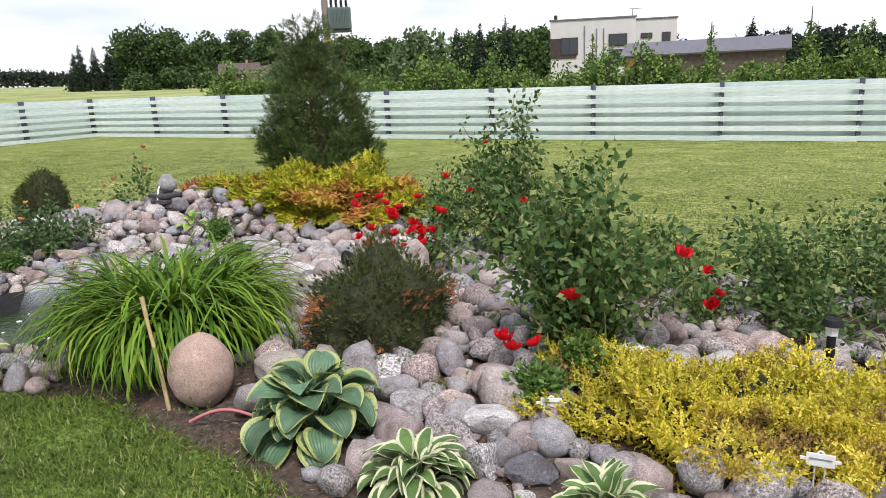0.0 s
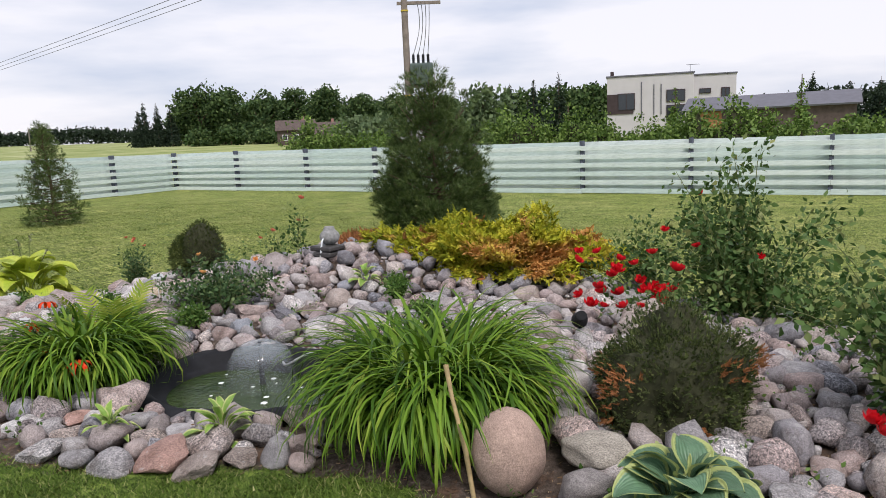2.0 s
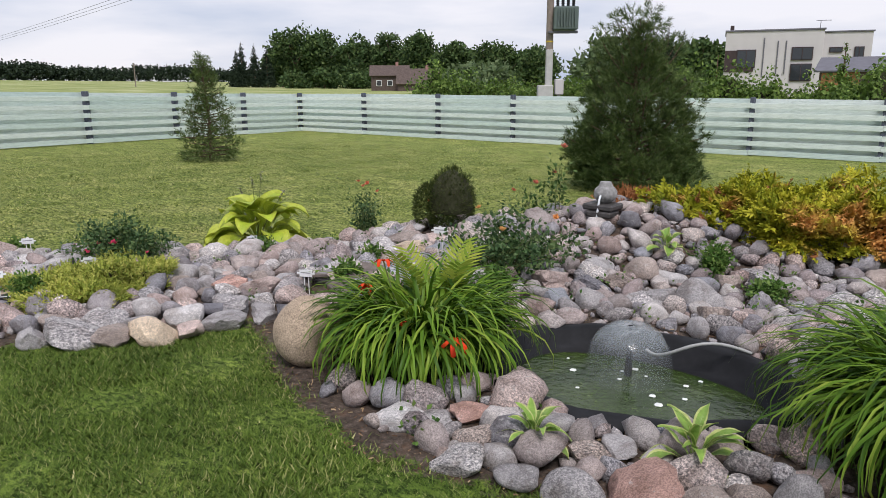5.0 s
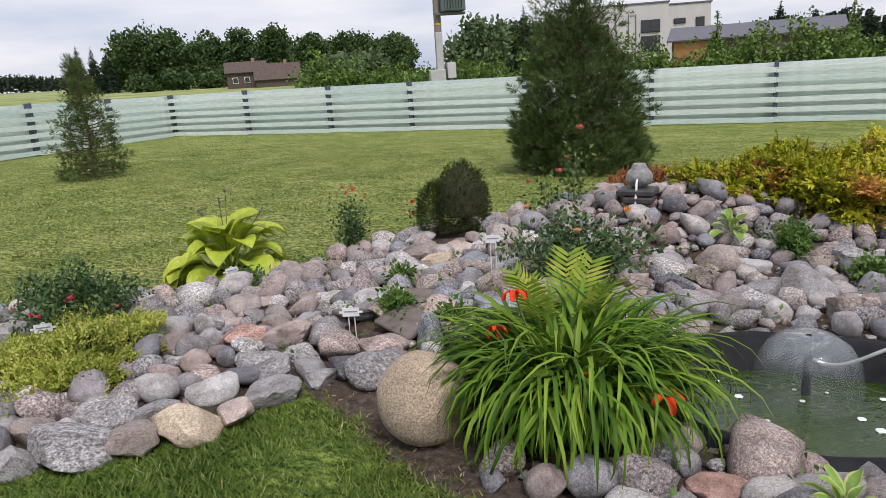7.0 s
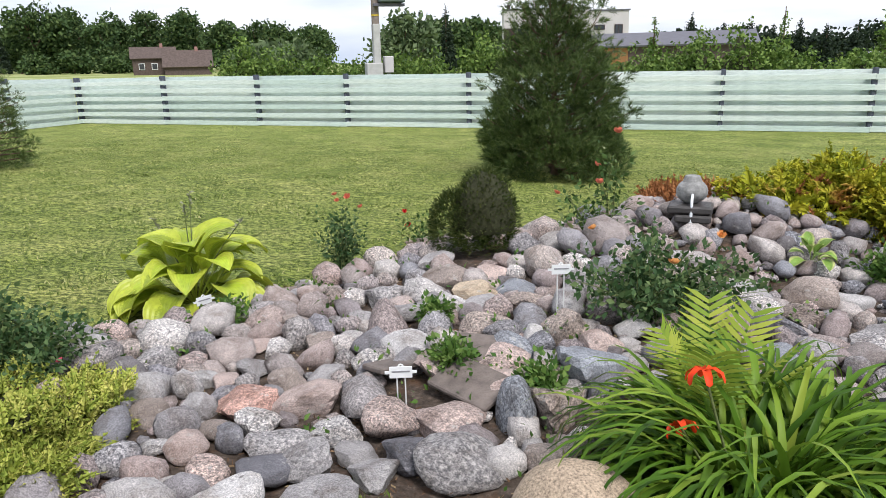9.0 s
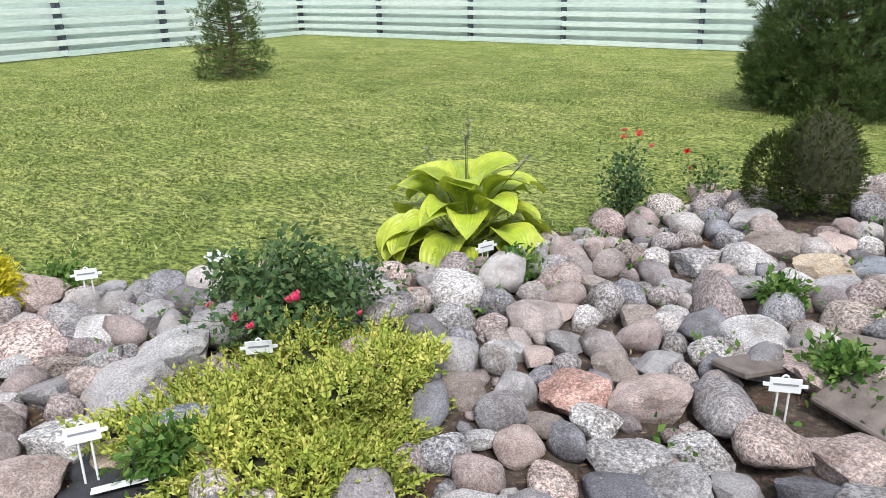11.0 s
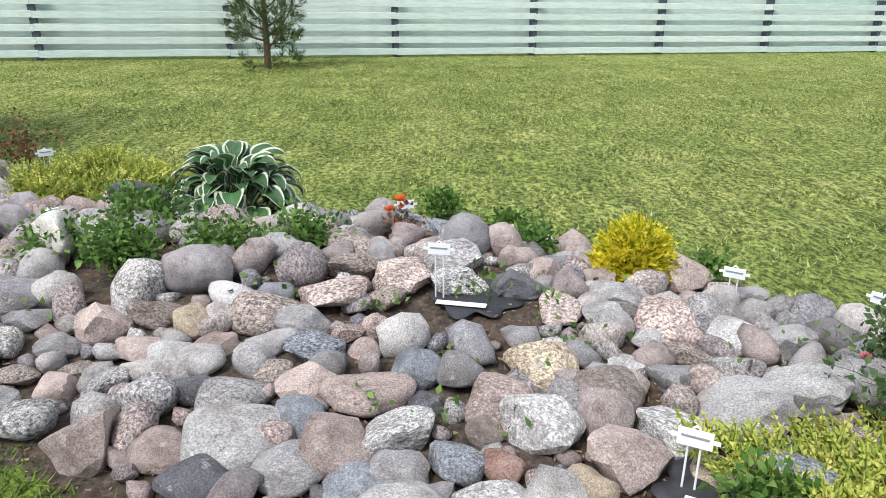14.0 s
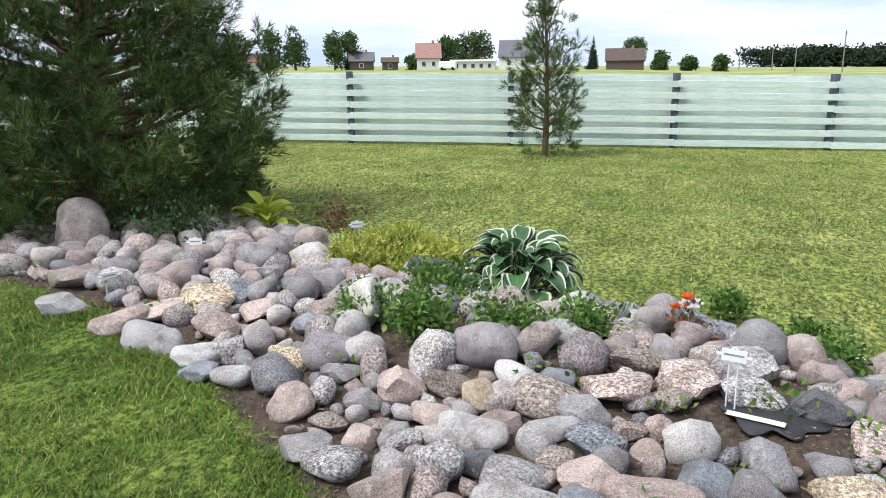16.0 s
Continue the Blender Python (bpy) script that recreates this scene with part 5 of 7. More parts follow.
# the wild thicket at the east end
for i, (tx, ty, th, tr) in enumerate([(-0.9, 4.7, 0.55, 0.5), (-0.2, 4.55, 0.85, 0.6), (0.45, 4.7, 0.8, 0.6), (1.15, 4.7, 0.8, 0.6), (0.2, 5.2, 0.9, 0.6), (-1.9, 5.2, 0.7, 0.5), (-3.2, 5.6, 0.75, 0.45), (-2.4, 5.5, 0.8, 0.45), (-0.7, 4.25, 0.4, 0.45), (-0.1, 4.2, 0.5, 0.5), (0.5, 4.25, 0.5, 0.5), (-0.4, 5.0, 0.7, 0.5), (0.8, 5.0, 0.8, 0.5), (-1.3, 5.0, 0.6, 0.45)]):
    shrub("thicket_shrub", tx, ty, 20, th, tr, 0.045, 150, ROSE_LEAF, "green rose thicket with bare arching shoots", "shrub", 40 + i, bare=0.0, group="rose thicket")
# low herbs among the stones
HERBS = [(-9.95, -1.35, 0.16, 0.2), (-9.8, -1.0, 0.2, 0.28), (-9.9, -0.6, 0.16, 0.22), (-10.05, -0.25, 0.14, 0.2), (-10.35, -1.05, 0.24, 0.26), (-8.28, 1.12, 0.09, 0.1), (-6.86, 2.62, 0.14, 0.1),
         (-10.45, 0.75, 0.12, 0.18), (-10.15, 0.85, 0.12, 0.14), (-8.25, 2.95, 0.08, 0.18), (-9.9, 1.62, 0.07, 0.12), (-5.0, 4.45, 0.2, 0.16), (-4.55, 4.2, 0.12, 0.14), (-1.15, 2.75, 0.14, 0.12), (-1.05, 3.05, 0.2, 0.12),
         (-10.9, 0.45, 0.1, 0.16), (-6.45, 2.55, 0.1, 0.12), (-7.15, 3.15, 0.08, 0.1), (-5.9, 3.05, 0.16, 0.14)]
for i, (hx, hy, hh, hr) in enumerate(HERBS):
    shrub("herb", hx, hy, 22, hh, hr, 0.034, 460, HERB, "low leafy green herb among the stones", "herb", 60 + i, bare=0.1, group="herbs among stones", lift=0.05)
shrub("seedling", -9.55, 0.56, 3, 0.24, 0.1, 0.05, 60, HERB, "young leafy seedling on bare soil", "seedling", 88)
shrub("dark_shrub", -11.25, -3.5, 26, 0.5, 0.45, 0.036, 220, DARK_LEAF, "low dark-leaved shrub under the pine", "shrub", 90)
shrub("bronze_shrub", -12.05, -2.55, 10, 0.42, 0.25, 0.035, 120, RED_LEAF, "small bronze-leaved shrub on the lawn edge", "shrub", 91)


# ---------------------------------------------------------------- pines and spruce
def pine(name, x, y, height, reach, limbs, tufts, tuft, mat, label, trunk=0.05, base=0.08, seed=1, full=0.8, lift_deg=25, taper=0.82, puff_count=4, fill=300, crown=1.05, rise=0.6):
    """A young conifer: trunk, limbs in rising whorls, and puffs of needle shoots along them."""
    g = np.random.default_rng(seed)
    root = thing(name, pose(x, y, land1(x, y)), label, "conifer")
    t = np.linspace(0, 1, 12)
    axis = np.stack([0.03 * height * np.sin(3 * t + seed) * t, 0.03 * height * np.cos(2.3 * t) * t, height * t - 0.05], 1)
    part("trunk", mesh_of("trunk", *tube(axis, trunk * (1.05 - t) + 0.006, 9), smooth=True), BARK, root)
    branch, pos, ways, size = [], [], [], []
    for i in range(limbs):
        s = base + (0.97 - base) * ((i + g.uniform(0, 1)) / limbs)
        a = i * 2.4 + g.normal(0, 0.3)
        r = reach * ((1 - s) ** taper * min(1.0, 0.72 + 1.4 * s) + 0.07) * g.uniform(1 - 0.35 * full, 1.1)
        up = radians(lift_deg + 42 * s + g.normal(0, 6))
        k = np.linspace(0, 1, 7)
        c = np.array([np.interp(s, t, axis[:, j]) for j in range(3)])
        out = r * k
        z = out * math.tan(up) * (0.25 + 0.75 * k) * 0.8
        pts = c + np.stack([out * math.cos(a), out * math.sin(a), z], 1)
        pts[:, 2] = np.maximum(pts[:, 2], 0.06)
        branch.append(tube(pts, trunk * 0.32 * (1.1 - k) * (1.1 - 0.7 * s) + 0.003, 4))
        puffs = max(2, int(puff_count * r / reach + 0.5))
        for u in np.linspace(0.34, 1.0, puffs):
            n = max(5, int(tufts / puff_count))
            b = np.array([np.interp(u, k, pts[:, j]) for j in range(3)])
            side = g.normal(0, 0.34 * r * (1.12 - u), 3) * np.array([1, 1, 0.5])
            way = g.normal(0, 1, (n, 3))
            way /= np.linalg.norm(way, axis=1, keepdims=True)
            pos.append(b + side + way * tuft * g.uniform(0.15, 0.6, (n, 1)))
            ways.append(way * 0.75 + np.array([0.45 * math.cos(a), 0.45 * math.sin(a), 0.55]))
            size.append(tuft * g.uniform(0.7, 1.15, n))
    for i in range(fill):
        s = 0.03 + 0.94 * (1 - math.sqrt(g.uniform(0, 1)))
        a = g.uniform(0, 2 * math.pi)
        lump = 1 + 0.3 * noise.noise(Vector((2.2 * math.cos(a), 2.2 * math.sin(a), 7 * s + seed)))
        rr = reach * crown * ((1 - s) ** taper * min(1.0, 0.82 + 0.9 * s) + 0.03) * lump * g.uniform(0.5, 1.0) ** 0.6
        c = np.array([np.interp(s, t, axis[:, j]) for j in range(3)])
        b = c + np.array([rr * math.cos(a), rr * math.sin(a), 0.0])
        n = 10
        way = g.normal(0, 1, (n, 3))
        way /= np.linalg.norm(way, axis=1, keepdims=True)
        pos.append(b + way * tuft * g.uniform(0.1, 0.5, (n, 1)))
        ways.append(way * 0.6 + np.array([0.5 * math.cos(a), 0.5 * math.sin(a), rise]))
        size.append(tuft * g.uniform(0.7, 1.15, n))
    n = 14
    pos.append(axis[-1] + g.normal(0, 0.02, (n, 3)) - np.array([0, 0, 1]) * g.uniform(0, 0.25, (n, 1)))
    ways.append(np.array([0, 0, 1.0]) + g.normal(0, 0.25, (n, 3)))
    size.append(tuft * np.ones(n))
    for limb in branch:
        part("branch", mesh_of("branch", *limb), BARK, root)
    p = np.concatenate(pos)
    p[:, 2] = np.maximum(p[:, 2], 0.03)
    tagged(part("needles", scatter_mesh("needles", TUFTS, p, np.concatenate(ways), np.concatenate(size), 3.0), mat, root), kind="stuff")
    return root


pine("pine", -8.1, 9.75, 2.5, 1.08, 90, 50, 0.135, PINE, "dense young pine standing on the lawn", 0.06, 0.03, 3, taper=0.64, lift_deg=14, fill=820, crown=1.0)
pine("pine", -11.85, -4.75, 3.9, 1.6, 120, 60, 0.16, PINE, "large dark pine at the end of the rock bank", 0.12, 0.05, 5, lift_deg=10, taper=0.6, puff_count=5, fill=1000, crown=1.0)
pine("pine", -18.6, -2.0, 2.6, 0.75, 40, 40, 0.16, PINE, "slender young pine in front of the fence", 0.05, 0.12, 6, full=1.0, lift_deg=32, fill=60, crown=0.8)
pine("spruce", -16.6, 7.75, 2.15, 0.72, 100, 40, 0.09, SPRUCE, "small narrow spruce on the open lawn", 0.035, 0.04, 8, lift_deg=0, taper=0.95, fill=190, crown=0.82, rise=0.15)

# ---------------------------------------------------------------- pond and cascade
LINER = plain("black_pond_liner", (0.016, 0.017, 0.019), 0.7, vary=0.4, scale=10, spec=0.15)


def water_material():
    m, nt, b = material("green_pond_water", 0.06, spec=0.5)
    c = ramp(nt, noise_tex(nt, 4, 4), [(0.35, (0.018, 0.038, 0.008)), (0.65, (0.04, 0.065, 0.014))])
    weed = ramp(nt, noise_tex(nt, 13, 5, 0.7), [(0.6, (0, 0, 0)), (0.68, (0.7, 0.7, 0.7))])
    c = mixed(nt, weed, c, (0.10, 0.14, 0.04))
    nt.links.new(c, b.inputs["Base Color"])
    bump(nt, b, noise_tex(nt, 22, 3), 0.5, 0.02)
    return m


def pond_outline(a, grow=0.0):
    k = 1 + 0.05 * math.sin(3 * a + 0.6) + 0.04 * math.sin(2 * a)
    return POND[0] + (POND[2] + grow) * k * math.cos(a), POND[1] + (POND[3] + grow) * k * math.sin(a)


def build_pond():
    root = thing("pond", Matrix.Identity(4), "small garden pond in a black moulded liner with green water", "pond")
    n = 72
    prof = [(0.12, 0.02, 0.0), (0.10, 0.05, 0.0), (0.03, 0.055, 0.0), (0.0, 0.04, 0.0), (-0.02, -0.03, 0), (-0.09, -0.035, 0), (-0.11, -0.2, 0)]
    v = []
    for i in range(n):
        a = 2 * math.pi * i / n
        back = max(0.0, math.sin(a + 0.35)) ** 1.5
        for g, z, _ in prof:
            x, y = pond_outline(a, g)
            v.append((x, y, z + (0.03 * back if z > 0 else 0.0) + 0.006 * math.sin(9 * a + 20 * g)))
    k = len(prof)
    f = [(i * k + j, ((i + 1) % n) * k + j, ((i + 1) % n) * k + j + 1, i * k + j + 1) for i in range(n) for j in range(k - 1)]
    part("liner", mesh_of("liner", v, f, True), LINER, root, "black moulded plastic pond liner")
    bm = bmesh.new()
    ring = [bm.verts.new((*pond_outline(2 * math.pi * i / n, -0.03), -0.055)) for i in range(n)]
    bm.faces.new(ring)
    part("water", bm, water_material(), root, "rippled dark green water")
    return root


build_pond()


def fountain(x, y):
    root = thing("fountain", pose(x, y, -0.06), "bell-shaped water fountain over a black nozzle in the pond", "fountain")
    bm = bmesh.new()
    bmesh.ops.create_cone(bm, cap_ends=True, segments=12, radius1=0.02, radius2=0.012, depth=0.30, matrix=Matrix.Translation((0, 0, 0.135)))
    part("nozzle", bm, LINER, root, "black fountain nozzle")
    v, f, n = [], [], 40
    prof = [(0.012, 0.285), (0.05, 0.295), (0.11, 0.28), (0.165, 0.24), (0.205, 0.175), (0.222, 0.09), (0.225, 0.005)]
    for r, z in prof:
        for i in range(n):
            a = 2 * math.pi * i / n
            w = 1 + 0.015 * math.sin(5 * a + 9 * z)
            v.append((r * w * math.cos(a), r * w * math.sin(a), z))
    for j in range(len(prof) - 1):
        for i in range(n):
            k = (i + 1) % n
            f.append((j * n + i, (j + 1) * n + i, (j + 1) * n + k, j * n + k))
    m, nt, b = material("thin_sheet_of_water", 0.08, spec=0.5)
    b.inputs["Base Color"].default_value = (0.45, 0.50, 0.52, 1)
    tr = nt.nodes.new("ShaderNodeBsdfTransparent")
    mx = nt.nodes.new("ShaderNodeMixShader")
    film_tc = nt.nodes.new("ShaderNodeTexCoord")
    film_z = nt.nodes.new("ShaderNodeSeparateXYZ")
    nt.links.new(film_tc.outputs["Object"], film_z.inputs[0])
    # greyer towards the top: the sky's reflection is put into the opacity
    sky_sheen = ramp(nt, film_z.outputs[2], [(0.02, (0.10, 0.10, 0.10)), (0.17, (0.14, 0.14, 0.14)), (0.22, (0.30, 0.30, 0.30)), (0.30, (0.44, 0.44, 0.44))])
    ripple = ramp(nt, noise_tex(nt, 26, 3, stretch=(1, 1, 0.25)), [(0.35, (0.6, 0.6, 0.6)), (0.75, (1.3, 1.3, 1.3))])
    nt.links.new(mixed(nt, 1.0, sky_sheen, ripple, "MULTIPLY"), mx.inputs[0])
    nt.links.new(tr.outputs[0], mx.inputs[1])
    nt.links.new(b.outputs[0], mx.inputs[2])
    nt.links.new(mx.outputs[0], nt.nodes["Material Output"].inputs[0])
    part("water_bell", mesh_of("water_bell", v, f, True), m, root, "thin clear dome of falling water")
    bm = bmesh.new()
    for i in range(15):
        a, r = random.uniform(0, 6.28), random.choice((0.05, 0.3, 0.34, 0.36)) + random.uniform(-0.03, 0.05)
        bmesh.ops.create_icosphere(bm, subdivisions=1, radius=random.uniform(0.006, 0.016), matrix=Matrix.Translation((r * math.cos(a), r * math.sin(a), 0.008)) @ Matrix.Diagonal((1.6, 1.6, 0.35, 1)))
    tagged(part("foam", bm, plain("white_foam", (0.75, 0.78, 0.76), 0.5), root, "white foam on the water"), kind="stuff")


fountain(-4.82, 2.76)

SPOUT_STONE = plain("carved_grey_stone", (0.27, 0.27, 0.26), 0.8, vary=0.5, scale=22, bumpy=0.6)


def spout(x, y, z):
    root = thing("stone_spout", pose(x, y, z), "round carved grey stone pot spilling water on dark slabs", "water spout")
    bm = bmesh.new()
    bmesh.ops.create_uvsphere(bm, u_segments=24, v_segments=14, radius=0.098)
    for v in bm.verts:
        v.co.z *= 0.82
        v.co *= 1 + 0.03 * noise.noise(v.co * 25)
    bmesh.ops.translate(bm, verts=bm.verts[:], vec=(0, 0, 0.125))
    part("pot", bm, SPOUT_STONE, root)
    bm = bmesh.new()
    bmesh.ops.create_cone(bm, cap_ends=True, segments=20, radius1=0.06, radius2=0.045, depth=0.035, matrix=Matrix.Translation((0, 0, 0.208)))
    part("rim", bm, SPOUT_STONE, root)
    dark = plain("wet_dark_slab", (0.055, 0.052, 0.05), 0.4, vary=0.5, scale=18, bumpy=0.5)
    for i, (sx, sy, sz, w, d) in enumerate([(0.0, -0.04, 0.025, 0.27, 0.22), (0.02, -0.07, -0.03, 0.22, 0.18)]):
        bm = box_bm((w, d, 0.05), (sx, sy, sz), 0.012)
        part("slab", bm, dark, root)
    t = np.linspace(0, 1, 6)
    part("water", mesh_of("water", *tube(np.stack([0.01 + 0 * t, -0.1 - 0.06 * t, 0.12 - 0.22 * t * t], 1), 0.008 + 0.004 * t, 6)), plain("running_water", (0.7, 0.74, 0.75), 0.1, spec=0.6), root, "thin trickle of water")


spout(-6.05, 4.82, land1(-6.05, 4.82) + 0.08)


# ---------------------------------------------------------------- large single stones
def boulder(x, y, sx, sy, sz, color, label, seed, yaw=0, tiltx=0, sink=0.12, vary=0.35, planes=5, speck=0.5):
    m, nt, b = material("boulder_granite", 0.82, spec=0.25)
    c = ramp(nt, noise_tex(nt, 3.0, 6, 0.7), [(0.3, tuple(k * (1 - vary) for k in color)), (0.7, tuple(min(1, k * (1 + vary)) for k in color))])
    fine = ramp(nt, noise_tex(nt, 26, 3, 0.7), [(0.36, (1 - speck,) * 3), (0.5, (1, 1, 1)), (0.64, (1 + speck * 0.8,) * 3)])
    c = mixed(nt, 1.0, c, fine, "MULTIPLY")
    nt.links.new(c, b.inputs["Base Color"])
    bump(nt, b, noise_tex(nt, 11, 9, 0.75), 0.5, 0.03)
    me = rock_mesh("boulder", seed, 4, planes, 1.0, 0.035)
    ob = part("boulder", me, m)
    ob.matrix_world = pose(x, y, land1(x, y) + sz * (1 - 2 * sink), tiltx, 0, yaw) @ Matrix.Diagonal((sx, sy, sz, 1))
    tagged(ob, label, "boulder", "large stones in the bed")


boulder(-2.7, 2.2, 0.158, 0.155, 0.188, (0.43, 0.31, 0.25), "tall egg-shaped brownish boulder standing on bare soil", 901, planes=1, sink=0.07, vary=0.2, speck=0.3)
boulder(-6.13, 1.7, 0.2, 0.19, 0.19, (0.42, 0.33, 0.24), "big rounded tan boulder with lichen beside the daylily", 902, planes=1, sink=0.1, vary=0.2)
boulder(-10.75, -3.95, 0.21, 0.2, 0.23, (0.36, 0.31, 0.29), "large pinkish boulder at the foot of the pine", 903, planes=2)
boulder(-9.97, -1.35, 0.22, 0.14, 0.11, (0.58, 0.55, 0.49), "pale tilted flat stone slab", 904, yaw=35, tiltx=18, planes=7, sink=-0.1, vary=0.15)
boulder(-10.6, -1.2, 0.2, 0.12, 0.12, (0.07, 0.075, 0.09), "dark bluish flat stone beside the hosta", 905, yaw=60, planes=5, sink=-0.1)
boulder(-2.38, 2.42, 0.19, 0.13, 0.085, (0.34, 0.31, 0.26), "flat squarish olive-grey stone by the egg boulder", 907, yaw=15, planes=12, sink=-0.15, vary=0.2)
boulder(-2.36, 2.22, 0.17, 0.12, 0.085, (0.24, 0.22, 0.21), "flat dark speckled stone under the squarish one", 908, yaw=20, planes=12, sink=0.05, vary=0.3)
boulder(-2.75, 4.15, 0.2, 0.16, 0.2, (0.38, 0.33, 0.29), "pointed brown boulder under the red roses", 906, planes=5)


# ---------------------------------------------------------------- plant markers, lamp, stick, patches
WHITE = plain("white_plastic", (0.72, 0.74, 0.74), 0.45, vary=0.08, scale=20, spec=0.4)
WIRE = plain("white_coated_wire", (0.66, 0.67, 0.66), 0.4, vary=0.1, scale=30)
INK = plain("faded_print", (0.25, 0.25, 0.27), 0.7)


def marker(x, y, high, yaw, lean=0.0, strip=False, z=None):
    root = thing("plant_marker", pose(x, y, (land1(x, y) if z is None else z) - 0.01, lean, 0, yaw), "white plastic plant marker on two wire legs", "plant marker", "plant markers")
    for s in (-1, 1):
        pts = np.array([(s * 0.016, 0, -0.03), (s * 0.016, 0, high * 0.5), (s * 0.016, 0, high - 0.01)])
        part("leg", mesh_of("leg", *tube(pts, np.full(3, 0.0035), 6)), WIRE, root)
    t = np.linspace(0, math.pi, 9)
    loop = np.stack([0.016 * np.cos(t), 0 * t, high - 0.01 + 0.04 * np.sin(t)], 1)
    part("loop", mesh_of("loop", *tube(loop, np.full(9, 0.0035), 6)), WIRE, root)
    bm = box_bm((0.125, 0.006, 0.046), (0, -0.007, high), 0.0)
    bmesh.ops.bevel(bm, geom=[e for e in bm.edges if abs(e.verts[0].co.y - e.verts[1].co.y) > 0.004], offset=0.018, segments=4, affect="EDGES")
    part("plate", bm, WHITE, root)
    part("print", box_bm((0.07, 0.001, 0.006), (0, -0.0112, high + 0.004)), INK, root, "faded unreadable line of print")
    if strip:
        pts = np.array([(0.02, -0.05, 0.03), (0.08, -0.06, 0.02), (0.15, -0.04, 0.035)])
        bm = box_bm((0.2, 0.035, 0.003), (0.1, -0.06, 0.035), 0.0)
        for v in bm.verts:
            v.co.z += 0.25 * (v.co.x - 0.1) ** 2
        part("tag", bm, WHITE, root, "loose white paper tag")


marker(-1.03, 2.6, 0.13, 20)
marker(-0.02, 2.52, 0.18, 5)
marker(-6.537, 3.25, 0.25, 25, z=0.2)
marker(-6.96, 2.36, 0.19, 25)
marker(-8.45, 2.98, 0.15, 70)
marker(-8.44, 1.6, 0.16, 45)
marker(-9.5, 0.36, 0.24, 75, 0, True)
marker(-8.37, 0.96, 0.18, 60, -10, True)
marker(-9.62, 1.62, 0.17, 55)
marker(-10.1, -1.45, 0.2, 150, 14)
marker(-10.45, 0.22, 0.2, 100)
marker(-10.05, -3.05, 0.16, 150, 10)
marker(-10.75, -2.95, 0.16, 110)
marker(-11.7, -2.2, 0.2, 120)
marker(-9.35, 2.1, 0.18, 35)


def garden_lamp(x, y):
    root = thing("garden_lamp", pose(x, y, land1(x, y)), "short black solar garden lamp on a stake", "garden lamp")
    for nm, r1, r2, h, z, mat in (("stake", 0.02, 0.02, 0.24, 0.12, LINER), ("glass", 0.026, 0.03, 0.05, 0.265, WHITE), ("cap", 0.05, 0.038, 0.03, 0.305, LINER)):
        bm = bmesh.new()
        bmesh.ops.create_cone(bm, cap_ends=True, segments=16, radius1=r1, radius2=r2, depth=h, matrix=Matrix.Translation((0, 0, z)))
        part(nm, bm, mat, root)


garden_lamp(-0.03, 3.66)

DRY = plain("dry_straw", (0.42, 0.32, 0.16), 0.8, vary=0.3, scale=30)
stick_pts = np.array([(-2.79, 2.06, -0.02), (-2.83, 2.07, 0.2), (-2.9, 2.09, 0.42), (-2.93, 2.1, 0.55)])
tagged(part("stick", mesh_of("stick", *tube(stick_pts, np.array([0.011, 0.011, 0.009, 0.012]), 7)), DRY), "dry straw-coloured stick leaning beside the egg boulder", "stick")
t_h = np.linspace(0, 1, 10)
hose_pts = np.stack([-2.55 + 0.25 * t_h, 1.98 + 0.16 * t_h, 0.03 + 0.05 * np.sin(3 * t_h)], 1)
tagged(part("hose", mesh_of("hose", *tube(hose_pts, np.full(10, 0.008), 8)), plain("pink_hose", (0.45, 0.16, 0.16), 0.5)), "short piece of faded pink hose on soil", "hose")
SHEET = plain("black_weed_sheet", (0.035, 0.035, 0.04), 0.55, vary=0.4, scale=14, bumpy=0.4)


def sheet(x, y, w, d, yaw, label, mat, name="weed_sheet", drop=0.012, lumps=0.012):
    bm = bmesh.new()
    bmesh.ops.create_circle(bm, cap_ends=True, cap_tris=True, segments=30, radius=0.5)
    bmesh.ops.subdivide_edges(bm, edges=bm.edges[:], cuts=3, use_grid_fill=True)
    m = pose(x, y, 0, 0, 0, yaw)
    for v in bm.verts:
        a = math.atan2(v.co.y, v.co.x)
        k = 1 + 0.5 * noise.noise(Vector((math.cos(a) * 1.6 + x, math.sin(a) * 1.6, y)))
        p = m @ Vector((v.co.x * w * k, v.co.y * d * k, 0))
        v.co = (p.x, p.y, land1(p.x, p.y) + drop + lumps * (1 + noise.noise(Vector((p.x * 7, p.y * 7, 3)))))
    for f in bm.faces:
        f.smooth = True
    r = bmesh.ops.solidify(bm, geom=bm.faces[:], thickness=0.006)
    tagged(part(name, bm, mat), label, "ground cover")


sheet(-9.52, 0.48, 0.42, 0.36, 20, "patch of black weed sheet on bare soil", SHEET)
sheet(-8.36, 1.03, 0.34, 0.3, 0, "small scrap of black weed sheet", SHEET)
SLATE = plain("brown_slate", (0.15, 0.125, 0.11), 0.7, vary=0.4, scale=16, bumpy=0.5)
for i, (sx, sy, sw, sd, yw, tl) in enumerate([(-6.78, 2.78, 0.34, 0.2, 20, 14), (-7.08, 2.6, 0.24, 0.16, 60, -10), (-6.7, 2.5, 0.3, 0.2, -20, 20)]):
    bm = box_bm((sw, sd, 0.025), (0, 0, 0), 0.006)
    for v in bm.verts:
        v.co.x += 0.03 * math.sin(40 * v.co.y + i)
    ob = part("slate", bm, SLATE)
    ob.matrix_world = pose(sx, sy, land1(sx, sy) + 0.07, tl, 6, yw)
    tagged(ob, "thin broken brown slate slab between stones", "slate", "slate slabs")
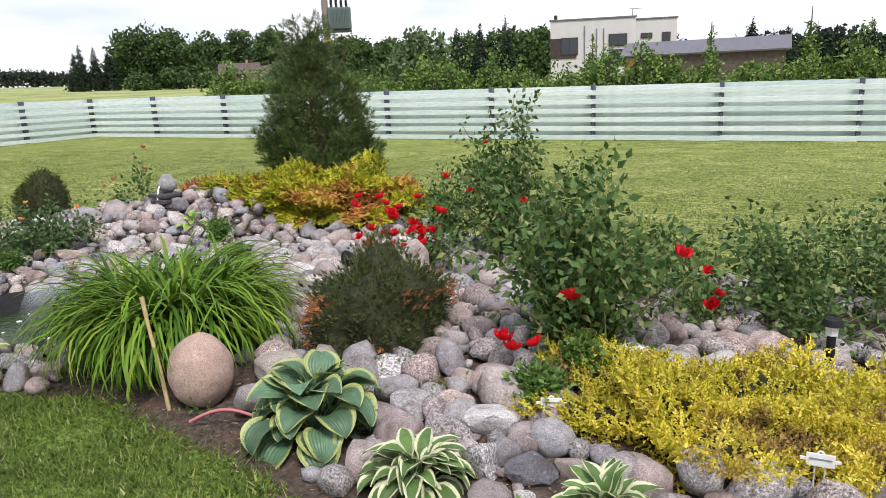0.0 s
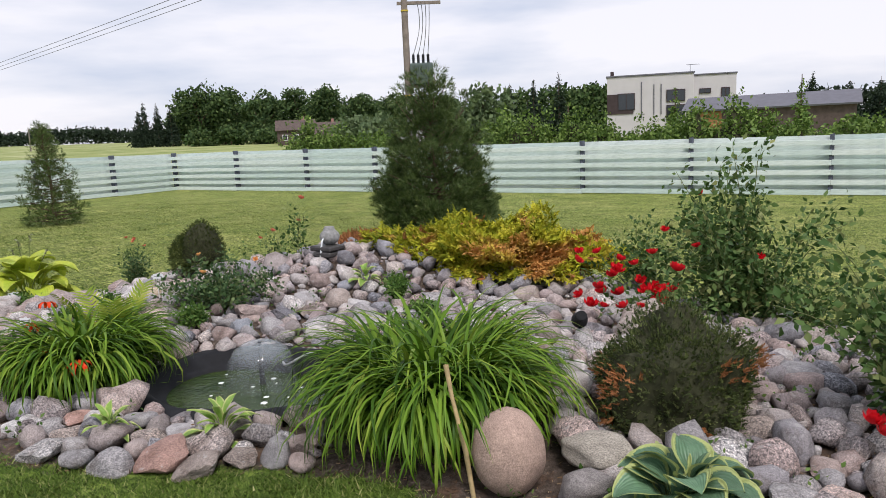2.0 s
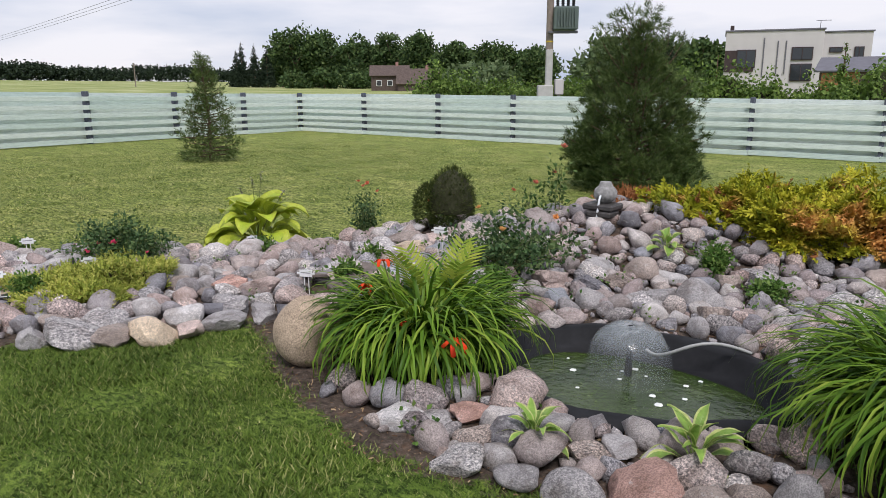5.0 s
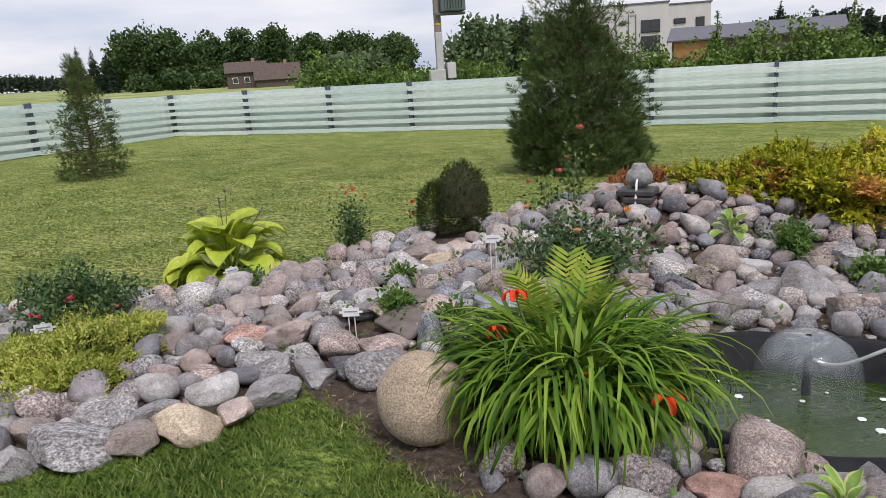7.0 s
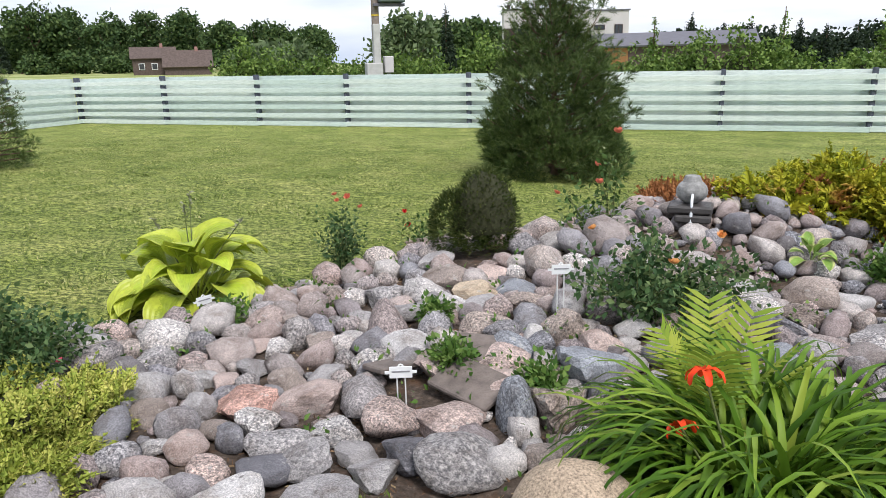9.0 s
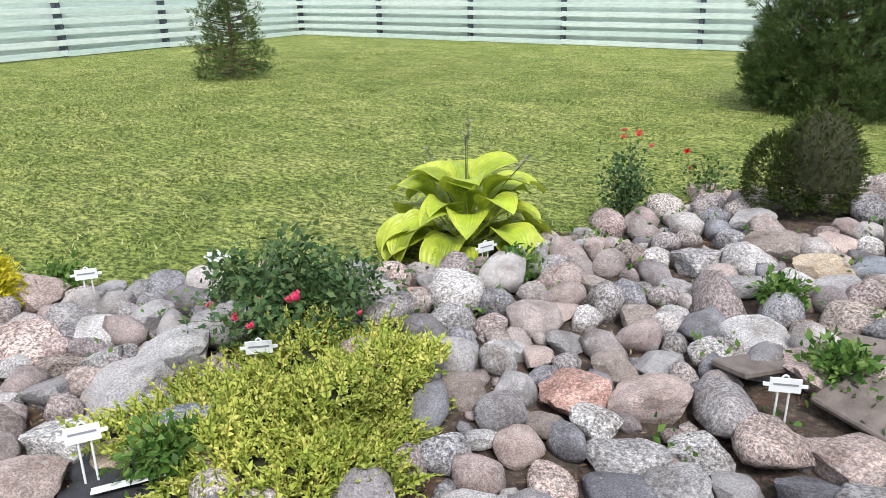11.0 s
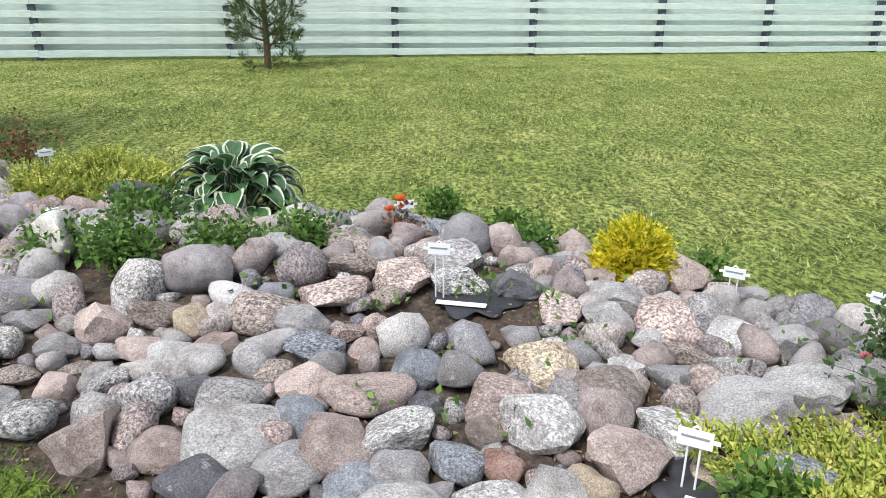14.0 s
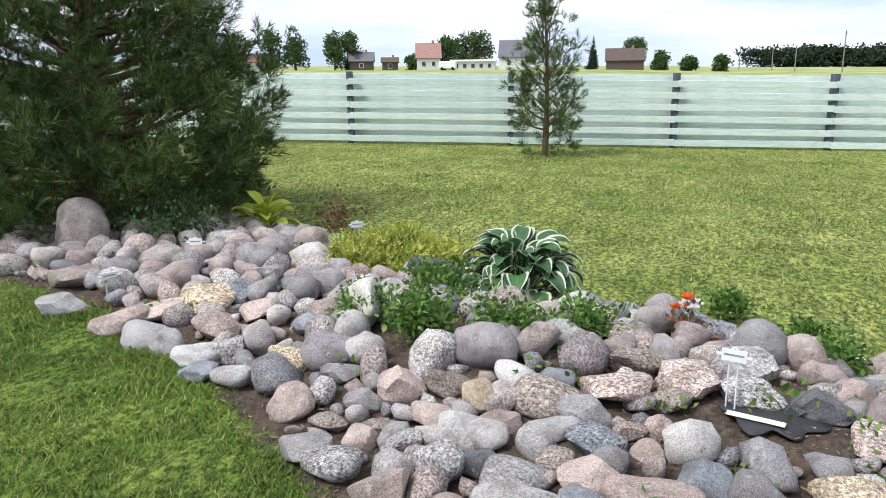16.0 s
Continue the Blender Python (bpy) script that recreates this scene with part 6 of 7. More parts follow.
# pale hose along the cascade into the water
t_h = np.linspace(0, 1, 14)
tagged(part("hose", mesh_of("hose", *tube(np.stack([-4.3 - 0.5 * t_h, 3.08 - 0.22 * np.sin(2.4 * t_h), 0.10 + 0.06 * np.sin(5 * t_h)], 1), np.full(14, 0.009), 8)), plain("grey_hose", (0.35, 0.36, 0.35), 0.4)), "pale grey hose lying over the liner edge", "hose")


def spot_lamp(x, y, z, yaw):
    root = thing("spot_lamp", pose(x, y, z, 0, 0, yaw), "small black garden spotlight between the stones", "spotlight")
    bm = bmesh.new()
    bmesh.ops.create_cone(bm, cap_ends=True, segments=18, radius1=0.055, radius2=0.035, depth=0.13, matrix=Matrix.Translation((0, 0, 0.06)) @ Matrix.Rotation(radians(62), 4, "X"))
    bmesh.ops.bevel(bm, geom=bm.edges[:], offset=0.006, segments=2, affect="EDGES")
    part("housing", bm, LINER, root)
    bm = bmesh.new()
    bmesh.ops.create_cone(bm, cap_ends=True, segments=18, radius1=0.046, radius2=0.046, depth=0.012, matrix=Matrix.Translation((0, 0, 0.06)) @ Matrix.Rotation(radians(62), 4, "X") @ Matrix.Translation((0, 0, -0.066)))
    part("lens", bm, plain("lamp_lens", (0.12, 0.13, 0.14), 0.15, spec=0.6), root)
    part("stake", box_bm((0.02, 0.02, 0.2), (0, 0.02, -0.05)), LINER, root)


spot_lamp(-3.07, 3.88, 0.24, 30)


def flower_stalks(x, y, z, places, label):
    root = thing("flower_stalk", pose(x, y, z), label, "flower stalk")
    for dx, dy, h in places:
        t = np.linspace(0, 1, 7)
        part("stem", mesh_of("stem", *tube(np.stack([dx * t ** 1.4, dy * t ** 1.4, h * t], 1), 0.005 - 0.002 * t, 5)), STEM, root)
        k = 14
        s_b = rng.uniform(0.86, 1.04, k)
        at_b = np.stack([dx * s_b ** 1.4, dy * s_b ** 1.4, h * s_b], 1)
        part("bud", scatter_mesh("bud", [LEAFLET], at_b, rng.normal(0, 0.5, (k, 3)) + np.array([0, 0, 0.8]), 0.03 * rng.uniform(0.7, 1.2, k)), WILLOW_BUD, root, "grey-green flower buds")


WILLOW_BUD = leafy("grey_green_bud", [(0, (0.16, 0.18, 0.12)), (1, (0.28, 0.29, 0.20))], 0.6, 0.1)
flower_stalks(-8.78, 3.28, land1(-8.78, 3.28), [(-0.28, 0.02, 0.52), (-0.06, 0.12, 0.66), (0.05, -0.06, 0.62), (0.34, 0.05, 0.52)], "thin budded flower stalks over the lime hosta")

# weeds, dry needles and crumbs of soil in the joints between the stones
def joint_spots(n, low, high, seed):
    g = np.random.default_rng(seed)
    x, y = g.uniform(-11.5, 0.6, n), g.uniform(-4.0, 5.2, n)
    d = bed_depth(x, y)
    ok = (d > low) & (d < high) & (((x - POND[0]) / (POND[2] + 0.15)) ** 2 + ((y - POND[1]) / (POND[3] + 0.15)) ** 2 > 1)
    x, y = x[ok], y[ok]
    return x, y, land(x, y)


w_x, w_y, w_z = joint_spots(620, 0.15, 3.0, 91)
w_n = 16
w_at = np.repeat(np.stack([w_x, w_y, w_z + 0.05], 1), w_n, 0) + rng.normal(0, 1, (len(w_x) * w_n, 3)) * np.array([0.045, 0.045, 0.03])
w_at[:, 2] = np.maximum(w_at[:, 2], np.repeat(w_z, w_n) + 0.02)
tagged(part("weeds", scatter_mesh("weeds", [LEAFLET], w_at, rng.normal(0, 0.7, w_at.shape) + np.array([0, 0, 0.7]), 0.028 * rng.uniform(0.6, 1.4, len(w_at)), 1.2), HERB), "small green weeds sprouting in joints between stones", "weeds", kind="stuff")
LITTER = leafy("dry_litter", [(0, (0.07, 0.045, 0.03)), (0.5, (0.17, 0.10, 0.06)), (0.8, (0.28, 0.19, 0.11)), (1, (0.42, 0.33, 0.20))], 0.85, 0.0)
l_x, l_y, l_z = joint_spots(90000, -0.05, 2.2, 92)
l_at = np.stack([l_x, l_y, l_z + rng.uniform(0.004, 0.022, len(l_x))], 1)
CRUMB = (np.array([(-0.14, 0, 0), (0.14, 0, 0.03), (0.1, 1, 0.12), (-0.1, 0.9, 0)]), np.array([(0, 1, 2, 3)]))
tagged(part("leaf_litter", scatter_mesh("leaf_litter", [CRUMB], l_at, rng.normal(0, 1, l_at.shape) * np.array([1, 1, 0.25]), rng.uniform(0.007, 0.024, len(l_at)), 1.0), LITTER), "dry brown needles and straw on the bare soil", "leaf litter", kind="stuff")

# ---------------------------------------------------------------- beyond the fence
FAR_TREE = leafy("far_tree_leaf", [(0, (0.03, 0.06, 0.022)), (0.5, (0.06, 0.11, 0.035)), (1, (0.11, 0.16, 0.055))], 0.7, 0.1)
FAR_DARK = leafy("far_conifer_leaf", [(0, (0.015, 0.028, 0.018)), (1, (0.035, 0.055, 0.03))], 0.7, 0.05)
HEDGE = leafy("hedge_leaf", [(0, (0.06, 0.12, 0.025)), (0.5, (0.12, 0.20, 0.04)), (1, (0.22, 0.32, 0.08))], 0.55, 0.2)
WILLOW = leafy("willow_leaf", [(0, (0.08, 0.13, 0.06)), (1, (0.17, 0.23, 0.11))], 0.6, 0.2)
CLUMPS = [clump(8, i) for i in range(4)]
EYE_AT = np.array([-2.4, -0.5])


def beyond(x, y, k):
    """A place k times as far from the garden as (x, y)."""
    p = EYE_AT + (np.array([x, y]) - EYE_AT) * k
    return float(p[0]), float(p[1])


def broadleaf(name, x, y, h, r, mat, label, n=420, size=0.9, seed=1, low=0.0, group=""):
    g = np.random.default_rng(seed)
    root = thing(name, pose(x, y, float(lawn_height(np.array(x), np.array(y))) - 0.1), label, "tree", group)
    t = np.linspace(0, 1, 6)
    tubes = [tube(np.stack([0.02 * h * np.sin(4 * t), 0 * t, h * 0.7 * t], 1), 0.03 * h * (1.1 - t) + 0.02, 7)]
    for i in range(5):
        a = i * 1.3
        tubes.append(tube(np.stack([r * 0.6 * t * math.cos(a), r * 0.6 * t * math.sin(a), h * (0.3 + 0.06 * i) + h * 0.25 * t], 1), 0.012 * h * (1.1 - t) + 0.01, 5))
    part("trunk", mesh_of("trunk", *merge(tubes)), BARK, root)
    pos, ways = [], []
    lobes = 11
    for i in range(lobes):
        a = g.uniform(0, 6.28)
        q = g.uniform(0.2, 0.62)
        c = np.array([r * q * math.cos(a), r * q * math.sin(a), h * g.uniform(low + 0.16, 0.8)])
        if i == 0:
            c = np.array([0, 0, h * 0.78])
        rr = np.array([r * 0.5, r * 0.5, h * 0.2]) * g.uniform(0.75, 1.15)
        d = ball_dirs(n // lobes, -0.7, 1.0)
        pos.append(c + d * rr * g.uniform(0.75, 1.05, (len(d), 1)))
        ways.append(d + g.normal(0, 0.5, d.shape))
    p = np.concatenate(pos)
    p[:, 2] = np.clip(p[:, 2], low * h * 0.5, h)
    part("crown", scatter_mesh("crown", CLUMPS, p, np.concatenate(ways), size * g.uniform(0.7, 1.2, len(p)), 2.0), mat, root)


def far_spruce(x, y, h, r, label, seed=1, mat=None, n=260, size=0.7, group=""):
    g = np.random.default_rng(seed)
    root = thing("spruce", pose(x, y, float(lawn_height(np.array(x), np.array(y))) - 0.1), label, "tree", group)
    t = np.linspace(0, 1, 4)
    part("trunk", mesh_of("trunk", *tube(np.stack([0 * t, 0 * t, h * t], 1), 0.02 * h * (1.05 - t) + 0.01, 6)), BARK, root)
    s = 1 - np.sqrt(g.uniform(0, 1, n))
    a = g.uniform(0, 6.28, n)
    q = r * (1 - s) * g.uniform(0.45, 1.05, n) * (0.8 + 0.2 * np.sin(s * 40))
    p = np.stack([q * np.cos(a), q * np.sin(a), h * (0.06 + 0.94 * s)], 1)
    d = np.stack([np.cos(a), np.sin(a), -0.2 + 0 * a], 1)
    part("crown", scatter_mesh("crown", CLUMPS, p, d, size * (1.15 - 0.75 * s), 1.0), mat or FAR_DARK, root)


r_bg = random.Random(4)
K = 1.75
for i in range(16):
    f = i / 15
    broadleaf("broadleaf_tree", *beyond(-77.5 + 24 * f, 57.5 + 22.5 * f, K + 0.22 + r_bg.uniform(-0.05, 0.1)), 11.5 - 3.0 * f + r_bg.uniform(-1.2, 1.2), 5.5, FAR_TREE, "dark green tree in the wood's edge", 420, 1.3, 500 + i, group="trees beyond the meadow")
    if i % 2 == 0:
        broadleaf("bush", *beyond(-76.5 + 22 * f, 58.5 + 20.5 * f, K - 0.12), 3.4 + r_bg.uniform(-0.6, 0.8), 3.2, FAR_TREE, "low dark bush at the meadow's edge", 220, 1.0, 530 + i, group="bushes beyond the meadow")
for i, (tx, ty, th, tr) in enumerate([(-76.8, 58.4, 13.5, 5.5), (-74.5, 61.2, 12.5, 5.0), (-71.5, 64.5, 12.0, 5.0), (-68.5, 67.5, 12.6, 5.0), (-65.5, 70.2, 12.0, 4.8), (-62.5, 73.0, 10.4, 4.5), (-59.5, 75.4, 10.6, 4.5), (-57.3, 77.0, 9.4, 4.2), (-54.5, 79.5, 9.0, 4.2), (-74.0, 60.0, 8.0, 4.0), (-70.5, 62.5, 9.5, 4.2), (-78.0, 57.5, 6.0, 3.0)]):
    broadleaf("broadleaf_tree", *beyond(tx, ty, K + r_bg.uniform(-0.1, 0.15)), th, tr, FAR_TREE, "dark green broadleaf tree at the meadow's edge", 460, 1.15, 200 + i, group="trees beyond the meadow")
for i, (tx, ty, th) in enumerate([(-80.6, 53.4, 9.8), (-79.7, 54.6, 9.4), (-78.8, 55.8, 9.0), (-81.0, 52.9, 8.0)]):
    far_spruce(*beyond(tx, ty, K), th, 2.3, "dark pointed spruce at the meadow's edge", 220 + i, group="spruces beyond the meadow", n=340)
for i, (tx, ty, th, tr) in enumerate([(-50.2, 109.5, 8.0, 4.5), (-47, 108, 7.4, 4.2), (-44.5, 109, 8.2, 4.0), (-41, 112, 7.0, 4.5), (-37.5, 112, 7.2, 4.5), (-53.5, 104, 7.6, 4.5)]):
    broadleaf("broadleaf_tree", tx, ty, th, tr, FAR_TREE, "dark round tree behind the white house", 380, 1.1, 240 + i, group="trees behind the house")
for i, (tx, ty, th) in enumerate([(-44.5, 88, 8.0), (-41.5, 89.5, 8.6), (-47, 86, 7.6), (-11.5, 92, 6.6), (-8, 95, 5.6), (-5, 96, 5.9), (-2.5, 98, 5.4), (0.5, 100, 6.0), (3.5, 100, 5.3), (7, 102, 5.6)]):
    far_spruce(tx, ty, th, 2.0, "dark spruce on the skyline", 260 + i, group="spruces on the skyline")
broadleaf("willow", -23.6, 38.3, 4.6, 2.0, WILLOW, "grey-green bushy willow behind the fence", 520, 0.55, 281, low=0.05)
broadleaf("willow", -27.5, 33.0, 3.0, 1.8, WILLOW, "low grey-green willow scrub behind the fence", 420, 0.45, 282, low=0.02)
broadleaf("willow", -31.5, 36.0, 3.2, 2.2, WILLOW, "low willow scrub beyond the hedge", 420, 0.5, 283, low=0.02)
SMALL_CLUMPS = [clump(7, 20 + i, 0.24) for i in range(3)]


def hedge_bush(x, y, h, r, seed):
    g = np.random.default_rng(seed)
    z0 = float(lawn_height(np.array(x), np.array(y)))
    root = thing("hedge_shrub", pose(x, y, z0), "leafy green shrub in the hedge behind the fence", "shrub", "hedge behind the fence")
    n = 900
    d = ball_dirs(n, -0.1, 1.0)
    lump = np.array([1 + 0.42 * noise.noise(Vector(v) * 3.0 + Vector((seed, 0, 0))) for v in d])
    p = d * np.array([r, r * 0.9, h]) * (lump * g.uniform(0.7, 1.03, n))[:, None]
    part("foliage", scatter_mesh("foliage", SMALL_CLUMPS, p, d + g.normal(0, 0.4, d.shape), 0.26 * g.uniform(0.7, 1.3, n), 2.0), HEDGE, root)
    inner_core("shaded_core", (r * 0.9, r * 0.8, h * 0.9), root, SHADED_TWIG, 0, 0.3, seed)


for i in range(25):
    f = i / 24
    hedge_bush(-21.3 + 31.5 * f + r_bg.uniform(-0.3, 0.3), 20.6 + 4.2 * f + r_bg.uniform(-0.4, 0.4), (1.95 if i < 9 else 1.95) + r_bg.uniform(-0.25, 0.35), 1.1 + r_bg.uniform(-0.1, 0.3), 300 + i)
for i, (tx, ty, th) in enumerate([(-8.6, 26.0, 3.2), (-4.6, 26.5, 3.4), (-1.6, 27, 3.7), (2.5, 27, 3.4), (-12.5, 25.5, 2.9)]):
    far_spruce(tx, ty, th, 0.7, "young green spruce rising out of the hedge", 330 + i, HEDGE, 170, 0.3, group="young spruces in the hedge")

# a dark wood along the horizon
def far_wood(name, x0, y0, x1, y1, h, n, label, seed):
    g = np.random.default_rng(seed)
    t = g.uniform(0, 1, n)
    x, y = x0 + (x1 - x0) * t + g.normal(0, 3, n), y0 + (y1 - y0) * t + g.normal(0, 3, n)
    top = h * (0.8 + 0.16 * np.sin(t * 19) + 0.1 * np.sin(t * 57 + 1) + g.uniform(-0.08, 0.12, n))
    z = lawn_height(x, y) + top * g.uniform(0, 1, n) ** 0.6
    d = g.normal(0, 1, (n, 3))
    me = scatter_mesh(name, CLUMPS, np.stack([x, y, z], 1), d, np.full(n, 1.9), 2.0)
    tagged(part(name, me, FAR_DARK), label, "wood", kind="stuff")


far_wood("far_wood", -345, 40, -285, 215, 6.0, 2800, "dark wood along the far edge of the meadow", 5)
far_wood("far_wood", -345, 40, -345, 130, 8.0, 1500, "dark wood on the western skyline", 6)
far_wood("far_wood", -60, 190, 60, 200, 7.0, 1500, "dark wood behind the houses", 7)


# ---------------------------------------------------------------- houses
RENDER_W = plain("pale_render", (0.52, 0.50, 0.50), 0.85, vary=0.06, scale=1.0, bumpy=0.1)
BROWN = plain("dark_brown_cladding", (0.05, 0.035, 0.035), 0.7, vary=0.3, scale=3)
GLASS = plain("dark_window_glass", (0.03, 0.035, 0.04), 0.08, vary=0.2, spec=0.6)
ROOF_G = plain("grey_sheet_roof", (0.13, 0.13, 0.15), 0.6, vary=0.15, scale=2)
ORANGE_WOOD = plain("orange_stained_wood", (0.30, 0.15, 0.06), 0.7, vary=0.25, scale=3)
WHITE_WALL = plain("whitewashed_wall", (0.62, 0.62, 0.60), 0.85, vary=0.1, scale=2)
RED_ROOF = plain("faded_red_roof", (0.30, 0.17, 0.15), 0.8, vary=0.25, scale=2)
OLD_WOOD = plain("old_brown_timber", (0.10, 0.075, 0.065), 0.85, vary=0.35, scale=3)


def modern_house():
    o = Vector((-28.0, 71.2))
    d = (Vector((-16.4, 75.2)) - o).normalized()
    yaw = math.degrees(math.atan2(d.y, d.x))
    root = thing("house", pose(o.x, o.y, 0.3, 0, 0, yaw), "modern two-storey flat-roofed house in pale render", "house")
    part("wall", box_bm((8.4, 7.0, 6.0), (4.2, 3.5, 3.0), 0.02), RENDER_W, root)
    part("side_wall", box_bm((4.0, 6.4, 5.75), (10.402, 3.6, 2.875), 0.02), RENDER_W, root)
    part("roof", box_bm((8.6, 7.2, 0.16), (4.2, 3.5, 6.08), 0.02), ROOF_G, root)
    part("side_roof", box_bm((4.05, 6.6, 0.14), (10.48, 3.6, 5.82), 0.02), ROOF_G, root)
    part("cladding", box_bm((2.6, 0.08, 2.0), (1.3, -0.045, 3.3)), BROWN, root, "dark brown cladding panel")
    for x, z, w, h in ((1.9, 3.5, 1.7, 1.7), (6.7, 3.9, 1.8, 1.2), (9.5, 4.2, 1.1, 0.5), (11.4, 3.9, 0.8, 1.1), (6.7, 2.2, 1.8, 1.6)):
        win = part("window", box_bm((w, 0.10, h), (x, -0.06 if x < 8.5 else 0.34, z)), BROWN, root)
        pane = part("pane", box_bm((w - 0.16, 0.04, h - 0.16), (x, -0.12 if x < 8.5 else 0.28, z)), GLASS, win)
        part("mullion", box_bm((0.06, 0.03, h - 0.16), (x, -0.15 if x < 8.5 else 0.25, z)), BROWN, win)
    for x in (3.4, 4.6, 5.3):
        part("downpipe", box_bm((0.09, 0.09, 3.6 if x < 4 else 3.0), (x, -0.05, 3.6)), ROOF_G, root)
    part("chimney", box_bm((0.35, 0.35, 0.5), (0.5, 1.0, 6.4), 0.03), BROWN, root)
    part("aerial", mesh_of("aerial", *tube(np.array([(8.2, 2, 6.1), (8.2, 2, 6.6), (8.2, 2, 7.0)]), np.full(3, 0.03), 5)), ROOF_G, root)
    part("aerial_arm", mesh_of("aerial_arm", *tube(np.array([(7.8, 2, 6.95), (8.4, 2, 6.95), (9.1, 2, 6.95)]), np.full(3, 0.025), 5)), ROOF_G, root)


modern_house()


def gable_house(name, x, y, w, d, h, roof_h, yaw, wall, roof, label, windows=3, z=None, dig=0.3):
    z0 = float(lawn_height(np.array(x), np.array(y))) - dig if z is None else z
    root = thing(name, pose(x, y, z0, 0, 0, yaw), label, "house", "village houses")
    bm = bmesh.new()
    pts = [(-w / 2, -d / 2), (w / 2, -d / 2), (w / 2, d / 2), (-w / 2, d / 2)]
    lo = [bm.verts.new((px, py, 0)) for px, py in pts]
    hi = [bm.verts.new((px, py, h)) for px, py in pts]
    a, b = bm.verts.new((-w / 2, 0, h + roof_h)), bm.verts.new((w / 2, 0, h + roof_h))
    for i in range(4):
        k = (i + 1) % 4
        if i in (0, 2):
            bm.faces.new((lo[i], lo[k], hi[k], hi[i]))
    bm.faces.new((lo[1], lo[2], hi[2], b, hi[1]))
    bm.faces.new((lo[3], lo[0], hi[0], a, hi[3]))
    part("wall", bm, wall, root)
    for s in (-1, 1):
        ang = math.atan2(roof_h, d / 2)
        l = math.hypot(roof_h, d / 2) + 0.5
        bm = box_bm((w + 0.6, l, 0.14), (0, 0, 0))
        ob = part("roof", bm, roof, root)
        ob.matrix_basis = pose(0, s * (d / 4 + 0.18 * math.cos(ang)), h + roof_h / 2 - 0.18 * math.sin(ang) + 0.1, -s * math.degrees(ang), 0, 0)
    for i in range(windows):
        wx = -w / 2 + w * (i + 0.7) / (windows + 0.4)
        win = part("window", box_bm((0.9, 0.08, 1.0), (wx, -d / 2 - 0.03, h * 0.55)), WHITE, root)
        part("pane", box_bm((0.74, 0.03, 0.84), (wx, -d / 2 - 0.085, h * 0.55)), GLASS, win)
    part("chimney", box_bm((0.5, 0.5, 1.0), (w * 0.2, 0, h + roof_h + 0.2), 0.03), RED_ROOF, root)


# garage with an orange wooden front, beside the white house
gx, gy = -11.0, 61.0
garage = thing("garage", pose(gx, gy, 0.2, 0, 0, 6), "low dark garage with grey sheet roof and orange wood panel", "garage")
part("wall", box_bm((11.5, 6.0, 2.1), (0, 0, 1.05)), OLD_WOOD, garage)
part("front_panel", box_bm((2.4, 0.05, 2.0), (-4.4, -3.03, 1.02)), ORANGE_WOOD, garage, "orange-stained wooden wall panel")
for s in (-1, 1):
    ob = part("roof", box_bm((12.2, 3.5, 0.12), (0, 0, 0)), ROOF_G, garage)
    ob.matrix_basis = pose(0, s * 1.68, 2.62, -s * 17, 0, 0)
hx, hy = beyond(-61.8, 60.2, 1.55)
gable_house("farmhouse", hx, hy, 6.5, 6.0, 2.9, 1.6, 44, OLD_WOOD, OLD_WOOD, "old brown timber farmhouse among the trees", 3)
hx, hy = beyond(-59.3, 62.4, 1.5)
gable_house("barn", hx, hy, 7.0, 6.0, 1.6, 2.3, 40, OLD_WOOD, OLD_WOOD, "old brown barn with a sagging roof", 0)
for args in (("farmhouse", -163.0, -34.5, 7.0, 8.0, 2.9, 3.4, 100, WHITE_WALL, ROOF_G, "white village house with a steep grey gable", 2),
             ("farmhouse", -160.5, -43.5, 9.5, 5.0, 2.0, 0.3, 103, WHITE_WALL, WHITE_WALL, "long low whitewashed outbuilding", 5),
             ("farmhouse", -158.0, -53.0, 5.0, 7.0, 2.8, 3.0, 110, WHITE_WALL, RED_ROOF, "village house with a faded red roof", 2),
             ("shed", -152.4, -66.3, 5.0, 4.5, 2.2, 1.7, 112, OLD_WOOD, ROOF_G, "small blue-grey roofed shed", 1),
             ("shed", -154.8, -60.7, 3.4, 3.0, 2.0, 0.8, 112, OLD_WOOD, OLD_WOOD, "small brown wooden shed", 1),
             ("barn", -166.4, -12.0, 7.6, 6.0, 2.2, 2.3, 95, OLD_WOOD, OLD_WOOD, "dark brown barn on the rise", 0),
             ("farmhouse", -142.5, -88, 9.0, 5.0, 2.0, 1.6, 118, WHITE_WALL, RED_ROOF, "low village house with red roof", 3)):
    gable_house(*args)


def van(x, y, yaw):
    root = thing("van", pose(x, y, float(lawn_height(np.array(x), np.array(y))), 0, 0, yaw), "small white van parked in the village", "van")
    bm = box_bm((3.6, 1.7, 1.5), (0, 0, 1.05), 0.18)
    part("body", bm, WHITE, root)
    part("window", box_bm((0.8, 1.6, 0.5), (1.15, 0, 1.45), 0.05), GLASS, root)
    for sx in (-1.1, 1.1):
        for sy in (-0.8, 0.8):
            bm = bmesh.new()
            bmesh.ops.create_cone(bm, cap_ends=True, segments=14, radius1=0.32, radius2=0.32, depth=0.2, matrix=Matrix.Translation((sx, sy, 0.32)) @ Matrix.Rotation(math.pi / 2, 4, "X"))
            part("wheel", bm, LINER, root)


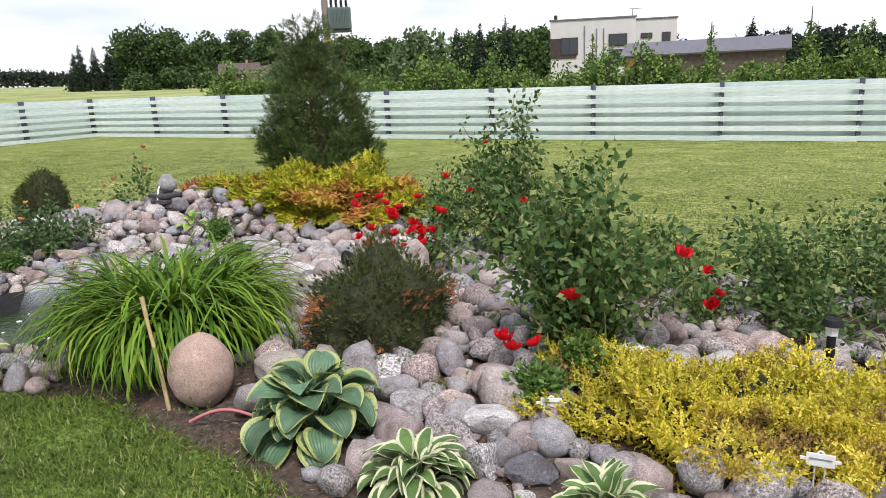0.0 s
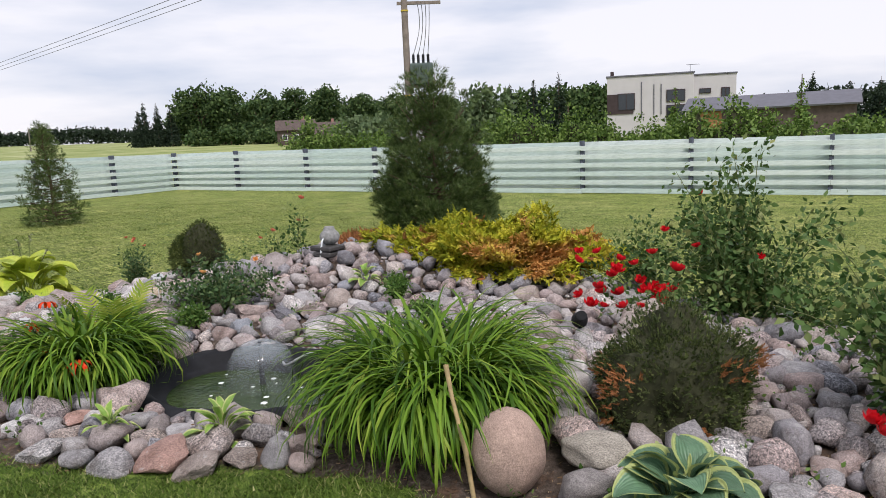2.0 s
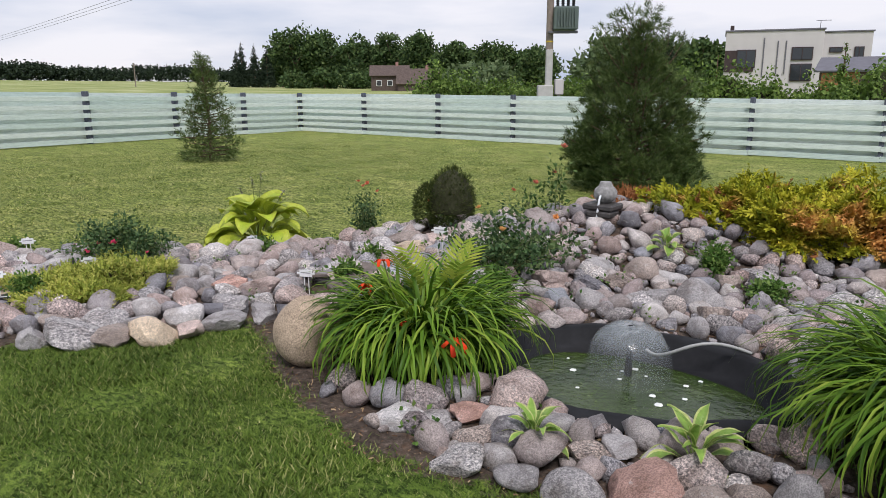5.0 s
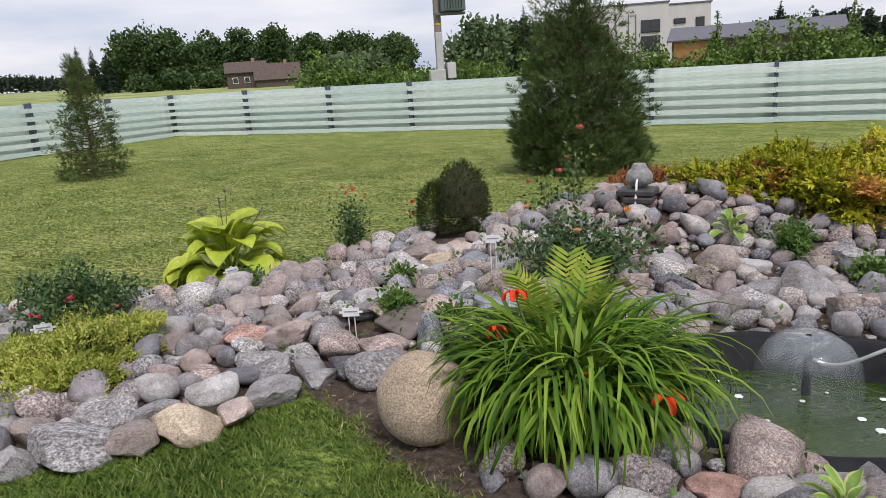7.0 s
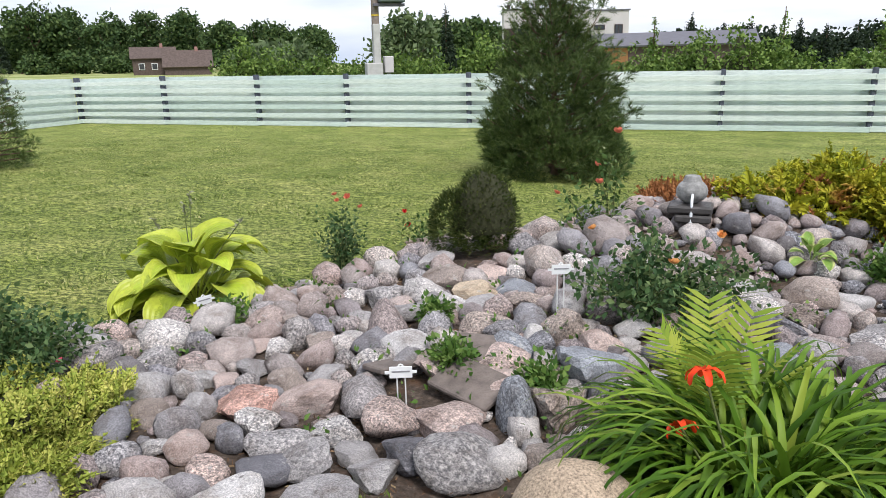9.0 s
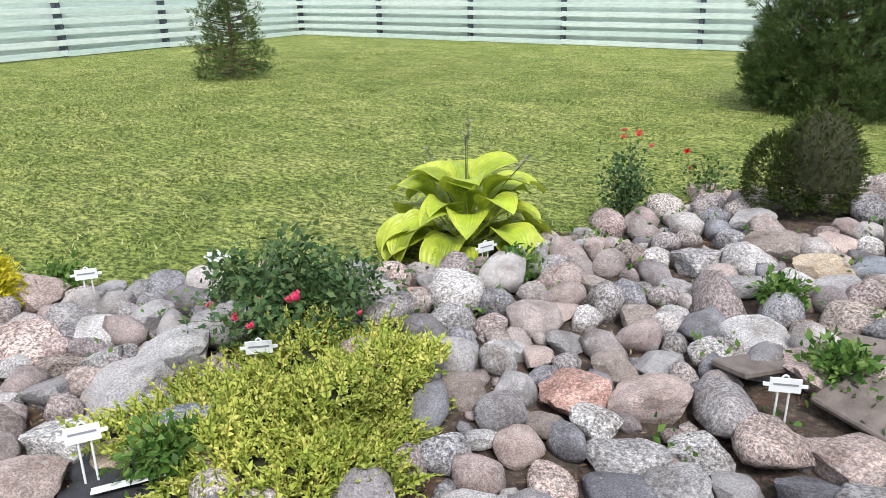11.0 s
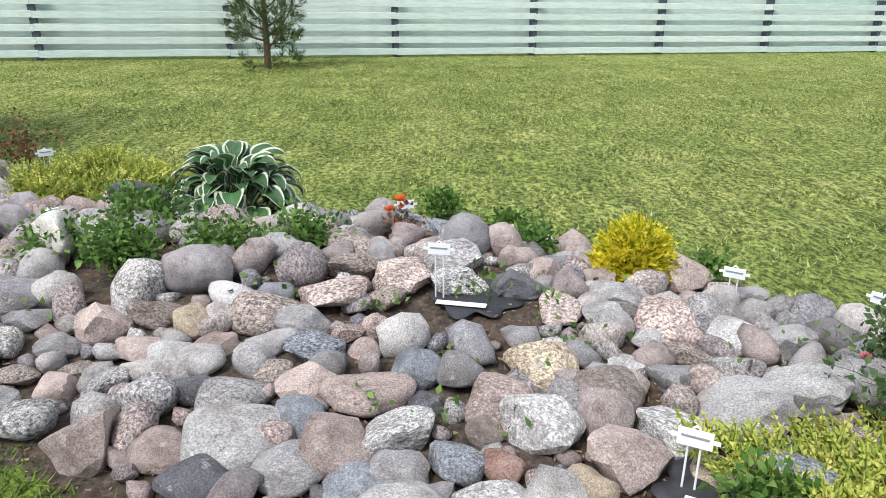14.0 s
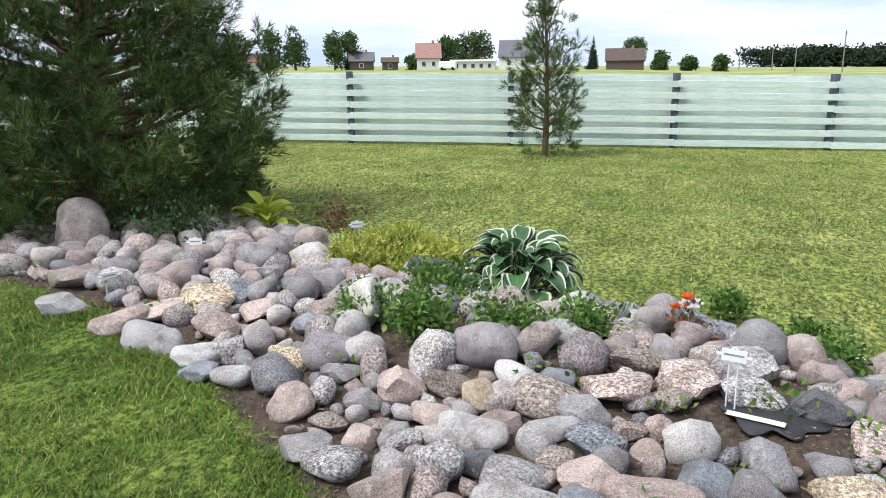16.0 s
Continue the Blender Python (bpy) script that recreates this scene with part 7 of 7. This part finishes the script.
van(-150.0, -46.0, 100)
for i, (tx, ty, th, tr) in enumerate([(-143.6, -83.0, 8.5, 3.0), (-146.0, -78.8, 9.0, 3.2), (-150.0, -71.5, 8.6, 3.4), (-152.0, -69.0, 8.0, 3.0), (-160.5, -50.0, 7.0, 2.6), (-163.0, -46.5, 8.0, 3.6), (-164.0, -43.0, 8.2, 3.6),
                                     (-170.0, -10.5, 6.8, 2.6), (-166.7, -5.0, 4.0, 2.0), (-166.7, 1.0, 2.8, 1.6), (-166.7, 7.0, 3.2, 1.3), (-158.5, -55.5, 3.2, 3.0), (-140.0, -90.0, 8.0, 3.6), (-137.0, -95.0, 8.6, 3.6)]):
    broadleaf("broadleaf_tree", tx, ty, th, tr, FAR_TREE, "dark green village tree on the rise", 320, 0.8, 400 + i, group="village trees")
far_spruce(-165.7, -18.6, 7.0, 1.3, "dark spruce in the village", 430, n=200)
far_wood("far_wood", -330, 25, -325, 95, 7.0, 1600, "dark wood beyond the village", 9)


# ---------------------------------------------------------------- power line
POLE_WOOD = plain("grey_pole_wood", (0.24, 0.20, 0.17), 0.85, vary=0.3, scale=6)
CONCRETE = plain("grey_concrete", (0.45, 0.45, 0.43), 0.85, vary=0.15, scale=5, bumpy=0.2)
BOX_GREEN = plain("grey_green_steel", (0.11, 0.145, 0.135), 0.5, vary=0.12, scale=4)
CABLE = plain("dark_cable", (0.10, 0.10, 0.10), 0.6)
YELLOW = plain("yellow_band", (0.55, 0.40, 0.05), 0.5)


def power_pole(x, y):
    z0 = -0.3
    root = thing("power_pole", pose(x, y, z0, 0, 0, 38), "wooden power pole with a grey-green transformer box", "power pole")
    t = np.linspace(0, 1, 4)
    part("pole", mesh_of("pole", *tube(np.stack([0 * t, 0 * t, 2.4 + 6.6 * t], 1), 0.12 - 0.02 * t, 12), smooth=True), POLE_WOOD, root)
    part("foot", box_bm((0.22, 0.26, 2.9), (0, 0.0, 1.45), 0.02), CONCRETE, root, "pale concrete foot")
    part("footing", box_bm((0.5, 0.42, 1.75), (-0.12, -0.06, 0.88), 0.02), CONCRETE, root)
    part("cabinet", box_bm((0.28, 0.3, 0.5), (0.34, -0.05, 1.7), 0.02), RENDER_W, root, "small pale meter cabinet")
    part("cabinet_post", box_bm((0.1, 0.1, 1.5), (0.34, -0.05, 0.75)), CONCRETE, root)
    box = part("transformer", box_bm((0.78, 0.55, 0.72), (0.48, -0.1, 3.86), 0.03), BOX_GREEN, root, "grey-green steel transformer box")
    for i in range(7):
        part("fin", box_bm((0.02, 0.08, 0.56), (0.22 + 0.088 * i, -0.415, 3.88)), BOX_GREEN, box)
    part("bracket", box_bm((0.95, 0.3, 0.07), (0.4, -0.1, 3.44)), ROOF_G, root)
    for i in range(4):
        bm = bmesh.new()
        for j in range(4):
            bmesh.ops.create_cone(bm, cap_ends=True, segments=10, radius1=0.06, radius2=0.035, depth=0.07, matrix=Matrix.Translation((0.22 + 0.17 * i, -0.1, 4.27 + 0.075 * j)))
        part("insulator", bm, LINER, root)
        s = np.linspace(0, 1, 10)
        part("lead", mesh_of("lead", *tube(np.stack([0.22 + 0.17 * i + (0.35 - 0.1 * i) * np.sin(s * 2.6) * 0.6 + 0.1 * s, -0.1 - 0.1 * s, 4.5 + 1.75 * s], 1), np.full(10, 0.012), 5)), CABLE, root)
    part("crossarm", box_bm((1.5, 0.1, 0.1), (0.5, 0, 6.25)), POLE_WOOD, root)
    part("top_crossarm", box_bm((1.9, 0.1, 0.1), (0, 0, 8.8)), POLE_WOOD, root)
    for z in (3.15, 6.0):
        bm = bmesh.new()
        bmesh.ops.create_cone(bm, cap_ends=False, segments=12, radius1=0.128, radius2=0.128, depth=0.05, matrix=Matrix.Translation((0, 0, z)))
        part("band", bm, YELLOW, root)


power_pole(-16.2, 20.3)


def cable(p, q, sag, label):
    t = np.linspace(0, 1, 30)[:, None]
    pts = np.array(p) * (1 - t) + np.array(q) * t
    pts[:, 2] -= sag * 4 * (t * (1 - t))[:, 0]
    tagged(part("power_cable", mesh_of("power_cable", *tube(pts, np.full(30, 0.014), 5)), CABLE), label, "cable", "power cables")


for off in (-0.8, 0.0, 0.8):
    cable((-16.2 + off * 0.79, 20.3 + off * 0.62, 8.6), (-235 + off, 58 + off, 9.5), 1.2, "thin overhead power cable crossing the meadow")


def line_pole(x, y, h):
    z = float(lawn_height(np.array(x), np.array(y)))
    root = thing("utility_pole", pose(x, y, z), "thin distant utility pole in the meadow", "utility pole", "poles in the meadow")
    t = np.linspace(0, 1, 3)
    part("pole", mesh_of("pole", *tube(np.stack([0 * t, 0 * t, h * t - 0.2], 1), 0.13 - 0.04 * t, 7)), POLE_WOOD, root)
    part("crossarm", box_bm((1.5, 0.12, 0.12), (0, 0, h - 0.7)), POLE_WOOD, root)


for px, py, ph in ((-164, 28.7, 8.0), (-235, 58, 9.5), (-180, 22.5, 5.5), (-200, 20, 5.5), (-190, 62, 5.5), (-205, 13, 6.0), (-150, 75, 5.0)):
    line_pole(px, py, ph)

# ---------------------------------------------------------------- grass
GRASS = leafy("grass_blade", [(0, (0.085, 0.135, 0.028)), (0.35, (0.145, 0.2, 0.045)), (0.7, (0.24, 0.30, 0.085)), (0.9, (0.38, 0.41, 0.16)), (1, (0.56, 0.53, 0.27))], 0.7, 0.3)
FRONT_GRASS = leafy("front_grass_blade", [(0, (0.05, 0.095, 0.014)), (0.5, (0.105, 0.175, 0.025)), (0.85, (0.17, 0.25, 0.045)), (1, (0.36, 0.36, 0.15))], 0.6, 0.3)


def tiny_fan(n, seed, fat):
    """Low blades of one face each, for the lawn farther off."""
    r = random.Random(seed)
    v, f = [], []
    for i in range(n):
        a, bx, by, l = r.uniform(0, 6.28), r.gauss(0, 1.3), r.gauss(0, 1.3), r.uniform(0.6, 1.2)
        dx, dy = math.cos(a), math.sin(a)
        k = len(v)
        v += [(bx + dy * fat, by - dx * fat, -0.05), (bx - dy * fat, by + dx * fat, -0.05), (bx + dx * l * 0.9, by + dy * l * 0.9, l * 0.7)]
        f.append((k, k + 1, k + 2))
    return np.array(v), np.array(f)


THICK_FANS = [tiny_fan(12, 60 + i, 0.095) for i in range(5)]
TINY_FANS = [tiny_fan(5, 30 + i, 0.2) for i in range(4)]


def turf(name, x0, x1, y0, y1, n, size, fans, label, edge=-0.01, mat=None):
    x, y = rng.uniform(x0, x1, n), rng.uniform(y0, y1, n)
    ok = bed_depth(x, y) < edge + rng.normal(0, 0.03, n)
    rim = np.minimum(np.minimum(x - x0, x1 - x), np.minimum(y - y0, y1 - y))
    ok &= rng.uniform(0, 1, n) < np.clip(rim / (4.0 if mat is None else 0.5), 0.03, 1)
    if mat is not None:
        ok &= front_side(x, y)
    x, y = x[ok], y[ok]
    z = land(x, y)
    a = rng.uniform(0, 6.28, len(x))
    c, s, o = np.cos(a), np.sin(a), np.zeros(len(x))
    turns = np.stack([np.stack([c, -s, o], -1), np.stack([s, c, o], -1), np.stack([o, o, o + 1], -1)], 1)
    pieces = []
    which = rng.integers(0, len(fans), len(x))
    tall = np.array([0.75 + 0.8 * max(0, noise.noise(Vector((px * 1.7, py * 1.7, 0)))) for px, py in zip(x, y)])
    for i, t in enumerate(fans):
        k = which == i
        pieces.append(spread(t, np.stack([x, y, z], 1)[k], turns[k], (size * tall * rng.uniform(0.7, 1.25, len(x)))[k]))
    v, f = merge(pieces)
    tagged(part(name, mesh_of(name, v, f), mat or GRASS), label, "grass", kind="stuff")


turf("grass", -7.6, 1.2, -0.3, 2.4, 28000, 0.04, THICK_FANS, "short mown grass along the front of the bed", mat=FRONT_GRASS)
turf("grass", -11.5, -7.2, -6.0, 1.2, 28000, 0.04, THICK_FANS, "short green grass beside the rock bank", mat=FRONT_GRASS)
turf("grass", -21.0, 6.0, -1.5, 14.5, 66000, 0.031, TINY_FANS, "mown grass of the back lawn")
turf("grass", -22.0, -8.5, -11.0, 4.0, 40000, 0.031, TINY_FANS, "mown grass of the western lawn")
